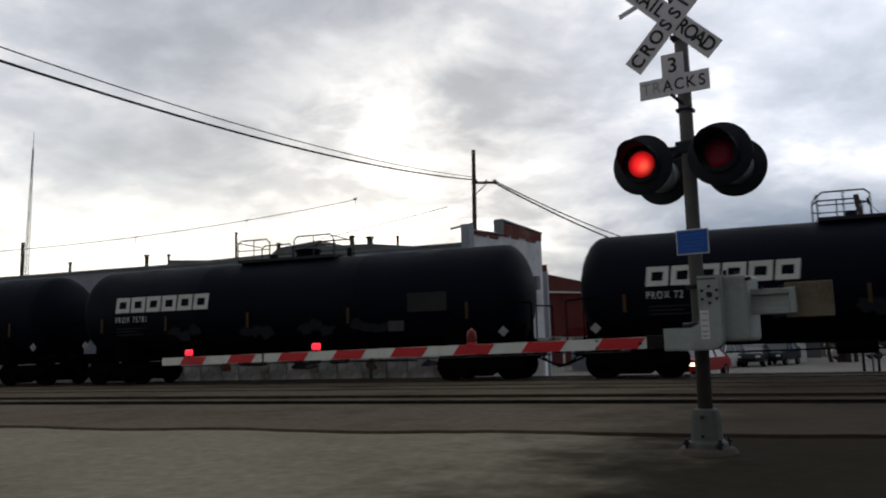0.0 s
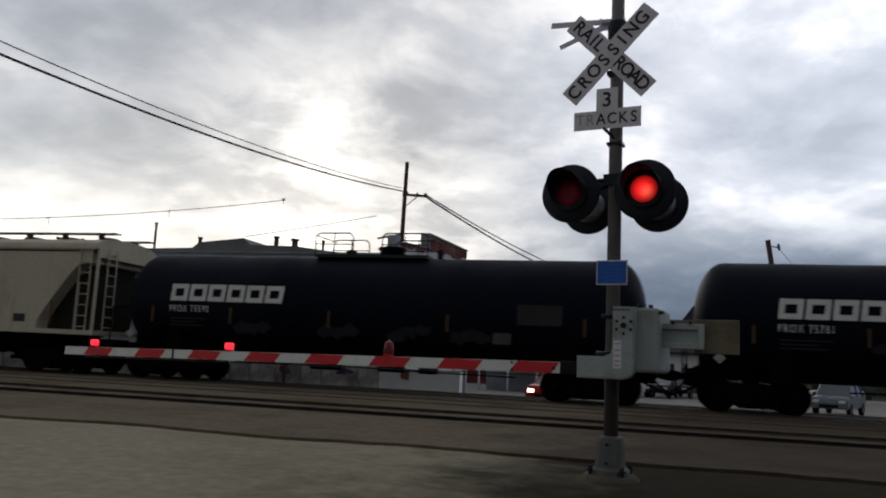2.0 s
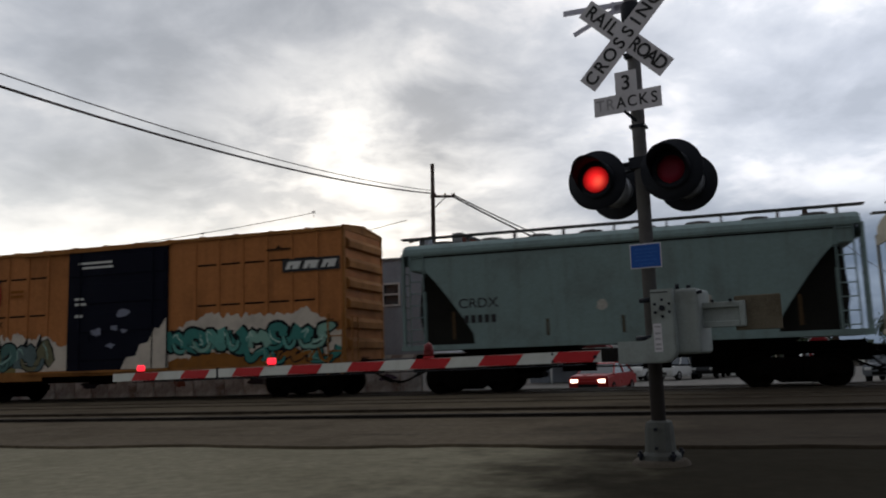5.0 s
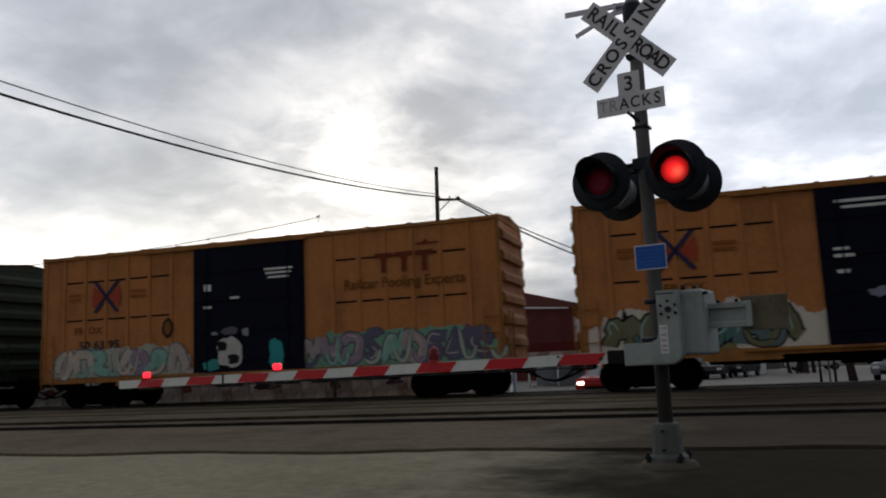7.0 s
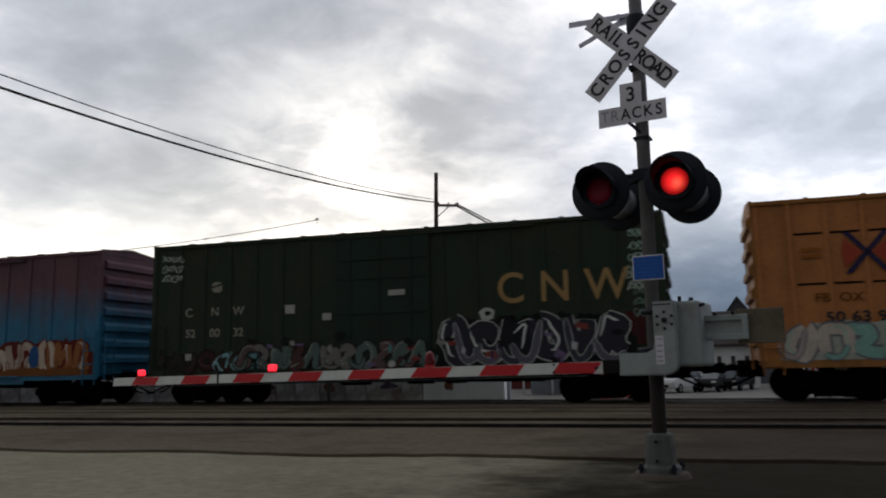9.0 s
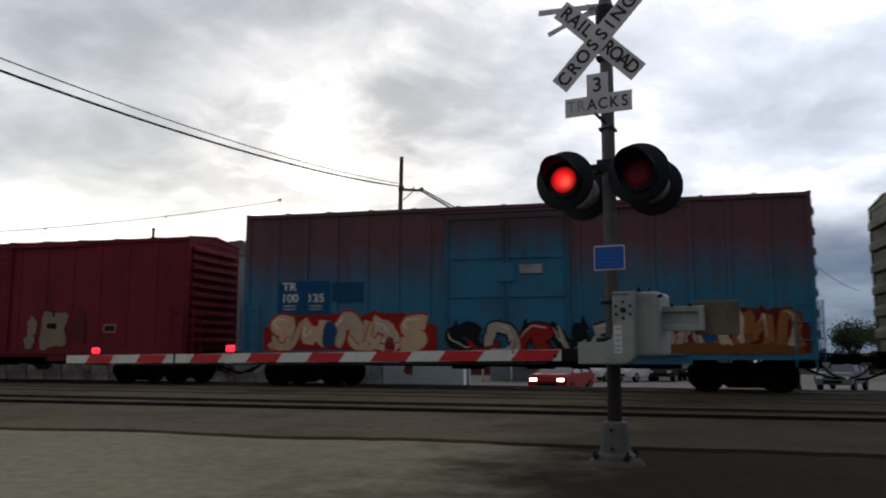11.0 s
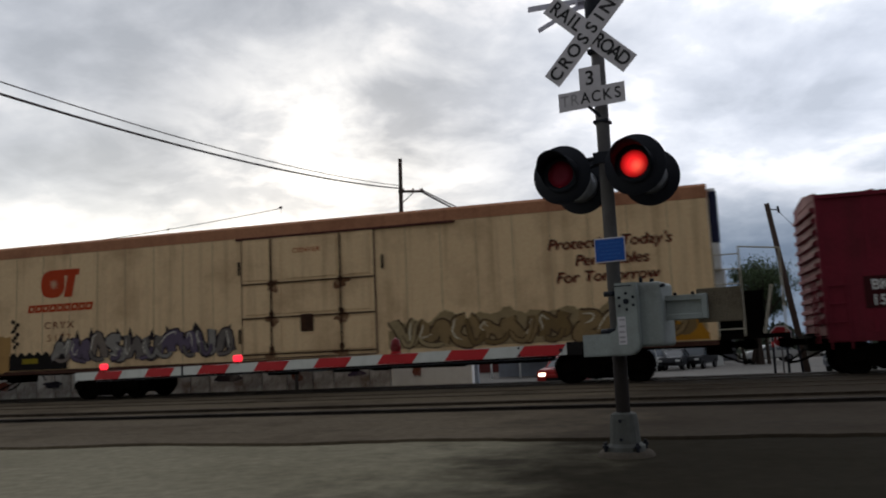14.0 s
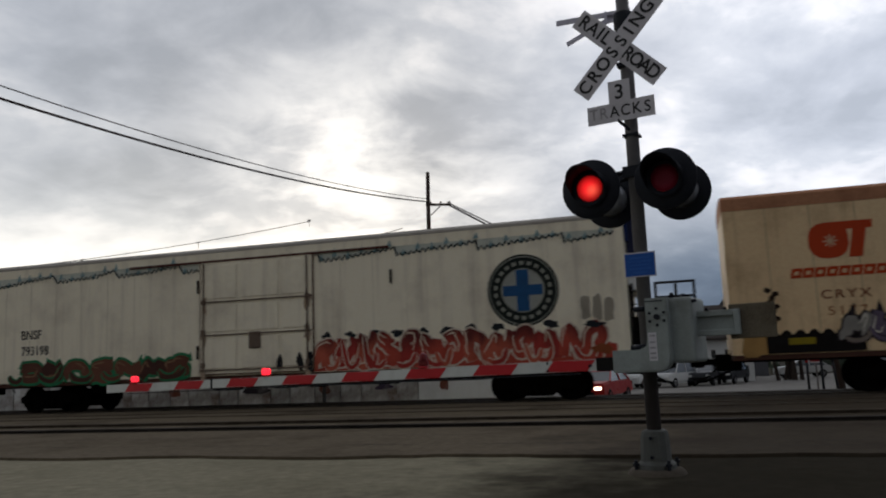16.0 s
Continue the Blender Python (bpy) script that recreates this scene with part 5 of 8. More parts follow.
def piece(car, x0, x1, z0, z1, y, fills, dark, n, seed, halo=None, spikes=False, shade=None, label="spray-painted graffiti lettering", bold=0.34, rim=0.10):
    """A row of one-stroke wildstyle figures: torn ground behind, contour, coloured fill, and a thin gleam along each."""
    rng = random.Random(seed)
    if halo:
        bm = bmesh.new()
        prism(bm, ragged(x0 - 0.15, x1 + 0.15, z0 - 0.02, z1 + 0.22, seed, 1.8, 0.35), y - 0.003, y)
        part("graffiti_halo", bm, halo, car, "torn band of sprayed background paint")
    w = (x1 - x0) / n
    last = -1
    for k in range(n):
        cx = x0 + w * (k + 0.5) + rng.uniform(-0.05, 0.05) * w
        cz = (z0 + z1) / 2 + rng.uniform(-0.05, 0.05) * (z1 - z0)
        ww, hh = w * rng.uniform(1.0, 1.2), (z1 - z0) * rng.uniform(0.88, 1.08)
        thick = bold * min(ww, hh)
        lean = rng.uniform(-0.3, 0.4)
        kind = rng.choice([q for q in range(8) if q != last])
        last = kind
        line = []
        side, over = rng.choice((-1, 1)), rng.choice((-1, 1, 1))
        for px, pz in eased(swash(kind)):
            px, pz = px * side, pz * over
            px, pz = px + 0.20 * noise.noise((px * 2.6 + seed, pz * 2.6, k)), pz + 0.14 * noise.noise((px * 2.6, pz * 2.6 + seed, k + 40))
            line.append((cx + px * (ww - thick * 0.7) + lean * pz * hh, cz + pz * (hh - thick * 0.7)))
        step = 0.0006 * (k % 2)
        contour = ribbon(bmesh.new(), line, thick + rim, y - 0.0065 - step)
        body = ribbon(bmesh.new(), line, thick, y - 0.0105 - step)
        m = len(line)
        gleam = [(px - 0.24 * thick, pz + 0.2 * thick) for px, pz in line[m // 8:m // 2]]
        letter = part("graffiti_letter", body, rng.choice(fills), car, label)
        part("contour", contour, dark, letter)
        part("highlight", ribbon(bmesh.new(), gleam, 0.14 * thick, y - 0.0145 - step, 0.0008, 0.3), shade or fills[0], letter)
        # a tail that sweeps from the figure's foot under its neighbour
        foot, reach = line[-1 if line[-1][1] < cz else 0], rng.uniform(0.5, 1.0) * w * rng.choice((-1, 1))
        tail = eased([foot, (foot[0] + 0.3 * reach, z0 + 0.02), (foot[0] + 0.8 * reach, z0 + 0.10 * hh), (foot[0] + reach, z0 + 0.42 * hh)])
        part("tail", ribbon(bmesh.new(), tail, 0.42 * thick, y - 0.0155 - step, 0.0008, 0.25), rng.choice(fills), letter)
        part("tail_contour", ribbon(bmesh.new(), tail, 0.42 * thick + 0.6 * rim, y - 0.0132 - step, 0.0006, 0.4), dark, letter)
        if spikes:
            q = cx + rng.uniform(-0.4, 0.4) * ww
            part("spike", prism(bmesh.new(), [(q - 0.13, cz + hh * 0.25), (q + 0.13, cz + hh * 0.25), (q + rng.uniform(-0.2, 0.25), cz + hh * 0.72)], y - 0.0055, y - 0.0035), dark, letter)


def spray(hexc, name="spray_paint", worn=0.5):
    c = rgb(hexc)
    return surface(name + "_" + hexc, c, 0.7, 0, tuple(0.45 * v + 0.02 for v in c), worn, 0.12, 2.2, 0.3, 0)


def wordmark(car, x0, x1, z, h, n, y, material, bar=0.2, lean=0.0, name="wordmark"):
    """A brand's lettering as a row of plain framed blocks."""
    w = (x1 - x0) / n
    for k in range(n):
        a, b = x0 + w * k + 0.05 * w, x0 + w * (k + 1) - 0.05 * w
        t = bar * h
        bm = bmesh.new()

        def quad(ax, bx, az, bz):
            prism(bm, [(ax + lean * (az - z), az), (bx + lean * (az - z), az), (bx + lean * (bz - z), bz), (ax + lean * (bz - z), bz)], y - 0.003, y)
        quad(a, a + t, z - h / 2, z + h / 2)
        quad(b - t, b, z - h / 2, z + h / 2)
        quad(a + t, b - t, z + h / 2 - t, z + h / 2)
        quad(a + t, b - t, z - h / 2, z - h / 2 + t)
        part(name, bm, material, car, "brand mark as plain framed blocks")


# --- tank cars ---
def tank_car(u0, u1, number, group="black tank cars", placard=True):
    car, half, mid = new_car("tank_car", u0, u1, "black tank car with white lettering and a railed top platform", "tank car", group)
    r, zc = 1.5, 2.40
    bm = bmesh.new()
    prof = [(-half, 0.0)]
    for k in range(1, 9):
        an = radians(90 * k / 8)
        prof.append((-half + 0.75 * (1 - math.cos(an)), r * math.sin(an)))
    prof += [(-half * 0.36, r), (-half * 0.355, r + 0.008), (-half * 0.35, r), (0, r - 0.0), (half * 0.35, r), (half * 0.355, r + 0.008), (half * 0.36, r)]
    for k in range(8, 0, -1):
        an = radians(90 * k / 8)
        prof.append((half - 0.75 * (1 - math.cos(an)), r * math.sin(an)))
    prof.append((half, 0.0))
    lathe(bm, prof, 56, pose(0, 0, zc))
    part("tank", bm, M_TANK, car, "glossy black cylindrical tank with domed ends")
    for s in (-1, 1):
        bm = bmesh.new()
        box(bm, s * half - 0.12 if s > 0 else -half - 0.28, half + 0.28 if s > 0 else -half + 0.12, -1.35, 1.35, 0.92, 1.06)
        for k in (-1, 1):
            box(bm, s * (half - 0.9) - 0.75, s * (half - 0.9) + 0.75, k * 0.45 - 0.05, k * 0.45 + 0.05, 0.85, 1.6)
        part("end_sill", bm, M_UNDER, car, "grimy end sill")
        part("saddle", box(bmesh.new(), s * (half - 2.0) - 0.25, s * (half - 2.0) + 0.25, -1.3, 1.3, 0.75, 1.5), M_UNDER, car, "grimy tank saddle")
        for k in (-1, 1):
            part("grab_rail", pipe(bmesh.new(), [(s * (half + 0.24), k * 1.3, 1.0), (s * (half + 0.24), k * 1.3, 2.1), (s * (half - 0.5), k * 1.42, 2.15)], 0.022), M_UNDER, car)
    # top platform
    zt = zc + r
    bm = bmesh.new()
    box(bm, -1.75, 1.75, -0.72, 0.72, zt - 0.06, zt + 0.03)
    plat = part("platform", bm, M_TANKRAIL, car)
    for y in (-0.7, 0.7):
        for a, b in ((-1.75, -0.55), (0.35, 1.75)):
            bm = bmesh.new()
            pipe(bm, [(a, y, zt), (a, y, zt + 0.55), (a + 0.12, y, zt + 0.66), (b - 0.12, y, zt + 0.66), (b, y, zt + 0.55), (b, y, zt)], 0.022)
            pipe(bm, [(a, y, zt + 0.33), (b, y, zt + 0.33)], 0.016)
            tube(bm, ((a + b) / 2, y, zt), ((a + b) / 2, y, zt + 0.66), 0.018, 5)
            part("railing", bm, M_TANKRAIL, plat, "thin black pipe railing")
    for x in (-1.75, 1.75):
        part("end_rail", pipe(bmesh.new(), [(x, -0.7, zt + 0.6), (x, 0.7, zt + 0.6)], 0.02), M_TANKRAIL, plat)
    bm = bmesh.new()
    lathe(bm, [(0, 0.38), (0.30, 0.38), (0.30, 0.43), (0.36, 0.43), (0.42, 0.2), (0.43, 0)], 24, pose(0.45, 0, zt - 0.05, 0, -90, 0))
    part("manway", bm, M_TANK, car, "black manway cover")
    part("valve_housing", lathe(bmesh.new(), [(0, 0.16), (0.26, 0.16), (0.28, 0)], 14, pose(-0.9, 0.1, zt - 0.02, 0, -90, 0)), M_TANK, car)
    part("vent_valve", lathe(bmesh.new(), [(0, 0.09), (0.3, 0.09), (0.32, 0)], 12, pose(1.95, 0, zt - 0.03, 0, -90, 0)), M_TANK, car)
    # reflectors, placards and dull patches along the belly
    for x in (-half + 1.3, -half + 3.9, -half + 7.0, half - 5.3, half - 1.6):
        flat_shape("reflector", [(x, 1.72), (x + 0.085, 1.72), (x + 0.085, 2.19), (x, 2.19)], -1.515, M_REFLECT, car, "dull yellow reflector strip")
    for x in (half - 0.55, -half + 0.55):
        flat_shape("placard", [(x - 0.15, 1.34), (x, 1.19), (x + 0.15, 1.34), (x, 1.49)], -1.40, M_WORDSDIM, car, "white diamond placard")
    flat_shape("data_panel", [(half - 3.35, 1.98), (half - 2.15, 1.98), (half - 2.15, 2.52), (half - 3.35, 2.52)], -1.512, surface("grey_consolidated_stencil", (0.030, 0.030, 0.031), 0.7), car, "dull grey data panel")
    flat_shape("data_frame", [(half - 4.0, 1.45), (half - 3.5, 1.45), (half - 3.5, 1.75), (half - 4.0, 1.75)], -1.43, surface("grey_stencil", (0.06, 0.06, 0.065), 0.7), car)
    for k, x in enumerate((-0.9, 1.2, 2.9, -3.6)):
        rng = random.Random(k + int(mid))
        bm = bmesh.new()
        for j in range(3):
            prism(bm, outline(x + 0.35 * j, 1.62 + rng.uniform(-0.1, 0.1), 0.5, 0.32, k + j * 2.3 + mid, 0.7, 18, 2), -1.452 - 0.002 * j, -1.448 - 0.002 * j)
        part("chalk_scrawl", bm, surface("faint_scrawl", (0.013, 0.014, 0.018), 0.8, 0, (0.012, 0.012, 0.015), 0.9, 0.2, 9), car, "faint pale scrawl")
    wordmark(car, -half + 1.9, -half + 5.62, 2.61, 0.5, 6, -1.512, M_WORDS, 0.27, 0.12)
    words("PROX " + number, 0.20, M_WORDS, car, pose(-half + 1.9, -1.512, 2.12), "car_number", "white stencilled car number", 0.68, 0, 0.0, 1.35, "LEFT")
    for k, w in enumerate((1.2, 0.9, 1.1)):
        flat_shape("small_print", [(-half + 1.95, 1.82 - 0.1 * k), (-half + 1.95 + w, 1.82 - 0.1 * k), (-half + 1.95 + w, 1.86 - 0.1 * k), (-half + 1.95, 1.86 - 0.1 * k)], -1.50, surface("dim_print", (0.018, 0.018, 0.022), 0.8), car)
    running_gear(car, half, 1.45, 0.25)
    return car


# --- covered hoppers ---
def hopper_car(u0, u1, paint, marks, number, label):
    car, half, mid = new_car("hopper_car", u0, u1, label, "hopper car")
    ez = 3.93
    bm = bmesh.new()
    slope = [(2.12, 1.36), (2.10, 1.62), (1.85, 2.02), (1.45, 2.58), (1.05, 3.10), (0.76, 3.40), (0.28, 3.46), (0.28, ez)]
    prism(bm, [(half - x, z) for x, z in slope] + [(x - half, z) for x, z in slope[::-1]], -1.5, 1.5)
    part("body", bm, paint, car)
    # rounded roof
    bm = bmesh.new()
    n = 14
    ring = []
    for x in (-half + 0.1, half - 0.1):
        row = [bm.verts.new((x, -1.55, ez - 0.05))]
        for k in range(n + 1):
            an = math.pi * k / n
            row.append(bm.verts.new((x, -1.55 * math.cos(an), ez + 0.03 + 0.36 * math.sin(an) ** 0.8)))
        row.append(bm.verts.new((x, 1.55, ez - 0.05)))
        ring.append(row)
    for k in range(len(ring[0]) - 1):
        f = bm.faces.new((ring[0][k], ring[0][k + 1], ring[1][k + 1], ring[1][k]))
    bm.faces.new(ring[0])
    bm.faces.new(ring[1][::-1])
    part("roof", bm, paint, car)
    bm = bmesh.new()
    box(bm, -half + 0.28, half - 0.28, -1.512, -1.5, ez - 0.13, ez - 0.09)
    part("eave_seam", bm, M_DARKGAP, car)
    bm = bmesh.new()
    for y in (-1.05, 0.75):
        box(bm, -half - 0.12, half + 0.12, y, y + 0.3, ez + 0.50, ez + 0.54)
        for k in range(9):
            x = -half + 0.5 + (2 * half - 1.0) * k / 8
            box(bm, x - 0.02, x + 0.02, y + 0.02, y + 0.28, ez + 0.2, ez + 0.5)
    for k in range(8):
        x = -half + 0.9 + (2 * half - 1.8) * k / 7
        lathe(bm, [(0, 0.34), (0.16, 0.34), (0.2, 0.1), (0.2, 0)], 14, pose(x, 0, ez + 0.33, 0, -90, 0))
    part("running_board", bm, surface("roof_walk_steel", (0.09, 0.085, 0.08), 0.7, 0.2, (0.05, 0.04, 0.035), 0.6), car, "dark roof walk and hatches")
    bm = bmesh.new()
    box(bm, -half, half, -1.53, 1.53, 1.22, 1.36)
    part("side_sill", bm, paint, car)
    for s in (-1, 1):
        for y in (-1.5, 1.44):
            part("corner_post", box(bmesh.new(), s * (half - 0.08) - 0.04, s * (half - 0.08) + 0.04, y, y + 0.06, 1.3, ez), paint, car)
            part("side_stanchion", box(bmesh.new(), s * (half - 0.72) - 0.03, s * (half - 0.72) + 0.03, y, y + 0.05, 1.3, 2.85), paint, car)
        part("end_beam", box(bmesh.new(), s * (half - 0.08) - 0.03, s * (half - 0.08) + 0.03, -1.5, 1.5, ez - 0.3, ez - 0.06), paint, car)
        # added near-black block: the shade under the slope sheet, put into its colour
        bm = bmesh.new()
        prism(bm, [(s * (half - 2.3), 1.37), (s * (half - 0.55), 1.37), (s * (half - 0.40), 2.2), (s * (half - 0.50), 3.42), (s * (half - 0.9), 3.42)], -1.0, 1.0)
        part("end_shade_block", bm, surface("shade_dark_block_%d" % mid, (0.018, 0.017, 0.015), 0.9), car)
        ladder(car, s * (half - 0.30) - (0.4 if s > 0 else 0.0), -1.53, 1.3, ez + 0.05, 0.4, paint, 8)
        ladder(car, s * (half + 0.0), -1.1, 1.3, ez, 0.42, paint, 8, "end_ladder", "y")
    for k, x in enumerate((-half / 2 + 0.2, half / 2 - 0.2)):
        bm = bmesh.new()
        b = bmesh.new()
        vs = [b.verts.new(p) for p in ((x - 1.7, -1.3, 1.3), (x + 1.7, -1.3, 1.3), (x + 1.7, 1.3, 1.3), (x - 1.7, 1.3, 1.3), (x - 0.5, -0.45, 0.5), (x + 0.5, -0.45, 0.5), (x + 0.5, 0.45, 0.5), (x - 0.5, 0.45, 0.5))]
        for f in ((0, 1, 5, 4), (1, 2, 6, 5), (2, 3, 7, 6), (3, 0, 4, 7), (4, 5, 6, 7)):
            b.faces.new([vs[i] for i in f])
        join(bm, b)
        rounded(bm, x - 0.55, x + 0.55, -0.6, 0.6, 0.36, 0.5, 0.02, 1)
        part("hopper_bay", bm, M_UNDER, car, "grimy discharge bay")
    for x in (-half + 1.5, -half + 4.1, 0.1, half - 4.1, half - 1.65):
        big = abs(x) > half - 2
        flat_shape("reflector", [(x, 1.5), (x + 0.09, 1.5), (x + 0.09, 2.25 if big else 1.95), (x, 2.25 if big else 1.95)], -1.503, M_REFLECT if big else M_RUST, car, "dull reflector strip")
    words(marks, 0.27, M_INK, car, pose(-half + 2.25, -1.503, 2.45), "car_mark", "dark stencilled car mark", 1.1, 0, 0.004)
    if number:
        words(number, 0.24, M_INK, car, pose(-half + 2.25, -1.503, 2.02), "car_number", "dark stencilled car number", 1.0, 0, 0.004)
    else:
        for k in range(5):
            x = -half + 1.85 + 0.19 * k
            flat_shape("text_bar", [(x, 1.92), (x + 0.13, 1.92), (x + 0.13, 2.14), (x, 2.14)], -1.503, M_INK, car)
    flat_shape("data_panel", [(half - 3.0, 1.55), (half - 2.55, 1.55), (half - 2.55, 1.80), (half - 3.0, 1.80)], -1.503, M_INK, car, "small black data panel")
    for x in (-0.4, 2.2):
        flat_shape("chalk_mark", outline(x, 2.25, 0.3, 0.3, x, 0.5, 12, 2), -1.503, surface("chalk", (0.42, 0.40, 0.36), 0.9, 0, (0.2, 0.19, 0.17), 0.9, 0.2, 9), car)
    running_gear(car, half, 1.75, 0.1)
    return car


# --- boxcars ---
def box_body(car, half, ez, paint, endpaint, sill=0.92, roof_rise=0.16, ribs=7, skin=1.47, roofpaint=None):
    """Shell, roof, ribbed ends and side sills."""
    bm = bmesh.new()
    box(bm, -half, half, -skin, skin, sill + 0.12, ez)
    part("body", bm, paint, car)
    bm = bmesh.new()
    a = [bm.verts.new((-half - 0.02, y, z)) for y, z in ((-1.53, ez - 0.10), (-1.53, ez), (0, ez + roof_rise), (1.53, ez), (1.53, ez - 0.10))]
    b = [bm.verts.new((half + 0.02, v.co.y, v.co.z)) for v in a]
    for k in range(5):
        bm.faces.new((a[k], a[(k + 1) % 5], b[(k + 1) % 5], b[k]))
    bm.faces.new(a)
    bm.faces.new(b[::-1])
    n = int(half * 2 / 1.2)
    for k in range(n + 1):
        x = -half + 2 * half * k / n
        prism(bm, [(-1.5, ez - 0.02), (0, ez + roof_rise - 0.02), (1.5, ez - 0.02), (1.5, ez + 0.035), (0, ez + roof_rise + 0.045), (-1.5, ez + 0.035)], x - 0.04, x + 0.04, Matrix(((0, 1, 0, 0), (1, 0, 0, 0), (0, 0, 1, 0), (0, 0, 0, 1))))
    part("roof", bm, roofpaint or endpaint, car)
    bm = bmesh.new()
    box(bm, -half, half, -1.5, -1.44, sill - 0.08, sill + 0.14)
    box(bm, -half, half, 1.44, 1.5, sill - 0.08, sill + 0.14)
    box(bm, -half, half, -1.44, 1.44, sill + 0.02, sill + 0.12)
    for s in (-1, 1):
        box(bm, s * half * 0.5 - half * 0.12, s * half * 0.5 + half * 0.12, -1.49, -1.45, sill - 0.2, sill - 0.08)
    part("side_sill", bm, endpaint, car)
    for s in (-1, 1):
        bm = bmesh.new()
        gap = (ez - sill - 0.5) / ribs
        for k in range(ribs):
            z = sill + 0.3 + gap * (k + 0.5)
            h = gap * 0.34
            prism(bm, [(s * half, z - h * 0.75), (s * (half + 0.115), z - h * 0.55), (s * (half + 0.115), z + h * 0.35), (s * half, z + h)], -1.30, 1.30)
        box(bm, s * half - 0.03, s * half + 0.03, -1.5, -1.38, sill, ez - 0.02)
        box(bm, s * half - 0.03, s * half + 0.03, 1.38, 1.5, sill, ez - 0.02)
        part("end_ribs", bm, endpaint, car, "corrugated end wall")
        ladder(car, s * (half - 0.05) - (0.45 if s > 0 else 0), -1.54, sill - 0.25, sill + 1.5, 0.45, endpaint, 4)
        ladder(car, s * (half + 0.18), -1.35, sill - 0.1, sill + 1.4, 0.42, endpaint, 4, "end_ladder", "y")
        bm = bmesh.new()
        box(bm, min(s * half, s * (half + 0.34)), max(s * half, s * (half + 0.34)), -1.3, 1.3, sill + 0.05, sill + 0.09)
        part("crossover_platform", bm, M_UNDER, car)


def posts(car, xs, z0, z1, material, width=0.10, y=-1.503, depth=0.035):
    mesh = None
    for x in xs:
        if mesh is None:
            bm = bmesh.new()
            rounded(bm, -width / 2, width / 2, 0, depth, z0, z1, 0.006, 1)
            mesh = finish("side_post", bm, material)
        linked("side_post", mesh, car, pose(x, y, 0))


def orange_car(u0, u1, label, variant):
    car, half, mid = new_car("boxcar", u0, u1, label, "boxcar")
    ez = 4.95
    box_body(car, half, ez, M_ORANGE, M_ORANGEEND, 0.90, 0.14, 6)
    dl, dr = -1.92, 1.85
    xs = [-half + 0.10 + 0.0, -half + 0.86] + [-half + 0.86 + 0.83 * k for k in range(1, 6)]
    posts(car, xs, 1.0, ez - 0.08, M_ORANGE)
    xr = [half - 0.10, half - 0.86] + [half - 0.86 - 0.83 * k for k in range(1, 6)]
    posts(car, xr, 1.0, ez - 0.08, M_ORANGE)
    # panel seams between posts: a lip, and under it a dark strip coloured as groove shade
    for z in (4.10, 2.86):
        for row in (xs[1:], sorted(xr)[:-1]):
            for a, b in zip(row, row[1:]):
                part("panel_lip", box(bmesh.new(), a + 0.09, b - 0.09, -1.497, -1.468, z, z + 0.05), M_ORANGE, car)
                part("panel_groove_shade", box(bmesh.new(), a + 0.09, b - 0.09, -1.476, -1.469, z - 0.055, z - 0.003), M_DARKGAP, car)
    # door
    bm = bmesh.new()
    box(bm, dl, dr, -1.56, -1.47, 0.98, ez - 0.14)
    ribs = []
    for k in range(4):
        z = 1.3 + 0.9 * k
        ribs.append(rounded(bmesh.new(), dl + 0.08, dr - 0.08, -1.585, -1.555, z, z + 0.62, 0.012, 1))
    door = part("door", bm, M_NAVY, car, "navy blue sliding plug door")
    for rb in ribs:
        part("door_panel", rb, M_NAVY, door)
    for x in (dl + 0.5, dr - 0.5):
        part("door_rod", tube(bmesh.new(), (x, -1.60, 1.0), (x, -1.60, ez - 0.2), 0.02, 6), M_NAVY, door)
    part("door_lock", box(bmesh.new(), dl + 0.3, dl + 0.9, -1.61, -1.58, 1.9, 2.1), M_NAVY, door)
    part("door_track", box(bmesh.new(), dl - 1.9, dr + 0.1, -1.60, -1.46, ez - 0.16, ez - 0.10), M_ORANGEEND, car)
    part("door_track", box(bmesh.new(), dl - 1.9, dr + 0.1, -1.60, -1.46, 0.92, 0.98), M_ORANGEEND, car)
    for k, (x, z, w, h) in enumerate(((0.35, 4.42, 1.3, 0.07), (0.45, 4.27, 1.2, 0.07), (-1.45, 3.27, 0.35, 0.07), (-1.4, 3.10, 0.45, 0.08), (-1.45, 2.72, 0.28, 0.09))) if variant == 1 else enumerate(((1.05, 3.98, 0.95, 0.06), (1.05, 3.86, 0.85, 0.06), (1.05, 3.73, 0.7, 0.06), (-1.4, 3.55, 0.25, 0.2), (-1.4, 2.95, 0.28, 0.08), (-0.45, 3.2, 0.3, 0.07))):
        if variant == 1 and k < 2:
            x -= 1.2
        flat_shape("door_print", [(x - w / 2, z - h / 2), (x + w / 2, z - h / 2), (x + w / 2, z + h / 2), (x - w / 2, z + h / 2)], -1.588, M_WORDS, car, "small white print as bars")
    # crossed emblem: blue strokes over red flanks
    ex, ezc = -half + 2.55, 3.55
    for s in (-1, 1):
        flat_shape("emblem_red", [(ex + s * 0.10, ezc), (ex + s * 0.5, ezc + 0.36), (ex + s * 0.56, ezc), (ex + s * 0.5, ezc - 0.36)], -1.506, spray("a04430", "red_emblem"), car, "faded red emblem")
        for t in (-1, 1):
            flat_shape("emblem_blue", [(ex - 0.07 * s, ezc), (ex + 0.07 * s, ezc), (ex + s * 0.52, ezc + t * 0.5), (ex + s * 0.36, ezc + t * 0.5)], -1.511, spray("302a4a", "blue_emblem"), car, "faded blue emblem stroke")
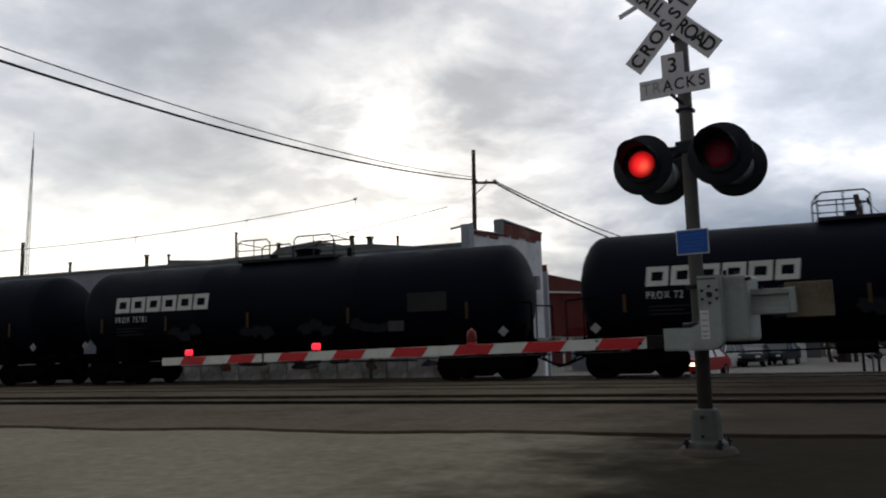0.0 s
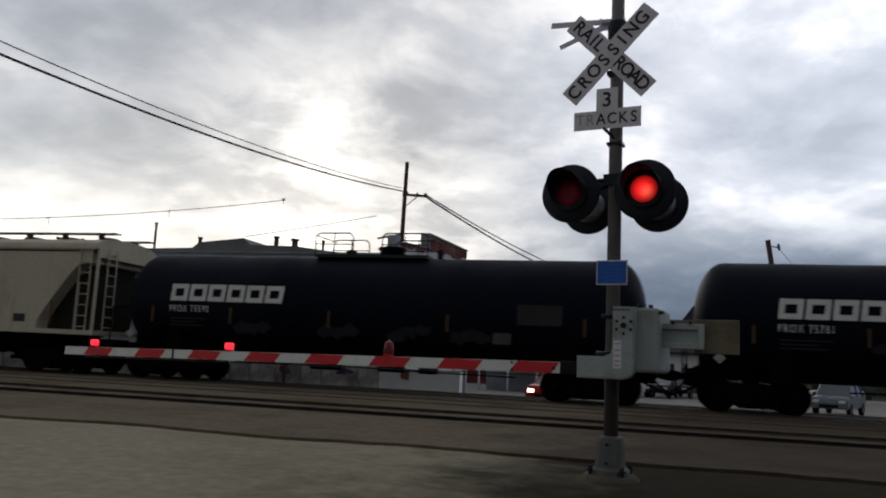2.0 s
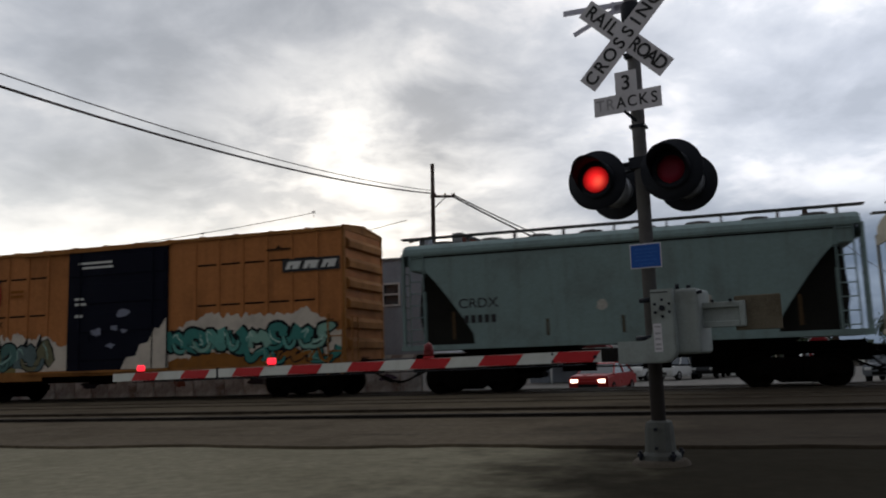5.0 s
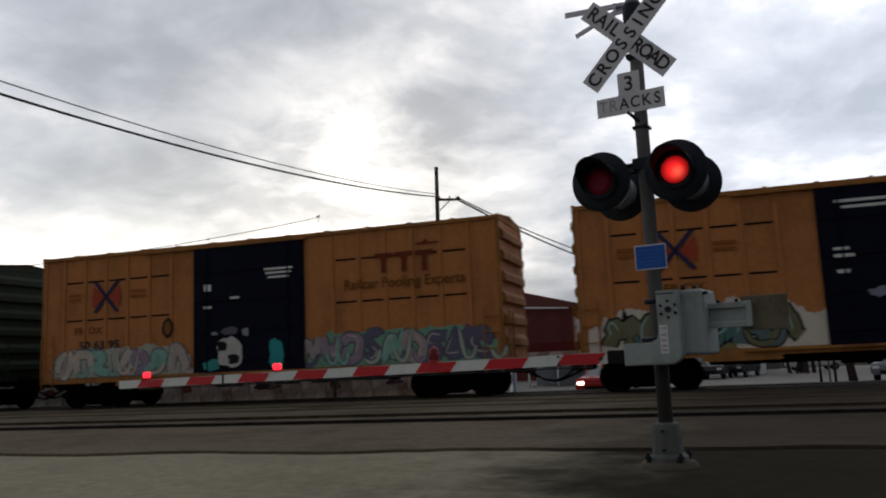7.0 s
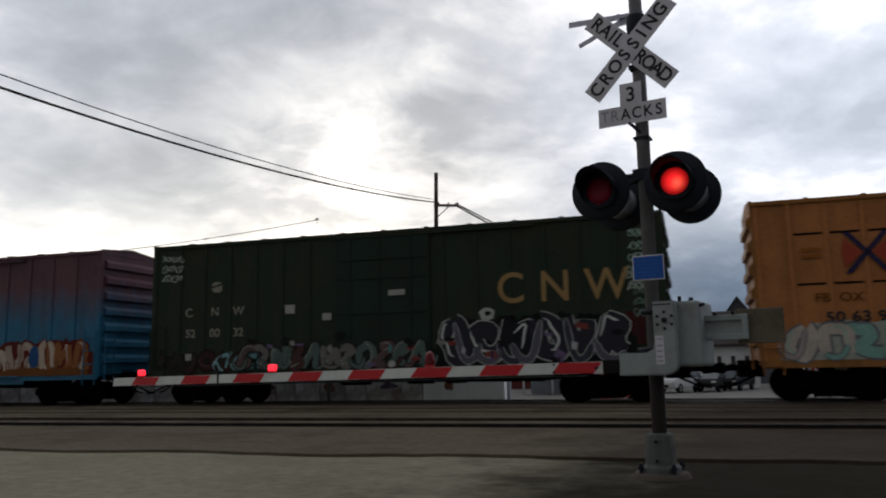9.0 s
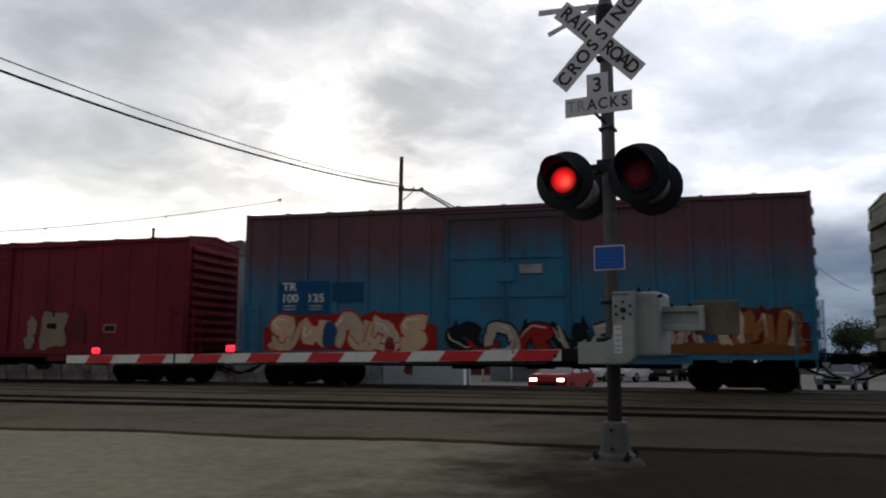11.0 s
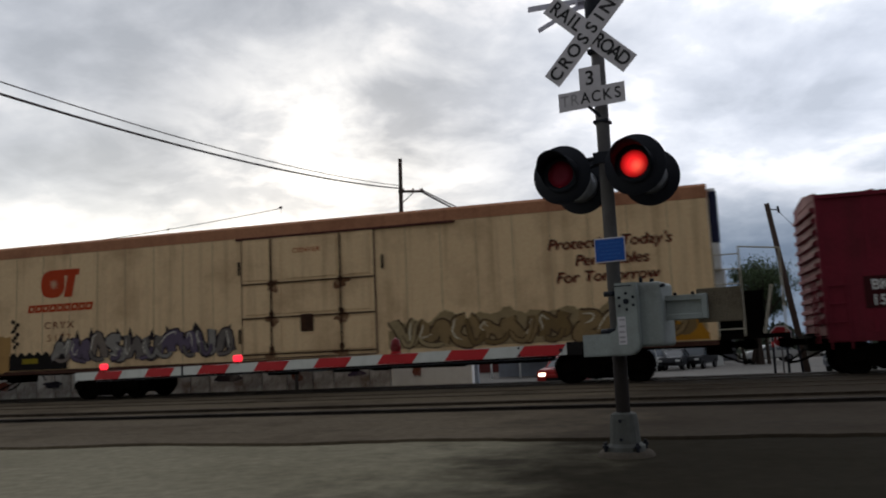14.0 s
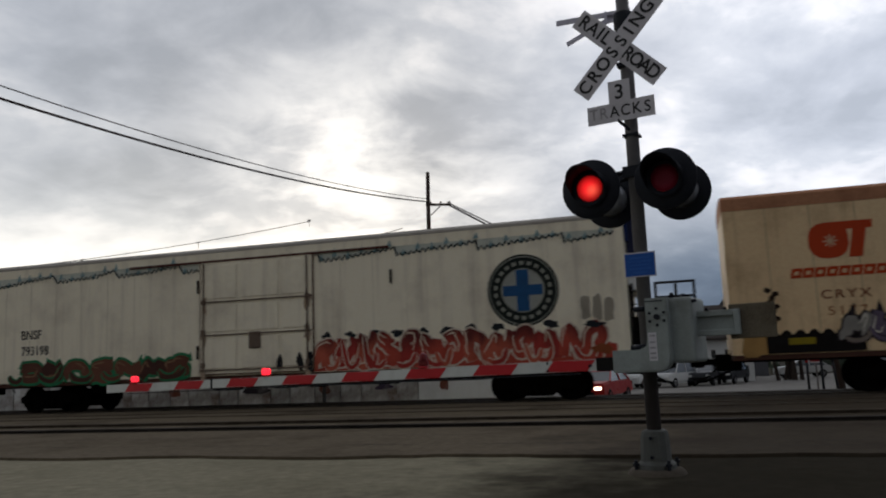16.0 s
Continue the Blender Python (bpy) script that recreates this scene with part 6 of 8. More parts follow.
    for x, w in ((-half + 1.3, 0.45), (-half + 3.75, 0.55)):
        for dz in (0.0, -0.16):
            flat_shape("faded_print", [(x - w / 2, 3.62 + dz), (x + w / 2, 3.62 + dz), (x + w / 2, 3.71 + dz), (x - w / 2, 3.71 + dz)], -1.506, spray("8a5420", "faded_print"), car)
    dark = spray("3a2410", "brown_stencil")
    mint, teal, lilac, pale, black = spray("7fa79a"), spray("3f7f78"), spray("8c7c8c"), spray("b9ada0"), spray("14161a")
    if variant == 1:
        x0 = half - 2.0
        bm = bmesh.new()
        box(bm, half - 1.98, half - 0.1, -1.512, -1.506, 3.68, 4.07)
        sign = part("name_plate", bm, M_INK, car, "black plate with a white brand mark")
        for k in range(3):
            a = half - 1.88 + 0.58 * k
            flat_shape("brand_block", [(a, 3.76), (a + 0.44, 3.76), (a + 0.54, 3.99), (a + 0.10, 3.99)], -1.513, M_WORDS, sign)
            flat_shape("brand_gap", [(a + 0.14, 3.74), (a + 0.2, 3.74), (a + 0.26, 3.88), (a + 0.2, 3.88)], -1.517, M_INK, sign)
        flat_shape("roof_mark", [(half - 2.5, 4.36), (half - 1.7, 4.36), (half - 1.7, 4.42), (half - 2.0, 4.42), (half - 2.1, 4.52), (half - 2.2, 4.42), (half - 2.5, 4.42)], -1.506, dark, car)
        words("FB OX", 0.22, spray("6a4420", "brown_stencil"), car, pose(-half + 2.7, -1.506, 2.58), "car_mark", "brown stencilled car mark", 1.2, 0, 0.004)
        white = spray("c9bfb2")
        # torn whitewash, teal blocks on the far half, smaller ones on the near half
        bm = bmesh.new()
        prism(bm, ragged(1.75, half - 0.05, 1.0, 2.75, 3.0, 1.6, 0.5), -1.507, -1.504)
        part("graffiti_ground", bm, white, car, "torn whitewashed ground with drips")
        bm = bmesh.new()
        prism(bm, ragged(-half + 0.2, -1.75, 1.0, 2.42, 8.0, 1.9, 0.6), -1.507, -1.504)
        part("graffiti_ground", bm, white, car, "torn whitewashed ground")
        bm = bmesh.new()
        prism(bm, [(0.2, 0.99), (1.86, 0.99), (1.86, 2.55), (1.6, 2.2), (1.45, 2.25), (1.2, 1.8), (0.9, 1.75), (0.75, 1.4), (0.4, 1.35)], -1.592, -1.589)
        part("graffiti_ground", bm, white, car, "whitewash run over the door")
        flat_shape("graffiti_ochre", ragged(1.9, half - 0.1, 0.98, 1.55, 12, 2.5, 0.35), -1.5085, spray("8a5a28"), car)
        piece(car, 1.85, half - 0.35, 1.42, 2.15, -1.509, [teal, mint, spray("5f9a90")], black, 8, 31, None, False, spray("b4d0c6"), bold=0.37, rim=0.17)
        piece(car, half - 3.2, half - 0.2, 1.0, 1.5, -1.509, [teal, spray("8a5a28")], black, 4, 36, None, False, mint)
        piece(car, -half + 0.7, -2.4, 1.05, 2.0, -1.509, [spray("4e6f6a"), spray("5b6b6c"), spray("6d6a52")], black, 6, 33, None, True, spray("8fb0a6"), bold=0.38, rim=0.11)
        for x, z, s in ((0.25, 2.75, 0.5), (-0.1, 2.3, 0.3), (-0.2, 1.75, 0.3), (-0.75, 2.18, 0.4), (0.3, 2.2, 0.25)):
            flat_shape("paint_splash", outline(x, z, s, s * 0.5, x * 3 + z, 0.8, 16, 2), -1.589, spray("7c8090"), car)
        for x in (-4.5, -5.6, -6.4):
            flat_shape("paint_drip", ragged(x, x + 0.5, 1.0, 1.7, x, 6, 0.5), -1.5115, spray("7b7048"), car)
    else:
        words("Railcar Pooling Experts", 0.30, spray("6e4515", "brown_lettering"), car, pose(4.98, -1.5075, 3.30), "slogan", "brown slogan lettering", 0.96, 0, 0.006)
        red = spray("6b3018", "dull_red_mark")
        for k in range(3):
            a = 4.12 + 0.62 * k
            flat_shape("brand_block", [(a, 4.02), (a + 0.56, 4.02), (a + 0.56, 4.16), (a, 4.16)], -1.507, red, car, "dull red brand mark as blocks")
            flat_shape("brand_block", [(a + 0.2, 3.58), (a + 0.36, 3.58), (a + 0.36, 4.02), (a + 0.2, 4.02)], -1.507, red, car)
        flat_shape("roof_mark", [(half - 2.4, 4.32), (half - 1.7, 4.32), (half - 1.7, 4.37), (half - 2.0, 4.37), (half - 2.1, 4.48), (half - 2.2, 4.37), (half - 2.4, 4.37)], -1.506, red, car)
        words("FB  OX", 0.22, spray("6b3f16", "brown_stencil"), car, pose(-half + 1.85, -1.506, 2.48), "car_mark", "brown stencilled car mark", 1.15, 0, 0.004)
        words("50 63 95", 0.26, M_INK, car, pose(-half + 2.3, -1.513, 2.0), "car_number", "black stencilled car number", 1.25, 0, 0.008)
        flat_shape("sprayed_emblem", outline(-2.9, 2.42, 0.42, 0.62, 4, 0.2, 20, 2), -1.5075, spray("2e2115"), car)
        flat_shape("sprayed_emblem_middle", outline(-2.9, 2.42, 0.24, 0.42, 4, 0.2, 20, 2), -1.5112, spray("7d5430"), car)
        piece(car, -half + 0.6, -2.2, 1.02, 1.85, -1.508, [pale, mint, lilac, spray("a79a94")], spray("6b6a70"), 7, 41, spray("9fa294"), False, spray("8fb6a4"))
        piece(car, 1.75, half - 0.3, 1.02, 1.92, -1.508, [lilac, mint, spray("a3aa9c"), spray("9a8d8c"), spray("5d5a72")], spray("55585c"), 9, 43, spray("6f9a82"), False, pale)
        for x, z, w, h, c in ((-0.65, 1.55, 0.9, 0.95, "b5b3ae"), (0.95, 1.45, 0.45, 0.9, "2f8f92"), (-1.25, 1.2, 0.6, 0.3, "3b8f8c"), (-0.9, 1.75, 0.35, 0.3, "17181c"), (-0.5, 1.35, 0.4, 0.3, "17181c"), (-1.15, 2.1, 0.25, 0.22, "8a8a92"), (-0.1, 2.15, 0.25, 0.22, "8a8a92"), (-0.65, 2.2, 0.55, 0.25, "5a5a66")):
            flat_shape("stencil_patch", outline(x, z, w, h, x + z, 0.5, 18, 2.4), -1.590 - 0.002 * (c == "17181c"), spray(c), car)
    running_gear(car, half, 1.65, 0.5, deep=True)
    return car


def green_car(u0, u1):
    car, half, mid = new_car("boxcar", u0, u1, "dark green boxcar with tan letters and grey graffiti", "boxcar")
    ez = 4.93
    box_body(car, half, ez, M_CNW, M_CNW, 0.90, 0.14, 6, 1.47, M_CNW)
    xs = [-half + 0.08, -half + 0.96] + [-half + 0.96 + 0.89 * k for k in range(1, 6)]
    posts(car, xs, 1.0, ez - 0.06, M_CNW, 0.12)
    xr = [half - 0.08] + [1.8 + 0.95 * k for k in range(0, 6)]
    posts(car, xr, 1.0, ez - 0.06, M_CNW, 0.12)
    bm = bmesh.new()
    box(bm, -1.45, 1.42, -1.55, -1.47, 0.98, ez - 0.16)
    door = part("door", bm, M_CNWDOOR, car, "dark green sliding door")
    for z in (1.7, 2.55, 3.55, 4.1):
        part("door_brace", box(bmesh.new(), -1.35, 1.32, -1.58, -1.55, z, z + 0.06), M_CNWDOOR, door)
    for x in (-1.0, -0.1, 0.85):
        part("door_post", box(bmesh.new(), x - 0.03, x + 0.03, -1.575, -1.55, 1.0, 4.7), M_CNWDOOR, door)
    part("door_track", box(bmesh.new(), -1.6, 4.4, -1.58, -1.46, ez - 0.18, ez - 0.12), M_CNW, car)
    part("door_track", box(bmesh.new(), -1.6, 4.4, -1.58, -1.46, 0.92, 0.98), M_CNW, car)
    tan = spray("9a7d52", "tan_letter", 0.35)
    for ch, x in (("C", 3.72), ("N", 4.93), ("W", 6.3)):
        words(ch, 0.85, tan, car, pose(x, -1.508, 3.05), "big_letter", "large tan letter", 0.95, 0, 0.012)
    dim = spray("8f8a7c", "dull_stencil")
    for ch, x in (("C", -6.42), ("N", -5.5), ("W", -4.68)):
        words(ch, 0.27, dim, car, pose(x, -1.508, 2.79), "car_mark", "pale stencilled letter", 1.0, 0, 0.006)
    for ch, x in (("52", -6.35), ("00", -5.5), ("32", -4.68)):
        words(ch, 0.26, dim, car, pose(x, -1.508, 2.15), "car_number", "pale stencilled number", 1.0, 0, 0.006)
    for x, z, w, h in ((-2.95, 2.78, 0.32, 0.26), (-1.75, 2.52, 0.28, 0.2), (0.45, 3.12, 0.5, 0.16), (-2.95, 1.75, 0.3, 0.2), (-6.4, 1.45, 0.22, 0.2), (-5.6, 1.45, 0.25, 0.16), (-4.7, 1.4, 0.16, 0.24)):
        flat_shape("stencil", [(x - w / 2, z - h / 2), (x + w / 2, z - h / 2), (x + w / 2, z + h / 2), (x - w / 2, z + h / 2)], -1.587 if abs(x) < 1.3 else -1.507, spray("a3a29a", "stencil"), car, "small pale stencil panel")
    flat_shape("roundel_mark", outline(-5.45, 3.55, 0.4, 0.34, 2, 0.2, 18, 2), -1.507, spray("8b8878"), car)
    flat_shape("roundel_slash", [(-5.7, 3.5), (-5.2, 3.62), (-5.2, 3.68), (-5.7, 3.56)], -1.511, M_CNW, car)
    # looping tags at both ends
    rng = random.Random(5)
    for cx, cz, w, h, m in ((-7.05, 4.2, 0.75, 0.9, spray("9aa59a")), (7.15, 3.9, 0.5, 1.3, spray("8fa89a")), (7.05, 3.15, 0.45, 0.5, spray("9aa59a")), (7.25, 2.6, 0.55, 0.9, spray("64786e"))):
        rows = max(2, int(h / 0.3))
        for k in range(rows):
            line = []
            for q in range(26):
                line.append((cx - w / 2 + w * q / 25 + 0.07 * math.sin(q * 1.9 + k), cz + h * (0.5 - (k + 0.5) / rows) + 0.11 * math.sin(q * 1.3 + 2 * k + cx) + 0.05 * rng.uniform(-1, 1)))
            part("scribbled_tag", ribbon(bmesh.new(), eased(line, 1), 0.032, -1.512), m, car, "looping pale spray tag")
    # crowded mixed graffiti low on the side
    black = spray("111214")
    piece(car, 1.75, 6.8, 1.08, 2.3, -1.512, [spray("3c3c46"), spray("1e1e24"), spray("5a5862"), spray("2f2e36")], spray("b9bab4"), 6, 51, None, False, spray("d0d1cc"), bold=0.44, rim=0.055)
    flat_shape("graffiti_shadow", ragged(1.6, 7.0, 1.0, 2.55, 5.0, 1.5, 0.5), -1.5085, black, car, "black spray ground behind the letters")
    flat_shape("sprayed_ring", outline(3.05, 2.42, 0.42, 0.36, 3, 0.2, 18, 2), -1.5135, spray("aeb4a8"), car)
    flat_shape("sprayed_ring_centre", outline(3.07, 2.43, 0.18, 0.13, 3, 0.2, 12, 2), -1.517, black, car)
    piece(car, -5.5, -3.3, 1.0, 1.55, -1.508, [spray("6f98a0"), spray("7ea5a8")], spray("27383c"), 3, 57, None, False, spray("9cbcc0"), bold=0.3, rim=0.06)
    piece(car, -4.6, 1.4, 1.02, 1.75, -1.592, [spray("5c4a48"), spray("53645f"), spray("4a3330"), spray("6d6a66")], spray("241d1c"), 11, 53, None, False, spray("8b8f88"))
    piece(car, -half + 0.3, -4.7, 1.0, 1.6, -1.508, [spray("3a2320"), spray("2c2a26")], spray("1c1715"), 4, 55, None, False, spray("50463c"))
    for k in range(26):
        x = rng.uniform(-4.6, 6.8)
        z = rng.uniform(1.05, 2.0)
        flat_shape("paint_fleck", outline(x, z, rng.uniform(0.08, 0.4), rng.uniform(0.06, 0.3), k, 0.8, 10, 2), -1.612 if -4.7 < x < 1.5 else -1.527, spray(rng.choice(("a9aaa6", "7a3a34", "4f8a86", "1a1a1c", "86857f", "6b5a7a"))), car)
    flat_shape("red_patch", [(6.75, 1.5), (7.55, 1.5), (7.55, 2.35), (6.75, 2.35)], -1.507, spray("3f1a1a"), car)
    running_gear(car, half, 1.6, 0.5, deep=True)
    return car


def blue_car(u0, u1):
    car, half, mid = new_car("boxcar", u0, u1, "blue boxcar fading to rust above, with red and white graffiti", "boxcar")
    ez = 4.97
    box_body(car, half, ez, M_TR, M_TR, 0.90, 0.14, 7)
    xs = [-half + 0.08 + 0.92 * k for k in range(7)]
    posts(car, xs + [2.0 + 0.94 * k for k in range(7)], 1.0, ez - 0.06, M_TR, 0.13)
    bm = bmesh.new()
    box(bm, -1.65, 1.75, -1.56, -1.47, 0.98, ez - 0.22)
    door = part("door", bm, M_TRDOOR, car, "blue plug door with locking bars")
    bm = bmesh.new()
    for z in (1.5, 2.45, 3.5, 4.6):
        box(bm, -1.6, 1.7, -1.60, -1.56, z, z + 0.05)
    for x in (0.0, 0.12, 1.62, -1.55):
        tube(bm, (x, -1.59, 1.1), (x, -1.59, 4.6), 0.025, 6)
    rounded(bm, -0.15, 0.3, -1.62, -1.58, 2.85, 3.35, 0.02, 1)
    part("door_bar", bm, M_TRDOOR, door)
    flat_shape("door_label", [(0.45, 3.08), (1.05, 3.08), (1.05, 3.32), (0.45, 3.32)], -1.603, M_WORDSDIM, car, "pale label on the door")
    part("door_track", box(bmesh.new(), -1.8, 4.6, -1.58, -1.46, 0.92, 0.98), M_TR, car)
    part("door_track", box(bmesh.new(), -1.8, 4.6, -1.58, -1.46, ez - 0.2, ez - 0.14), M_TR, car)
    bm = bmesh.new()
    box(bm, -6.64, -5.05, -1.511, -1.505, 2.05, 3.0)
    panel = part("number_panel", bm, spray("0f4a72", "fresh_blue"), car, "fresh blue panel with white number")
    words("TR", 0.24, M_WORDS, panel, pose(-6.27, -1.513, 2.83), "car_mark", "", 1.1, 0, 0.006)
    words("100", 0.24, M_WORDS, panel, pose(-6.25, -1.513, 2.50), "car_number", "", 1.1, 0, 0.006)
    words("135", 0.24, M_WORDS, panel, pose(-5.45, -1.513, 2.50), "car_number", "", 1.1, 0, 0.006)
    for x in (-6.25, -5.45):
        for z in (2.26, 2.17):
            flat_shape("small_print", [(x - 0.2, z), (x + 0.2, z), (x + 0.2, z + 0.05), (x - 0.2, z + 0.05)], -1.513, M_WORDSDIM, panel)
    bm = bmesh.new()
    box(bm, -4.95, -4.0, -1.511, -1.505, 2.4, 2.95)
    part("number_panel", bm, spray("10466a", "fresh_blue"), car)
    red, white, tanc = spray("8e1f1c"), spray("b9a894"), spray("8d5a33")
    piece(car, -6.9, -2.0, 1.05, 2.0, -1.508, [white, spray("c0a585"), spray("b4a08a")], spray("a5241c"), 5, 61, red, False, spray("d8cbb8"), bold=0.42, rim=0.12)
    piece(car, 3.4, half - 0.3, 1.0, 2.05, -1.508, [white, tanc, spray("a39282")], spray("5d1512"), 6, 63, spray("5a2018"), False, spray("c4b8aa"))
    piece(car, -1.5, 3.2, 1.0, 1.75, -1.606, [spray("14161c"), red, spray("a89c90")], spray("0e0f12"), 5, 65, None, True, spray("c8c0b4"))
    flat_shape("graffiti_ochre", ragged(3.6, half - 0.3, 0.97, 1.35, 3, 2.2, 0.25), -1.5245, spray("6f4420"), car)
    flat_shape("graffiti_blue", outline(5.2, 1.6, 0.4, 0.7, 4, 0.3, 16, 3), -1.527, spray("254a78"), car)
    flat_shape("graffiti_blue", outline(-5.0, 1.5, 0.4, 0.7, 5, 0.3, 16, 3), -1.527, spray("1d4668"), car)
    running_gear(car, half, 1.65, 0.3, deep=True)
    return car


def red_car(u0, u1):
    car, half, mid = new_car("boxcar", u0, u1, "dark oxide-red boxcar with white number and grey graffiti", "boxcar")
    ez = 4.42
    box_body(car, half, ez, M_OXIDE, M_OXIDE, 0.88, 0.16, 11)
    posts(car, [-half + 0.07 + 1.02 * k for k in range(6)] + [1.75 + 0.99 * k for k in range(7)], 0.98, ez - 0.05, M_OXIDE, 0.09, -1.49, 0.022)
    bm = bmesh.new()
    box(bm, -1.72, 1.43, -1.54, -1.47, 0.96, ez - 0.14)
    door = part("door", bm, M_OXIDE, car, "horizontally ribbed red sliding door")
    for k in range(16):
        z = 1.12 + 0.2 * k
        part("door_rib", prism(bmesh.new(), [(-1.62, z), (1.33, z), (1.33, z + 0.10), (-1.62, z + 0.10)], -1.565, -1.542), M_OXIDE, door)
    part("door_track", box(bmesh.new(), -1.9, 4.3, -1.57, -1.46, ez - 0.17, ez - 0.11), M_OXIDE, car)
    part("door_track", box(bmesh.new(), -1.9, 4.3, -1.57, -1.46, 0.90, 0.96), M_OXIDE, car)
    for t, x, z in (("BK", -6.53, 2.13), ("TY", -5.43, 2.15), ("152", -6.5, 1.76), ("627", -5.43, 1.79)):
        words(t, 0.25, M_WORDS, car, pose(x, -1.497, z), "car_number", "white stencilled mark and number", 1.0, 0, 0.008)
    flat_shape("patch_panel", [(-6.9, 1.58), (-6.1, 1.58), (-6.1, 2.35), (-6.9, 2.35)], -1.491, spray("3a1115", "dark_patch"), car)
    flat_shape("patch_panel", [(-5.8, 1.62), (-5.05, 1.62), (-5.05, 2.35), (-5.8, 2.35)], -1.491, spray("3a1115", "dark_patch"), car)
    grey = [spray("6d675f"), spray("77716a"), spray("5f5952")]
    piece(car, -4.9, -1.95, 1.05, 1.95, -1.497, grey, spray("1d1413"), 6, 71, None, False, spray("8e877c"))
    piece(car, -6.3, -4.8, 1.0, 1.45, -1.497, grey, spray("2a1614"), 3, 73, None, True, spray("8e877c"))
    # lone tan figure-like blocks on the right half
    tan = spray("857a66")
    flat_shape("tan_paint", outline(3.14, 1.62, 0.98, 1.22, 4.7, 0.35, 30, 5), -1.499, tan, car, "weathered tan painted block")
    flat_shape("tan_paint", outline(2.33, 1.75, 0.32, 0.62, 2.2, 0.5, 20, 3), -1.499, tan, car, "weathered tan painted strip")
    flat_shape("tan_paint", outline(2.27, 1.28, 0.34, 0.42, 5.1, 0.5, 20, 3), -1.499, tan, car, "weathered tan painted patch")
    flat_shape("dark_paint", outline(3.05, 1.76, 0.40, 0.17, 2, 0.4, 16, 4), -1.503, spray("1a1110"), car)
    flat_shape("dark_paint", outline(3.12, 2.16, 0.08, 0.22, 3, 0.4, 12, 3), -1.503, spray("3a1a1a"), car)
    flat_shape("stencil_frame", [(4.95, 1.55), (5.4, 1.55), (5.4, 1.8), (4.95, 1.8)], -1.499, spray("8d7f78"), car)
    flat_shape("stencil_centre", [(5.0, 1.59), (5.35, 1.59), (5.35, 1.76), (5.0, 1.76)], -1.503, spray("3a1715"), car)
    flat_shape("faint_paint", outline(4.1, 1.75, 0.55, 0.75, 6, 0.9, 26, 2), -1.4985, spray("58282a"), car)
    running_gear(car, half, 1.6, 0.3, deep=True)
    return car


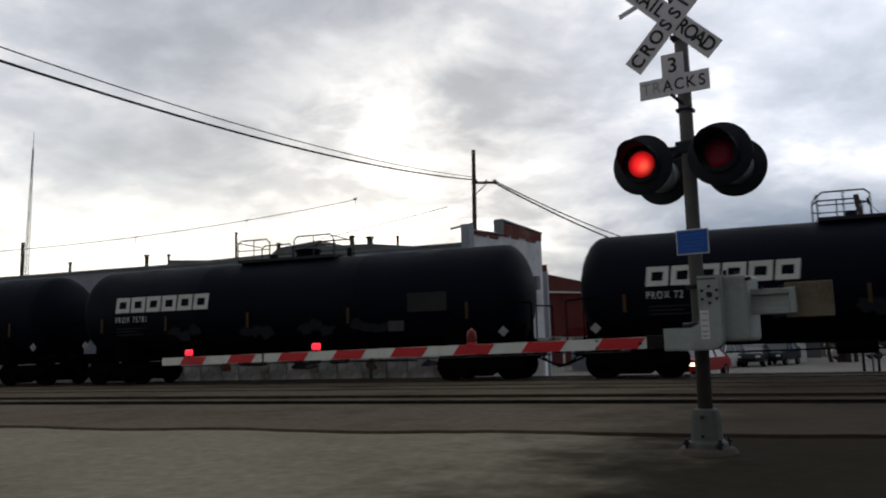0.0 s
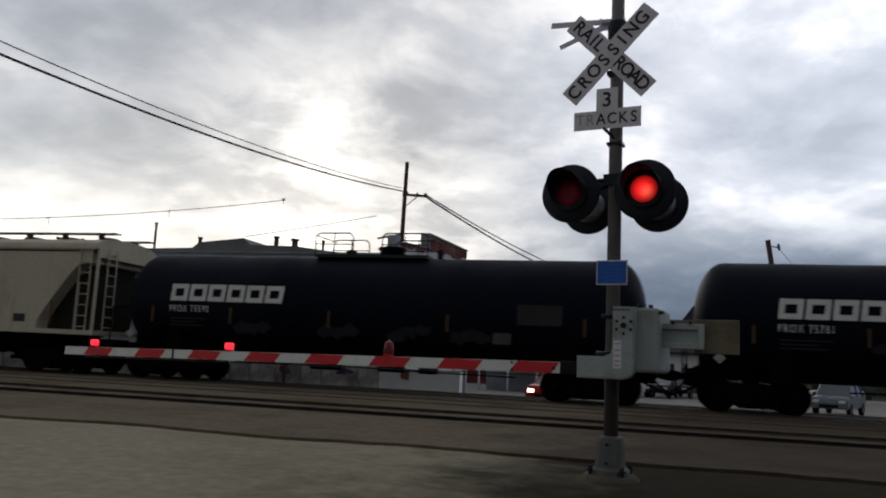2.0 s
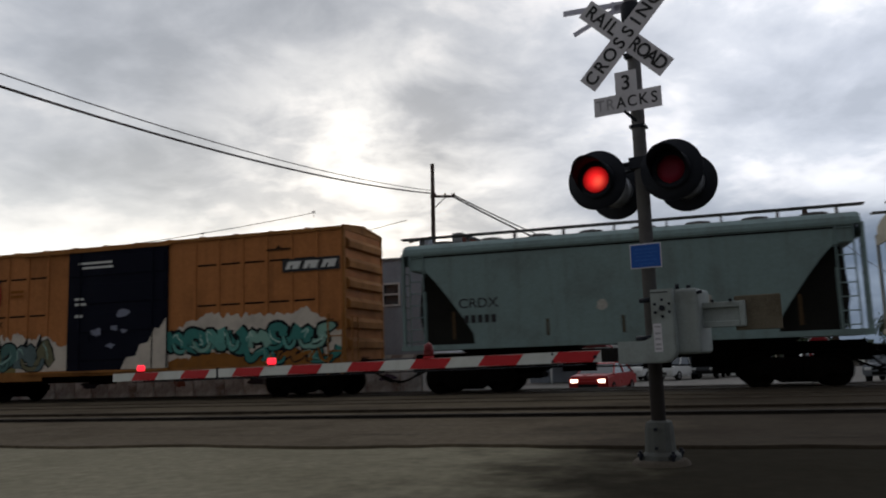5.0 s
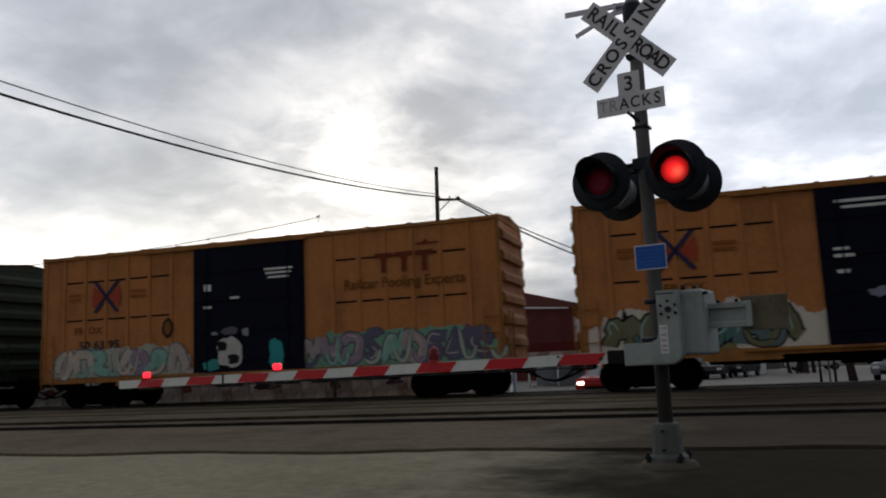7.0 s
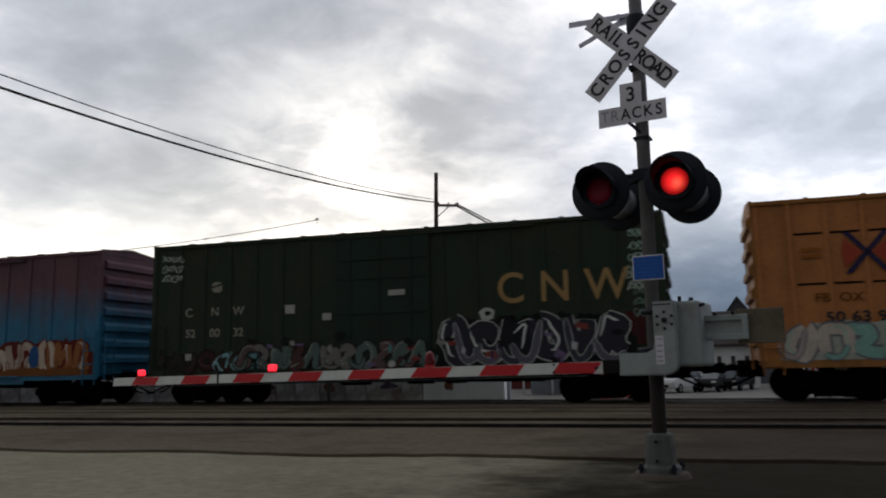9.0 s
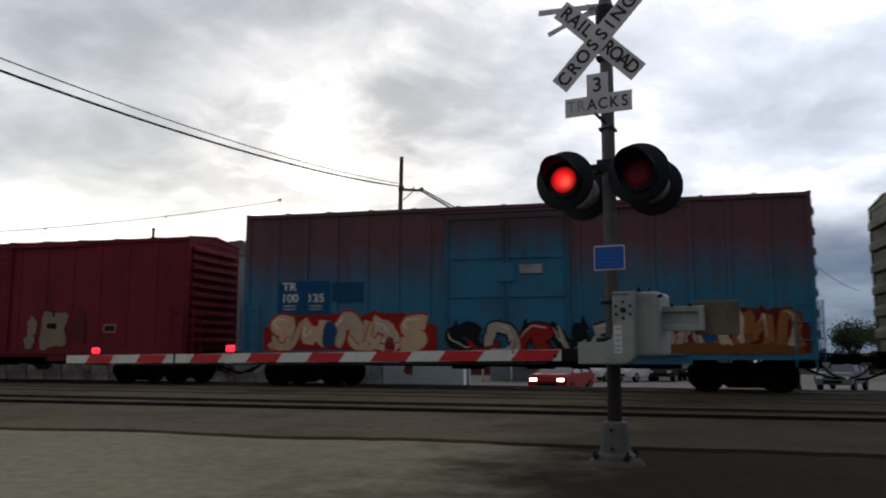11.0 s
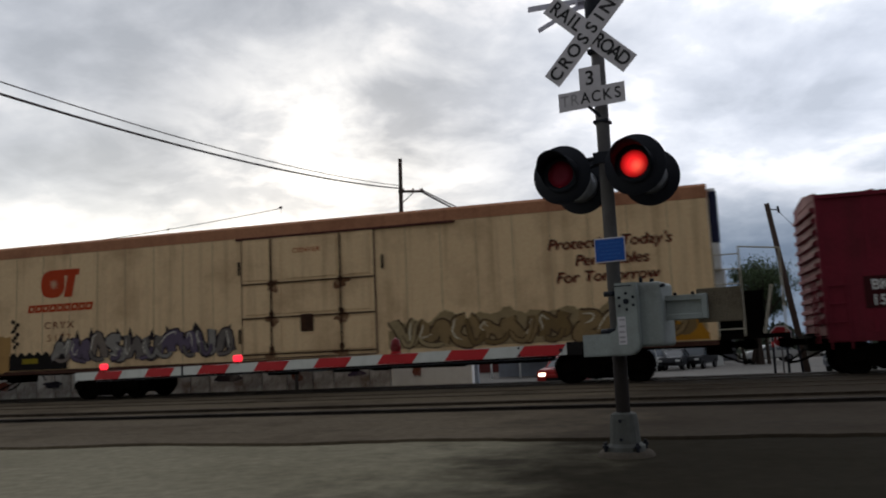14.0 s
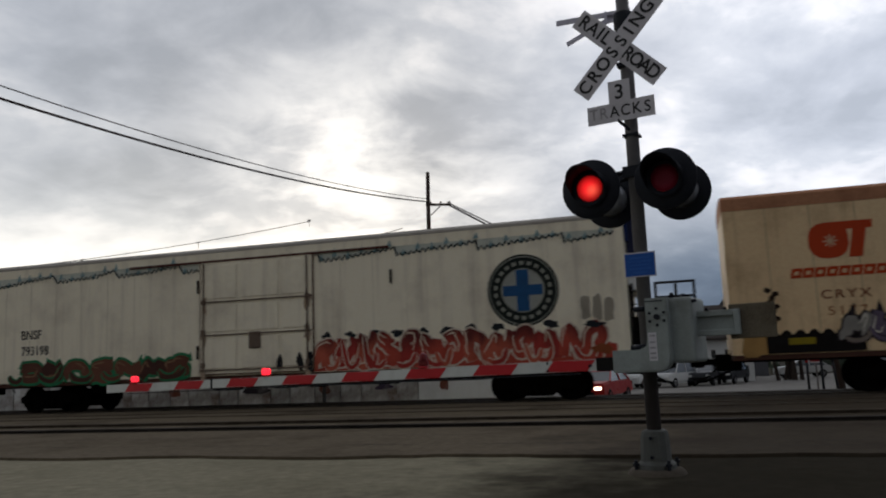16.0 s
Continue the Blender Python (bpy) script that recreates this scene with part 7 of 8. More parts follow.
# --- refrigerator cars ---
def reefer(u0, u1, label, cream):
    car, half, mid = new_car("refrigerator_car", u0, u1, label, "refrigerator car")
    ez = 4.93 if cream else 4.82
    paint = M_CREAM if cream else M_WHITECAR
    band = M_RUSTBAND if cream else paint
    bm = bmesh.new()
    rounded(bm, -half, half, -1.5, 1.5, 0.98, ez - (0.33 if cream else 0.10), 0.012, 1)
    part("body", bm, paint, car)
    bm = bmesh.new()
    z0 = ez - 0.33 if cream else ez - 0.10
    a = [bm.verts.new((-half - 0.01, y, z)) for y, z in ((-1.505, z0), (-1.505, ez - 0.03), (-1.42, ez + 0.05), (0, ez + 0.14), (1.42, ez + 0.05), (1.505, ez - 0.03), (1.505, z0))]
    b = [bm.verts.new((half + 0.01, v.co.y, v.co.z)) for v in a]
    for k in range(7):
        bm.faces.new((a[k], a[(k + 1) % 7], b[(k + 1) % 7], b[k]))
    bm.faces.new(a)
    bm.faces.new(b[::-1])
    part("roof", bm, band if cream else surface("white_roof_edge", (0.40, 0.37, 0.33), 0.7, 0, (0.25, 0.22, 0.2), 0.6), car)
    n = int(2 * half / 0.98)
    for k in range(1, n):
        x = -half + 2 * half * k / n
        if abs(x) > 2.1:
            part("panel_seam", box(bmesh.new(), x - 0.012, x + 0.012, -1.506, -1.5, 1.0, ez - 0.34), surface("seam_cream" if cream else "seam_white", (0.44, 0.34, 0.21) if cream else (0.74, 0.68, 0.54), 0.7), car)
    bm = bmesh.new()
    box(bm, -half, half, -1.48, 1.48, 0.86, 0.99)
    part("side_sill", bm, surface("rusty_sill", (0.075, 0.035, 0.025), 0.8), car)
    # plug door
    dl, dr = (-2.03, 2.09) if cream else (-1.6, 2.15)
    bm = bmesh.new()
    box(bm, dl, dr, -1.55, -1.5, 1.05, ez - 0.38)
    ribs = []
    for x0, x1 in ((dl + 0.1, dl + 1.25), (dl + 1.4, dr - 1.1), (dr - 0.95, dr - 0.1)):
        for zz0, zz1 in ((1.2, 2.1), (2.3, 3.1), (3.3, ez - 0.5)):
            ribs.append(rounded(bmesh.new(), x0, x1, -1.575, -1.548, zz0, zz1, 0.012, 1))
    door = part("door", bm, paint, car, "insulated plug door")
    for rb in ribs:
        part("door_panel", rb, paint, door)
    bm = bmesh.new()
    rust = surface("rust_black_bar", (0.040, 0.020, 0.012), 0.85, 0, (0.09, 0.045, 0.025), 0.7, 0.2, 4) if cream else surface("grimy_brown_bar", (0.15, 0.11, 0.085), 0.7, 0, (0.07, 0.045, 0.035), 0.7, 0.2, 3)
    for z in (2.2, 3.2, 1.15):
        tube(bm, (dl, -1.585, z), (dr, -1.585, z), 0.022, 6)
    for x in (dl + 0.95, dr - 1.0) if cream else (dl + 0.12, dr - 0.15):
        tube(bm, (x, -1.60, 1.1), (x, -1.60, ez - 0.42), 0.025, 6)
        for z in (1.3, 2.3, 3.2):
            rounded(bm, x - 0.06, x + 0.06, -1.63, -1.57, z - 0.07, z + 0.07, 0.01, 1)
    rounded(bm, (dl + dr) / 2 - 0.2, (dl + dr) / 2 + 0.2, -1.62, -1.56, 1.75, 2.25, 0.03, 1)
    part("door_bar", bm, rust, door, "locking bars and hinges")
    edge = surface("rusty_door_edge", (0.11, 0.06, 0.04), 0.85, 0, (0.26, 0.18, 0.12), 0.7, 0.2, 3)
    for x0, x1, z0, z1 in ((dl - 0.035, dl, 1.05, ez - 0.38), (dr, dr + 0.035, 1.05, ez - 0.38), (dl, dr, 1.015, 1.05)):
        part("door_edge", box(bmesh.new(), x0, x1, -1.545, -1.5, z0, z1), edge, door, "rusty door edge")
    for k, (x, z) in enumerate((x, z) for x in ((dl + 0.95, dr - 1.0) if cream else (dl + 0.12, dr - 0.15)) for z in (1.18, 2.2, 3.2)):
        flat_shape("rust_bleed", outline(x, z - 0.08, 0.42 if cream else 0.2, 0.34 if cream else 0.5, k, 0.9, 18, 1.6), -1.5765, surface("rust_bleed_%d" % cream, (0.17, 0.085, 0.045) if cream else (0.40, 0.31, 0.23), 0.85, 0, (0.40, 0.28, 0.17), 0.8, 0.3, 5), door, "rust bled from the bar")
    bm = bmesh.new()
    box(bm, dl - (0.2 if cream else 2.6), dr + 2.4, -1.57, -1.49, ez - 0.40, ez - 0.34)
    part("door_track", bm, surface("brown_track", (0.085, 0.03, 0.025), 0.8), car)
    for x, z in ((dl - 0.12, 3.7), (dl - 0.12, 1.7), (dr + 0.25 if cream else 4.6, 3.6)):
        bm = bmesh.new()
        rounded(bm, x - 0.03, x + 0.03, -1.55, -1.5, z - 0.2, z + 0.2, 0.01, 1)
        part("latch", bm, M_DARKGAP, car)
    # refrigeration unit on the end, platform, ladder
    ux = half
    bm = bmesh.new()
    rounded(bm, ux, ux + 0.24, -1.36, 1.36, 2.75, ez - 0.06, 0.07, 3)
    unit = part("cooling_unit", bm, M_REEFUNIT, car, "white cooling unit with a navy grille")
    bm = bmesh.new()
    rounded(bm, ux + 0.03, ux + 0.255, -1.372, 0.55, 3.42, ez - 0.13, 0.05, 2)
    part("grille", bm, surface("navy_unit_panel", (0.009, 0.012, 0.048), 0.5, 0, (0.006, 0.008, 0.028), 0.4, 0.06, 2), unit, "navy grille panel")
    bm = bmesh.new()
    rounded(bm, ux + 0.22, ux + 0.27, 0.66, 1.27, 3.45, ez - 0.16, 0.008, 1)
    part("service_hatch", bm, M_REEFUNIT, unit)
    for k in range(3):
        part("port", tube(bmesh.new(), (ux + 0.235, -0.6 + 0.7 * k, 3.05), (ux + 0.255, -0.6 + 0.7 * k, 3.05), 0.05, 8), M_DARKGAP, unit)
    bm = bmesh.new()
    box(bm, ux, ux + 1.7, -1.45, 1.45, 0.98, 1.10)
    part("end_platform", bm, M_UNDER, car)
    if cream:
        bm = bmesh.new()
        rounded(bm, ux, ux + 0.32, -1.1, 1.1, 2.3, 2.8, 0.03, 1)
        part("unit_base", bm, M_REEFUNIT, car)
        bm = bmesh.new()
        box(bm, ux + 0.1, ux + 1.2, -0.9, 0.9, 1.1, 2.2)
        part("fuel_tank", bm, M_UNDER, car, "dark fuel tank")
        ladder(car, ux + 0.02, -1.47, 1.05, 3.3, 0.62, M_BEIGE, 6)
        bm = bmesh.new()
        tube(bm, (ux + 1.1, -1.4, 1.1), (ux + 1.35, -1.4, 2.3), 0.03, 6)
        pipe(bm, [(ux + 0.64, -1.4, 3.3), (ux + 1.6, -1.4, 3.2), (ux + 1.6, -1.4, 1.1)], 0.02)
        part("grab_iron", bm, M_BEIGE, car)
    else:
        bm = bmesh.new()
        rounded(bm, ux + 0.05, ux + 1.5, -1.2, 1.2, 1.1, 2.1, 0.03, 1)
        tube(bm, (ux + 0.3, -1.1, 1.55), (ux + 1.3, -1.1, 1.55), 0.35, 14)
        part("fuel_tank", bm, M_DARKGAP, car, "black fuel tank")
        for x in (ux + 0.1, ux + 0.7, ux + 1.2, ux + 1.65):
            part("railing_post", box(bmesh.new(), x - 0.035, x + 0.035, -1.46, -1.40, 1.0, 2.95), M_DARKGAP, car, "black platform railing post")
        for z in (2.2, 2.55, 2.92):
            part("railing_bar", box(bmesh.new(), ux + 0.68, ux + 1.68, -1.45, -1.41, z - 0.03, z + 0.03), M_DARKGAP, car, "black platform railing bar")
        ladder(car, ux + 0.04, -1.48, 0.9, 2.9, 0.5, M_DARKGAP, 6)
        bm = bmesh.new()
        box(bm, ux + 0.012, ux + 0.10, -1.5, -1.2, ez - 0.75, ez - 0.12)
        part("corner_panel", bm, spray("1c2a55"), car)
    if cream:
        for k, (t, z) in enumerate((("Protecting Today's", 3.68), ("Perishables", 3.22), ("For Tomorrow", 2.79))):
            words(t, 0.295, spray("4a3428", "brown_script"), car, pose(8.53 + (0.05, 0.1, -0.05)[k], -1.509, z), "slogan", "dark brown slanted slogan", 1.05, 0.25, 0.0)
            words(t, 0.295, spray("7d3a2a", "rust_script"), car, pose(8.565 + (0.05, 0.1, -0.05)[k], -1.5075, z - 0.03), "slogan_shadow", "rusty drop shadow of the slogan", 1.05, 0.25, 0.0)
        red = spray("b2401f", "red_logo", 0.3)
        lx = -8.48
        bm = bmesh.new()
        prism(bm, outline(lx - 0.26, 3.68, 0.9, 0.88, 1, 0.0, 26, 2.6), -1.508, -1.5045)
        prism(bm, [(lx - 0.2, 3.92), (lx + 0.72, 3.92), (lx + 0.74, 4.12), (lx - 0.2, 4.12)], -1.509, -1.5045)
        prism(bm, [(lx + 0.16, 3.24), (lx + 0.46, 3.24), (lx + 0.6, 3.95), (lx + 0.3, 3.95)], -1.509, -1.5045)
        part("logo", bm, red, car, "red plain logo shape")
        bm = bmesh.new()
        for k in range(4):
            box(bm, -0.16, 0.16, -0.001, 0.0015, -0.018, 0.018, pose(lx - 0.22, -1.511, 3.66, 0, 45 * k, 0))
        part("logo_spokes", bm, spray("c9a585"), car)
        wordmark(car, lx - 1.18, lx + 1.24, 2.92, 0.24, 9, -1.508, red, 0.3, 0.25)
        words("CRYX", 0.22, spray("7d4a34", "brown_mark"), car, pose(lx, -1.508, 2.36), "car_mark", "brown stencilled mark", 1.2, 0, 0.004, 1.3)
        words("5177", 0.22, spray("9a6a4a", "brown_mark"), car, pose(lx, -1.508, 1.96), "car_number", "faded stencilled number", 1.2, 0, 0.004, 1.3)
        words("DENVER", 0.14, spray("a8603f", "faint_red"), car, pose(-0.2 + 0.25, -1.578, 4.1), "stencil", "faint red stencil", 1.2, 0, 0.003)
        grey = [spray("8a8680"), spray("6e6762"), spray("7a6f66"), spray("625768")]
        piece(car, -8.6, -2.3, 1.2, 2.0, -1.508, grey, spray("2c2428"), 10, 81, None, True, spray("d0cabc"))
        piece(car, 2.6, half - 0.4, 1.15, 1.95, -1.508, [spray("8a7350"), spray("9c8a68"), spray("75603f")], spray("4a3a2a"), 10, 83, spray("94815f"), False, spray("cfc6ae"))
        cloud = [(-8.15, 1.0), (-10.35, 1.0)]
        for k in range(45):
            x = -10.35 + 2.2 * k / 44
            cloud.append((x, 1.42 + 0.14 * abs(math.sin((x + 10.35) * math.pi / 0.31)) - 0.12 * (x > -8.6)))
        flat_shape("graffiti_cloud", cloud, -1.5095, spray("120d0c"), car, "black sprayed cloud")
        flat_shape("cloud_label", [(-9.85, 1.2), (-9.25, 1.2), (-9.25, 1.36), (-9.85, 1.36)], -1.513, spray("8a7a1e"), car, "yellow label")
        flat_shape("rust_stain", outline(-half + 0.52, 1.58, 0.62, 1.15, 3, 0.35, 26, 6), -1.507, spray("a98450"), car, "ochre grime patch at the corner")
        flat_shape("rust_stain", ragged(half - 1.1, half - 0.2, 1.02, 1.7, 7, 4, 0.5), -1.5135, spray("a8741e"), car)
        for k in range(9):
            flat_shape("sprayed_vine", outline(-half + 1.0 + 0.1 * math.sin(k * 2.1), 1.75 + 0.1 * k, 0.16, 0.13, k, 0.6, 10, 2), -1.507, spray("2c2018"), car)
    else:
        # sprayed ice along the eave: pale blue mist, spikes, and a dark zigzag line under it
        mist, ice, line = spray("c3c6bb", "ice_mist", 0.35), spray("86a0a3", "ice_blue", 0.6), spray("16262b", "ice_line", 0.3)
        for x0, x1 in ((-half + 0.2, dl - 0.1), (dr + 0.1, half - 0.25)):
            nn = int((x1 - x0) / 0.085)
            zig = []
            for i in range(nn + 1):
                x = x0 + (x1 - x0) * i / nn
                swell = ((x * 0.42) % 1) ** 1.5
                zig.append((x, ez - 0.62 + 0.22 * swell + (0.075 if i % 2 else -0.075) * (0.5 + 0.5 * abs(noise.noise((x * 1.7, 3, 0))) * 2) + 0.05 * noise.noise((x * 0.8, 7, 0))))
            bm = bmesh.new()
            prism(bm, zig + [(x1, ez - 0.40), (x0, ez - 0.40)], -1.507, -1.5035)
            part("ice_mist", bm, mist, car, "pale sprayed ice band")
            part("icicle_border", ribbon(bmesh.new(), zig, 0.055, -1.515), line, car, "dark zigzag line of painted ice")
            for i in range(2, nn - 2, 5):
                x, z = zig[i]
                flat_shape("ice_spike", [(x - 0.07, z + 0.02), (x + 0.10, z + 0.03), (x + 0.03, z + 0.2 + 0.16 * abs(noise.noise((x * 2, 5, 1))))], -1.5105, ice, car)
        # round emblem as plain rings and a cross
        ex, ezz = 8.38, 2.95
        for r0, mt, off in ((0.98, spray("1c211f"), 0.0), (0.93, spray("8b8d84"), 0.003), (0.90, spray("1f2422"), 0.006), (0.60, spray("8b8d84"), 0.009), (0.56, spray("9d9f98"), 0.012)):
            bm = bmesh.new()
            prism(bm, [(ex + r0 * math.cos(math.tau * k / 40), ezz + r0 * math.sin(math.tau * k / 40)) for k in range(40)], -1.506 - off, -1.503 - off)
            part("emblem_disc", bm, mt, car, "round plain emblem ring")
        blue = spray("27527f", "blue_cross")
        flat_shape("emblem_cross", [(ex - 0.17, ezz - 0.56), (ex + 0.17, ezz - 0.56), (ex + 0.17, ezz + 0.56), (ex - 0.17, ezz + 0.56)], -1.5195, blue, car, "blue cross of the emblem")
        flat_shape("emblem_cross", [(ex - 0.54, ezz - 0.14), (ex + 0.54, ezz - 0.14), (ex + 0.54, ezz + 0.14), (ex - 0.54, ezz + 0.14)], -1.5235, blue, car)
        for k in range(22):
            an = math.tau * (k + 0.5) / 22
            if abs(math.sin(an)) < 0.12:
                continue
            bm = bmesh.new()
            box(bm, -0.06, 0.06, -0.0015, 0.0015, -0.05, 0.05, pose(ex + 0.745 * math.cos(an), -1.5165, ezz + 0.745 * math.sin(an), 0, 90 - math.degrees(an), 0))
            part("emblem_print", bm, spray("8f9086", "emblem_print"), car)
        words("BNSF", 0.30, M_INK, car, pose(-8.03, -1.508, 2.52), "car_mark", "black stencilled mark", 0.9, 0, 0.006)
        words("793198", 0.30, M_INK, car, pose(-7.86, -1.508, 2.0), "car_number", "black stencilled number", 0.9, 0, 0.006)
        reds = [surface("red_fade_" + c, rgb(c), 0.7, 0, rgb("6a2a26"), 0.5, 0.12, 2.2, 0.2, 0, (rgb("5b2a28"), 1.45, 1.95)) for c in ("b04a3c", "b85c48", "a23a34")]
        flat_shape("graffiti_ground", ragged(2.0, half - 0.35, 1.0, 1.85, 6.0, 2.0, 0.3), -1.5055, reds[0], car, "red sprayed ground behind the letters")
        piece(car, 2.2, half - 0.6, 1.02, 2.0, -1.510, reds, spray("d0c0ae"), 13, 91, None, False, spray("d8c4ae"), bold=0.40, rim=0.10)
        for k in range(10):
            x = 2.6 + 0.72 * k
            flat_shape("dark_crown", outline(x, 2.0, 0.34, 0.2, k, 0.9, 12, 2), -1.5075, spray("24272b"), car)
        piece(car, -8.5, -1.9, 0.98, 1.62, -1.508, [spray("6d4638"), spray("5d3c30"), spray("4a2f28")], spray("2c7a52"), 7, 93, None, True, spray("8a6a50"), bold=0.5, rim=0.17)
        for k in range(3):
            x = half - 1.1 + 0.3 * k
            flat_shape("grey_patch", outline(x, 2.42 - 0.04 * k, 0.24, 0.6 + 0.08 * (k % 2), k + 3, 0.3, 16, 6), -1.5065, spray("9c9486"), car, "greyed-out paint patch")
        flat_shape("orange_paint", outline(half - 0.7, 1.3, 0.55, 0.22, 6, 0.7, 18, 2.4), -1.527, spray("8a4a2c"), car)
        flat_shape("dark_crown", outline(half - 0.9, 1.95, 0.5, 0.14, 8, 0.9, 18, 2), -1.527, spray("22262c"), car)
        for k, x in enumerate((1.1, 1.75, 2.05)):
            flat_shape("dark_figure", outline(x, 1.3, 0.22, 0.4 + 0.1 * k, k, 0.6, 14, 2), -1.58, spray("1d1d20"), car)
    running_gear(car, half, 2.9 if cream else 2.6, 0.4, 4.05 if cream else 3.5, deep=True)
    return car


tank_car(85.15, 100.95, "72")
tank_car(67.95, 83.72, "75781")
tank_car(50.95, 66.72, "75590")
hopper_car(38.2, 50.25, M_BEIGE, "CRDX", "21700", "dusty beige covered hopper car with roof hatches")
hopper_car(25.5, 37.45, M_SAGE, "CRDX", "", "dusty grey-green covered hopper car with roof hatches")
orange_car(8.1, 23.75, "faded orange boxcar with navy door, teal graffiti on whitewash", 1)
orange_car(-9.57, 6.0, "faded orange boxcar with navy door, pale green graffiti", 2)
green_car(-27.25, -11.75)
blue_car(-44.7, -29.3)
red_car(-62.2, -46.63)
reefer(-87.0, -64.72, "grimy cream refrigerator car with rusty roof band and red logo", True)
reefer(-111.7, -89.45, "grimy white refrigerator car with round emblem and red graffiti", False)


def progress(t):
    """Distance the train has gone since 8 s."""
    k = (t - 8) / 8
    return 88.65 * k - 0.643 * k * k


# ---- beyond the tracks: vehicles, signs, trees ----
def road_car(m, paint_hex, label, lights=False, group="parked cars", van=False):
    car = thing("car", m, label, "car", group)
    paint = surface("car_paint_" + paint_hex, rgb(paint_hex), 0.3, 0, tuple(0.7 * c for c in rgb(paint_hex)), 0.2, 0.03, 1, 0, 0)
    h = 0.35 if van else 0.0
    side = [(-2.2, 0.35), (-2.22, 0.75), (-2.1, 0.92), (-1.1, 1.0), (1.5, 1.02), (2.1, 0.95 + h), (2.15, 0.4)]
    bm = bmesh.new()
    prism(bm, side, -0.88, 0.88)
    bmesh.ops.recalc_face_normals(bm, faces=bm.faces)
    bmesh.ops.bevel(bm, geom=bm.edges[:], offset=0.07, segments=2, affect="EDGES")
    part("body", bm, paint, car)
    bm = bmesh.new()
    a = [(-1.15, 0.98), (-0.45, 1.42 + h), (1.1, 1.44 + h), (1.75 + h * 0.5, 1.0)]
    lo = [[bm.verts.new((x, s * (0.82 if z < 1.2 else 0.66), z)) for x, z in a] for s in (-1, 1)]
    for k in range(4):
        j = (k + 1) % 4
        bm.faces.new((lo[0][k], lo[0][j], lo[1][j], lo[1][k]))
    bm.faces.new(lo[0])
    bm.faces.new(lo[1][::-1])
    part("cabin_glass", bm, M_GLASS, car)
    bm = bmesh.new()
    prism(bm, [(-0.5, 1.40 + h), (-0.4, 1.45 + h), (1.05, 1.47 + h), (1.15, 1.42 + h)], -0.66, 0.66)
    for s in (-1, 1):
        for p, q in (((-1.12, 0.98), (-0.45, 1.43 + h)), ((0.3, 1.0), (0.3, 1.43 + h)), ((1.74, 1.0), (1.1, 1.44 + h))):
            tube(bm, (p[0], s * 0.83, p[1]), (q[0], s * 0.67, q[1]), 0.04, 6)
    part("roof", bm, paint, car)
    for x in (-1.35, 1.35):
        for s in (-1, 1):
            bm = bmesh.new()
            lathe(bm, [(-0.1, 0.2), (-0.1, 0.31), (-0.07, 0.33), (0.07, 0.33), (0.1, 0.31), (0.1, 0.2)], 20, pose(x, s * 0.80, 0.33, 0, 0, 90))
            w = part("wheel", bm, surface("tyre_rubber", (0.012, 0.012, 0.012), 0.9), car)
            bm = bmesh.new()
            lathe(bm, [(-0.09, 0.2), (-0.04, 0.05), (-0.05, 0.0)], 14, pose(x, s * 0.80, 0.33, 0, 0, 90 if s > 0 else -90) @ pose(0, 0, 0, 0, 0, 180))
            part("rim", bm, M_GALV, w)
    for s in (-1, 1):
        bm = bmesh.new()
        rounded(bm, -2.235, -2.12, s * 0.62 - 0.16, s * 0.62 + 0.16, 0.64, 0.78, 0.03, 2)
        part("headlight", bm, glowing("lit_headlight", (1.0, 0.80, 0.62), 5.0) if lights else M_TRIM, car, "lit headlight" if lights else "")
        bm = bmesh.new()
        rounded(bm, 2.08, 2.17, s * 0.65 - 0.14, s * 0.65 + 0.14, 0.7, 0.85, 0.02, 1)
        part("tail_lamp", bm, M_LENSOFF, car)
    bm = bmesh.new()
    rounded(bm, -2.25, -2.15, -0.45, 0.45, 0.42, 0.58, 0.02, 1)
    part("front_grille", bm, M_DARKGAP, car)
    return car


def at(u, c, turn=0.0):
    return on_track(u, c, fall(c) + 0.012, turn)


RED_CAR = road_car(at(-4.3, 37.0, 78), "94120f", "red car with lit headlights waiting at the crossing", True, "waiting cars")
rng = random.Random(12)
for u, c, turn, col, van in ((-3.6, 58, 70, "d5d6d4", True), (-1.3, 58, 62, "c8c9c7", True), (0.75, 60, 80, "2a2c30", False), (2.5, 62.5, 70, "202226", True), (-6.4, 61, 65, "6b7076", True), (9.0, 75, 12, "b8b8b6", False), (9.6, 46.5, 66, "6b7076", True), (14.5, 70, 5, "24262a", False)):
    road_car(at(u, c, turn), col, {"c9ccd0": "pale grey", "d5d6d4": "white", "2a2c30": "dark", "202226": "black", "6b7076": "mid-grey", "33363c": "dark grey", "b8b8b6": "light grey", "8d9298": "silver", "b9babd": "silver", "c8c9c7": "white", "24262a": "black"}[col] + (" van" if van else " car") + " parked in the lot beyond the tracks", False, "parked cars", van)


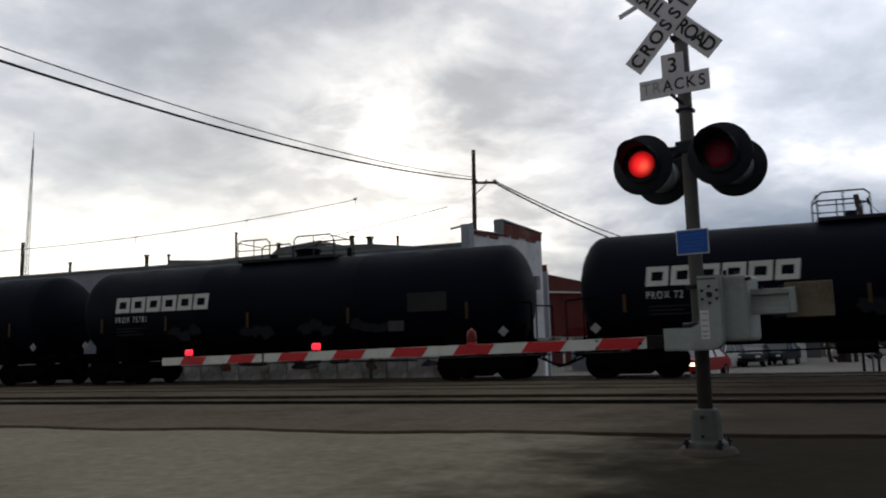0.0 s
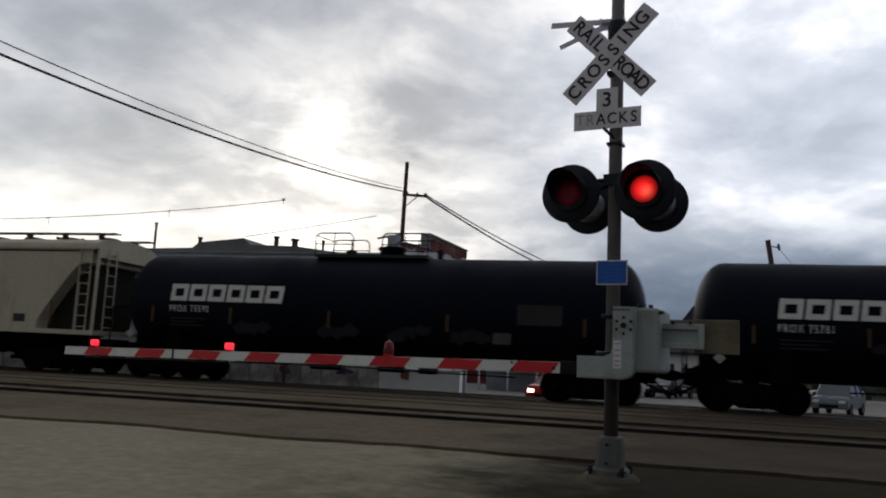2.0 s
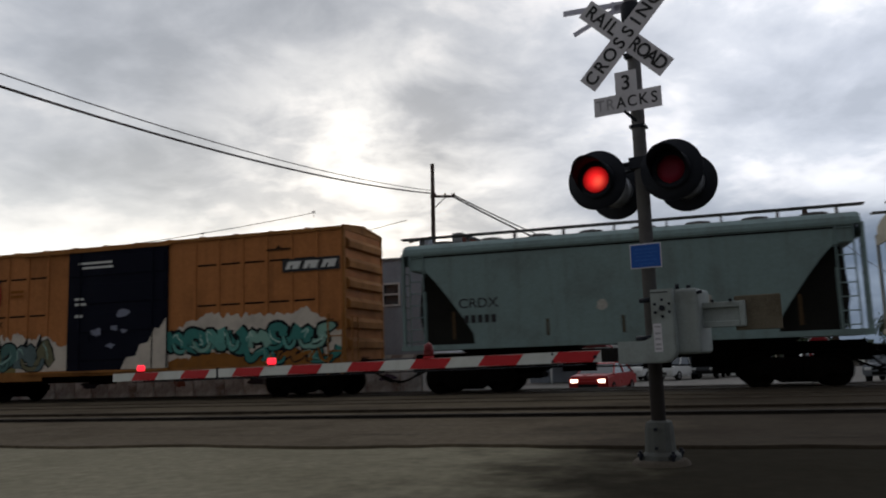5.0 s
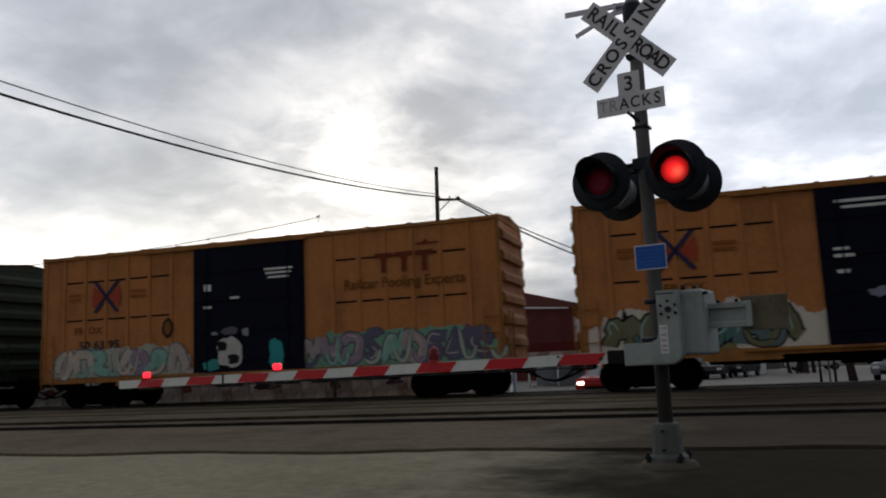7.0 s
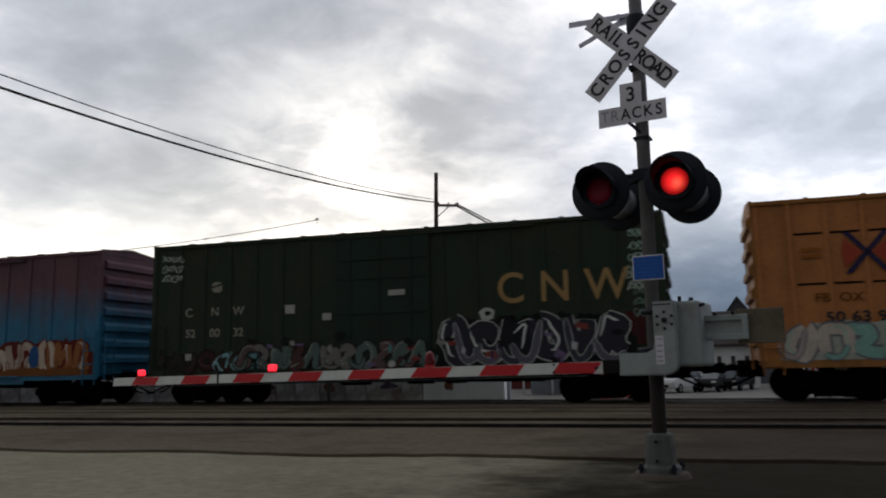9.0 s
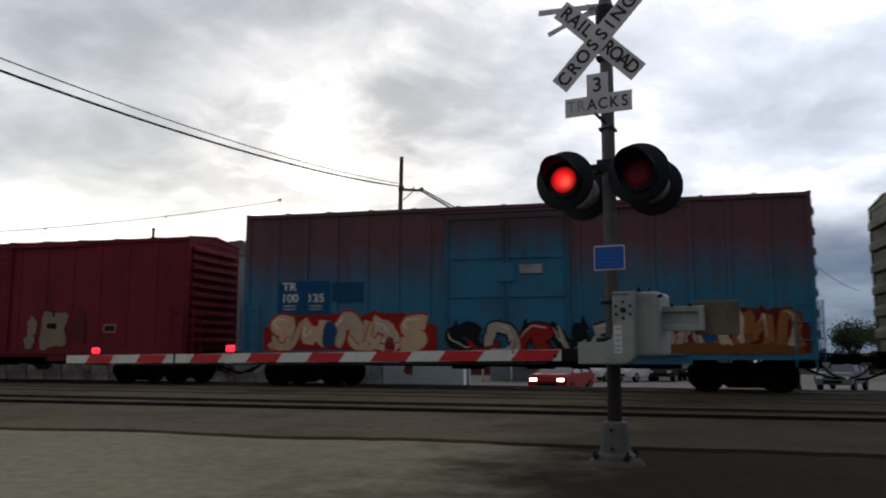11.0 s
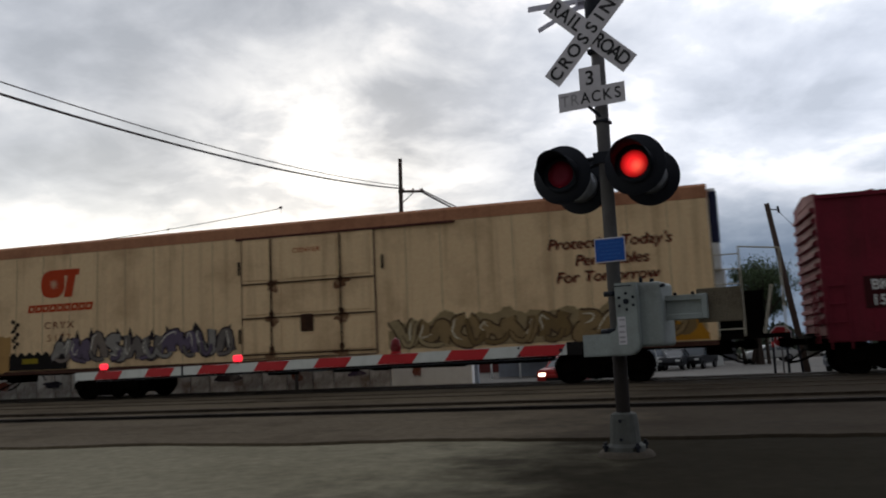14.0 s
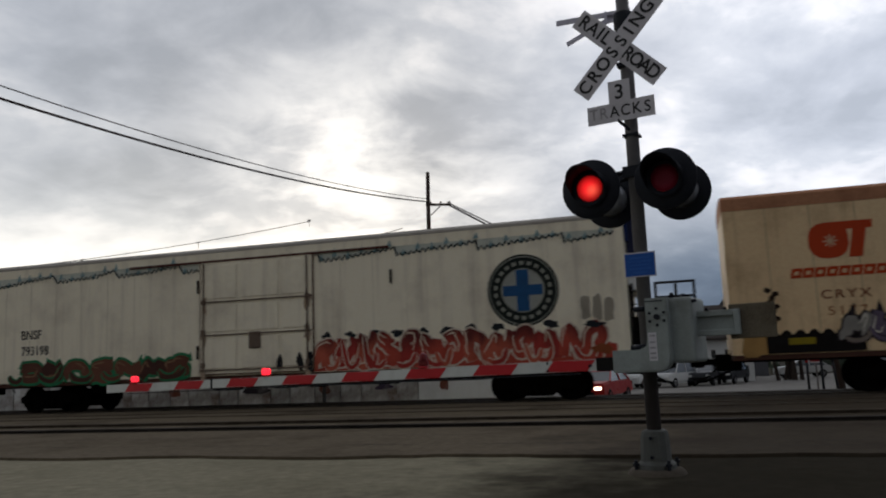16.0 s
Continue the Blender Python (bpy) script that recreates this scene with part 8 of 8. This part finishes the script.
def build_street_things():
    # stop sign
    s = thing("stop_sign", pose(14.43, 26.61, fall(30), 0, 0, -28), "red octagonal stop sign on a steel post", "stop sign")
    bm = bmesh.new()
    box(bm, -0.03, 0.03, 0.0, 0.05, -0.3, 2.2)
    part("post", bm, M_GALV, s)
    bm = bmesh.new()
    zc = 1.66
    prism(bm, [(0.39 * math.cos(radians(22.5 + 45 * k)), zc + 0.39 * math.sin(radians(22.5 + 45 * k))) for k in range(8)], -0.012, -0.008)
    part("border", bm, M_SIGN, s)
    bm = bmesh.new()
    prism(bm, [(0.36 * math.cos(radians(22.5 + 45 * k)), zc + 0.36 * math.sin(radians(22.5 + 45 * k))) for k in range(8)], -0.016, -0.012)
    part("face", bm, surface("stop_red", (0.22, 0.012, 0.016), 0.5), s, "red sign face")
    words("STOP", 0.25, M_SIGN, s, pose(0, -0.019, zc), "letters", "white letters", 0.85, 0, 0.006)
    # plain steel posts by the lot
    for k, (u, lean) in enumerate(((3.32, 0), (3.72, 0), (4.12, 5))):
        p = thing("bollard", on_track(u, 26.5, fall(26.5)) @ pose(0, 0, 0, 0, -lean, 0), "dark steel post beside the lot", "post", "steel posts")
        bm = bmesh.new()
        tube(bm, (0, 0, -0.3), (0, 0, 1.25), 0.04, 10)
        tube(bm, (0, 0, 1.25), (0, 0, 1.29), 0.046, 10)
        part("shaft", bm, M_BLACKPAINT, p)
        bm = bmesh.new()
        tube(bm, (0, 0, 0.95), (0, 0, 1.1), 0.043, 10)
        part("band", bm, M_REDSTRIPE if k == 0 else M_BLACKPAINT, p)
    # the signal and gate on the far side
    g = thing("far_crossing_signal", on_track(-12.35, 25.75, fall(25.75)), "second crossing signal and lowered gate beyond the train", "crossing signal")
    bm = bmesh.new()
    tube(bm, (0, 0, -0.1), (0, 0, 4.4), 0.065, 12)
    part("mast_pole", bm, M_GALV, g)
    bm = bmesh.new()
    tube(bm, (-0.45, 0, 2.75), (0.45, 0, 2.75), 0.03, 8)
    part("cross_arm", bm, M_BLACKPAINT, g)
    for x, lit in ((-0.4, False), (0.4, True)):
        bm = bmesh.new()
        lathe(bm, [(-0.1, 0.0), (-0.1, 0.15), (0.05, 0.17), (0.06, 0.29), (0.075, 0.29), (0.075, 0.0)], 24, pose(x, 0, 2.62, 0, 0, -90))
        f = part("flasher", bm, M_BLACKPAINT, g)
        bm = bmesh.new()
        lathe(bm, [(0.09, 0.0), (0.085, 0.10), (0.078, 0.13)], 20, pose(x, 0, 2.62, 0, 0, -90))
        part("roundel", bm, M_LIT if lit else M_LENSOFF, f, "lit red roundel" if lit else "")
    bm = bmesh.new()
    rounded(bm, -0.25, 0.2, -0.25, 0.25, 0.95, 1.45, 0.03, 1)
    part("gate_machine", bm, M_CAST, g)
    bm = bmesh.new()
    box(bm, 0.2, 9.75, 0.28, 0.31, 1.22, 1.34)
    boom = part("gate_arm", bm, M_WHITESTRIPE, g, "thin striped gate arm")
    for k in range(11):
        bm = bmesh.new()
        prism(bm, [(0.6 + 0.82 * k, 1.222), (1.0 + 0.82 * k, 1.222), (1.08 + 0.82 * k, 1.338), (0.68 + 0.82 * k, 1.338)], 0.273, 0.279)
        part("red_band", bm, surface("back_of_band", (0.35, 0.30, 0.28), 0.6), boom)


build_street_things()


def tree(m, height, spread, seed, label, group="trees by the lot"):
    """Tapered trunk, forking limbs, and a crown of leaf clumps with gaps."""
    rng = random.Random(seed)
    t = thing("tree", m, label, "tree", group)
    bm = bmesh.new()
    tips = []

    def grow(p, d, length, r, level):
        q = p + d * length
        tube(bm, p, q, r, 6, r * 0.62, False)
        if level == 0 or r < 0.02:
            tips.append(q)
            return
        for _ in range(rng.choice((2, 3))):
            turn = Vector((rng.uniform(-1, 1), rng.uniform(-1, 1), rng.uniform(0.1, 0.7))) * spread
            grow(q, (d + turn).normalized(), length * rng.uniform(0.55, 0.8), r * 0.6, level - 1)
        tips.append(q)

    for k in range(3):
        grow(Vector((rng.uniform(-1, 1), rng.uniform(-0.6, 0.6), -0.3)), Vector((rng.uniform(-0.18, 0.18), 0, 1)).normalized(), height * 0.36, 0.16, 4)
    part("trunk", bm, surface("dark_bark", (0.04, 0.03, 0.025), 0.95), t, "thin dark trunks and limbs")
    verts, faces = [], []
    for q in tips:
        if q.z < height * 0.28 and rng.random() < 0.6:
            continue
        for _ in range(26):
            c = q + Vector((rng.gauss(0, 0.42), rng.gauss(0, 0.42), rng.gauss(0, 0.3)))
            a = Vector((rng.uniform(-1, 1), rng.uniform(-1, 1), rng.uniform(-1, 1))).normalized()
            b = a.orthogonal().normalized()
            s = rng.uniform(0.07, 0.14)
            n = len(verts)
            verts += [c - a * s, c + b * s * 0.5, c + a * s, c - b * s * 0.5]
            faces.append((n, n + 1, n + 2, n + 3))
    me = bpy.data.meshes.new("crown")
    me.from_pydata(verts, [], faces)
    me.materials.append(surface("dull_leaves", (0.045, 0.065, 0.03), 0.8, 0, (0.02, 0.03, 0.015), 0.5, 0.2, 1, 0, 0, None, 0.5))
    o = new("crown", me)
    o.parent, o["kind"], o["label"] = t, "stuff", "thin ragged dark green crown"
    return t


tree(on_track(8.0, 66.5, fall(66.5)), 7.8, 0.62, 3, "slender ragged tree with several thin trunks")
tree(on_track(6.9, 67.0, fall(67)), 6.3, 0.6, 8, "smaller ragged tree beside the first")
tree(on_track(16.5, 72, fall(72)), 4.6, 0.75, 14, "low bushy tree behind the parked cars")
tree(on_track(21.5, 80, fall(80)), 5.0, 0.8, 17, "low bushy tree at the edge of the lot")


def build_treeline():
    """Far hedge and woods along the horizon: clumps of leaf cards with a ragged top."""
    rng = random.Random(77)
    verts, faces = [], []
    for k in range(5200):
        u = rng.uniform(-140, 190)
        c = rng.uniform(108, 122)
        top = 4.0 + 2.4 * noise.noise((u * 0.06, 1, 0)) + 1.3 * noise.noise((u * 0.31, 2, 0))
        z = -2.3 + rng.random() ** 0.8 * max(1.2, top)
        p = Vector((u, c, z))
        a = Vector((rng.uniform(-1, 1), rng.uniform(-0.5, 0.5), rng.uniform(-1, 1))).normalized()
        b = a.orthogonal().normalized()
        s = rng.uniform(0.5, 1.0)
        n = len(verts)
        verts += [p - a * s, p + b * s * 0.7, p + a * s, p - b * s * 0.7]
        faces.append((n, n + 1, n + 2, n + 3))
    me = bpy.data.meshes.new("far_woods")
    me.from_pydata(verts, [], faces)
    me.materials.append(surface("far_leaves", (0.035, 0.045, 0.03), 0.9, 0, (0.02, 0.025, 0.018), 0.5, 0.2, 0.3, 0, 0, None, 0.4))
    o = new("far_woods", me)
    o.matrix_basis = TRACK
    tagged(o, "dark ragged line of distant trees", "trees", kind="stuff")


build_treeline()


# ---- what moves ----
def motions():
    for car, mid in CARS:
        walk(car, [(t, on_track(mid + progress(t), MID, RAIL_TOP)) for t in (0, 2, 4, 6, 8, 10, 12, 14, 16)])
    # wheels roll without slipping; all sets of one axle place share their keys
    first = {}
    for w, k in WHEELS:
        if k not in first:
            rows = []
            for i in range(481):
                t = i / 30
                rows.append((t, Matrix.Translation((k * 0.89, 0, 0.42)) @ Matrix.Rotation(progress(t) / 0.42, 4, "Y")))
            walk(w, rows)
            first[k] = w
        else:
            lead = first[k]
            w.rotation_mode = "QUATERNION"
            keys = w.animation_data_create()
            keys.action = lead.animation_data.action
            keys.action_slot = lead.animation_data.action_slot
    # the red car rolls up to the crossing and stops
    walk(RED_CAR, [(0.0, at(-2.1, 41.8, 70)), (0.6, at(-3.1, 39.8, 73)), (1.2, at(-3.8, 38.2, 76)), (2.0, at(-4.0, 37.1, 78)), (3.0, at(-4.05, 37.0, 78)), (16.0, at(-4.05, 37.0, 78))])
    # flashers: one roundel shows its lit side while the other shows the dark one
    home = pose(0, -0.138, 0)
    flips = []
    for k in range(-1, 14):
        on = 0.97 + 1.22 * k
        flips += [(on, 0), (on + 0.58, 1)]
    for which, r in enumerate(ROUNDELS):
        angle = 0 if which == 0 else 180
        rows = [(0.0, home @ pose(0, 0, 0, 0, 0, angle))]
        for t, who in flips:
            if t < 0.1 or t > 15.8:
                continue
            late = (t + 0.066) % 0.5
            if late < 0.1:
                t += 0.12 - late if late > 0.07 else -late - 0.014
            rows.append((t - 0.034, home @ pose(0, 0, 0, 0, 0, angle)))
            for j in (1, 2, 3):
                rows.append((t - 0.034 + j / 30, home @ pose(0, 0, 0, 0, 0, angle + 60 * j)))
            angle += 180
        rows.append((16.0, home @ pose(0, 0, 0, 0, 0, angle)))
        walk(r, rows)


motions()
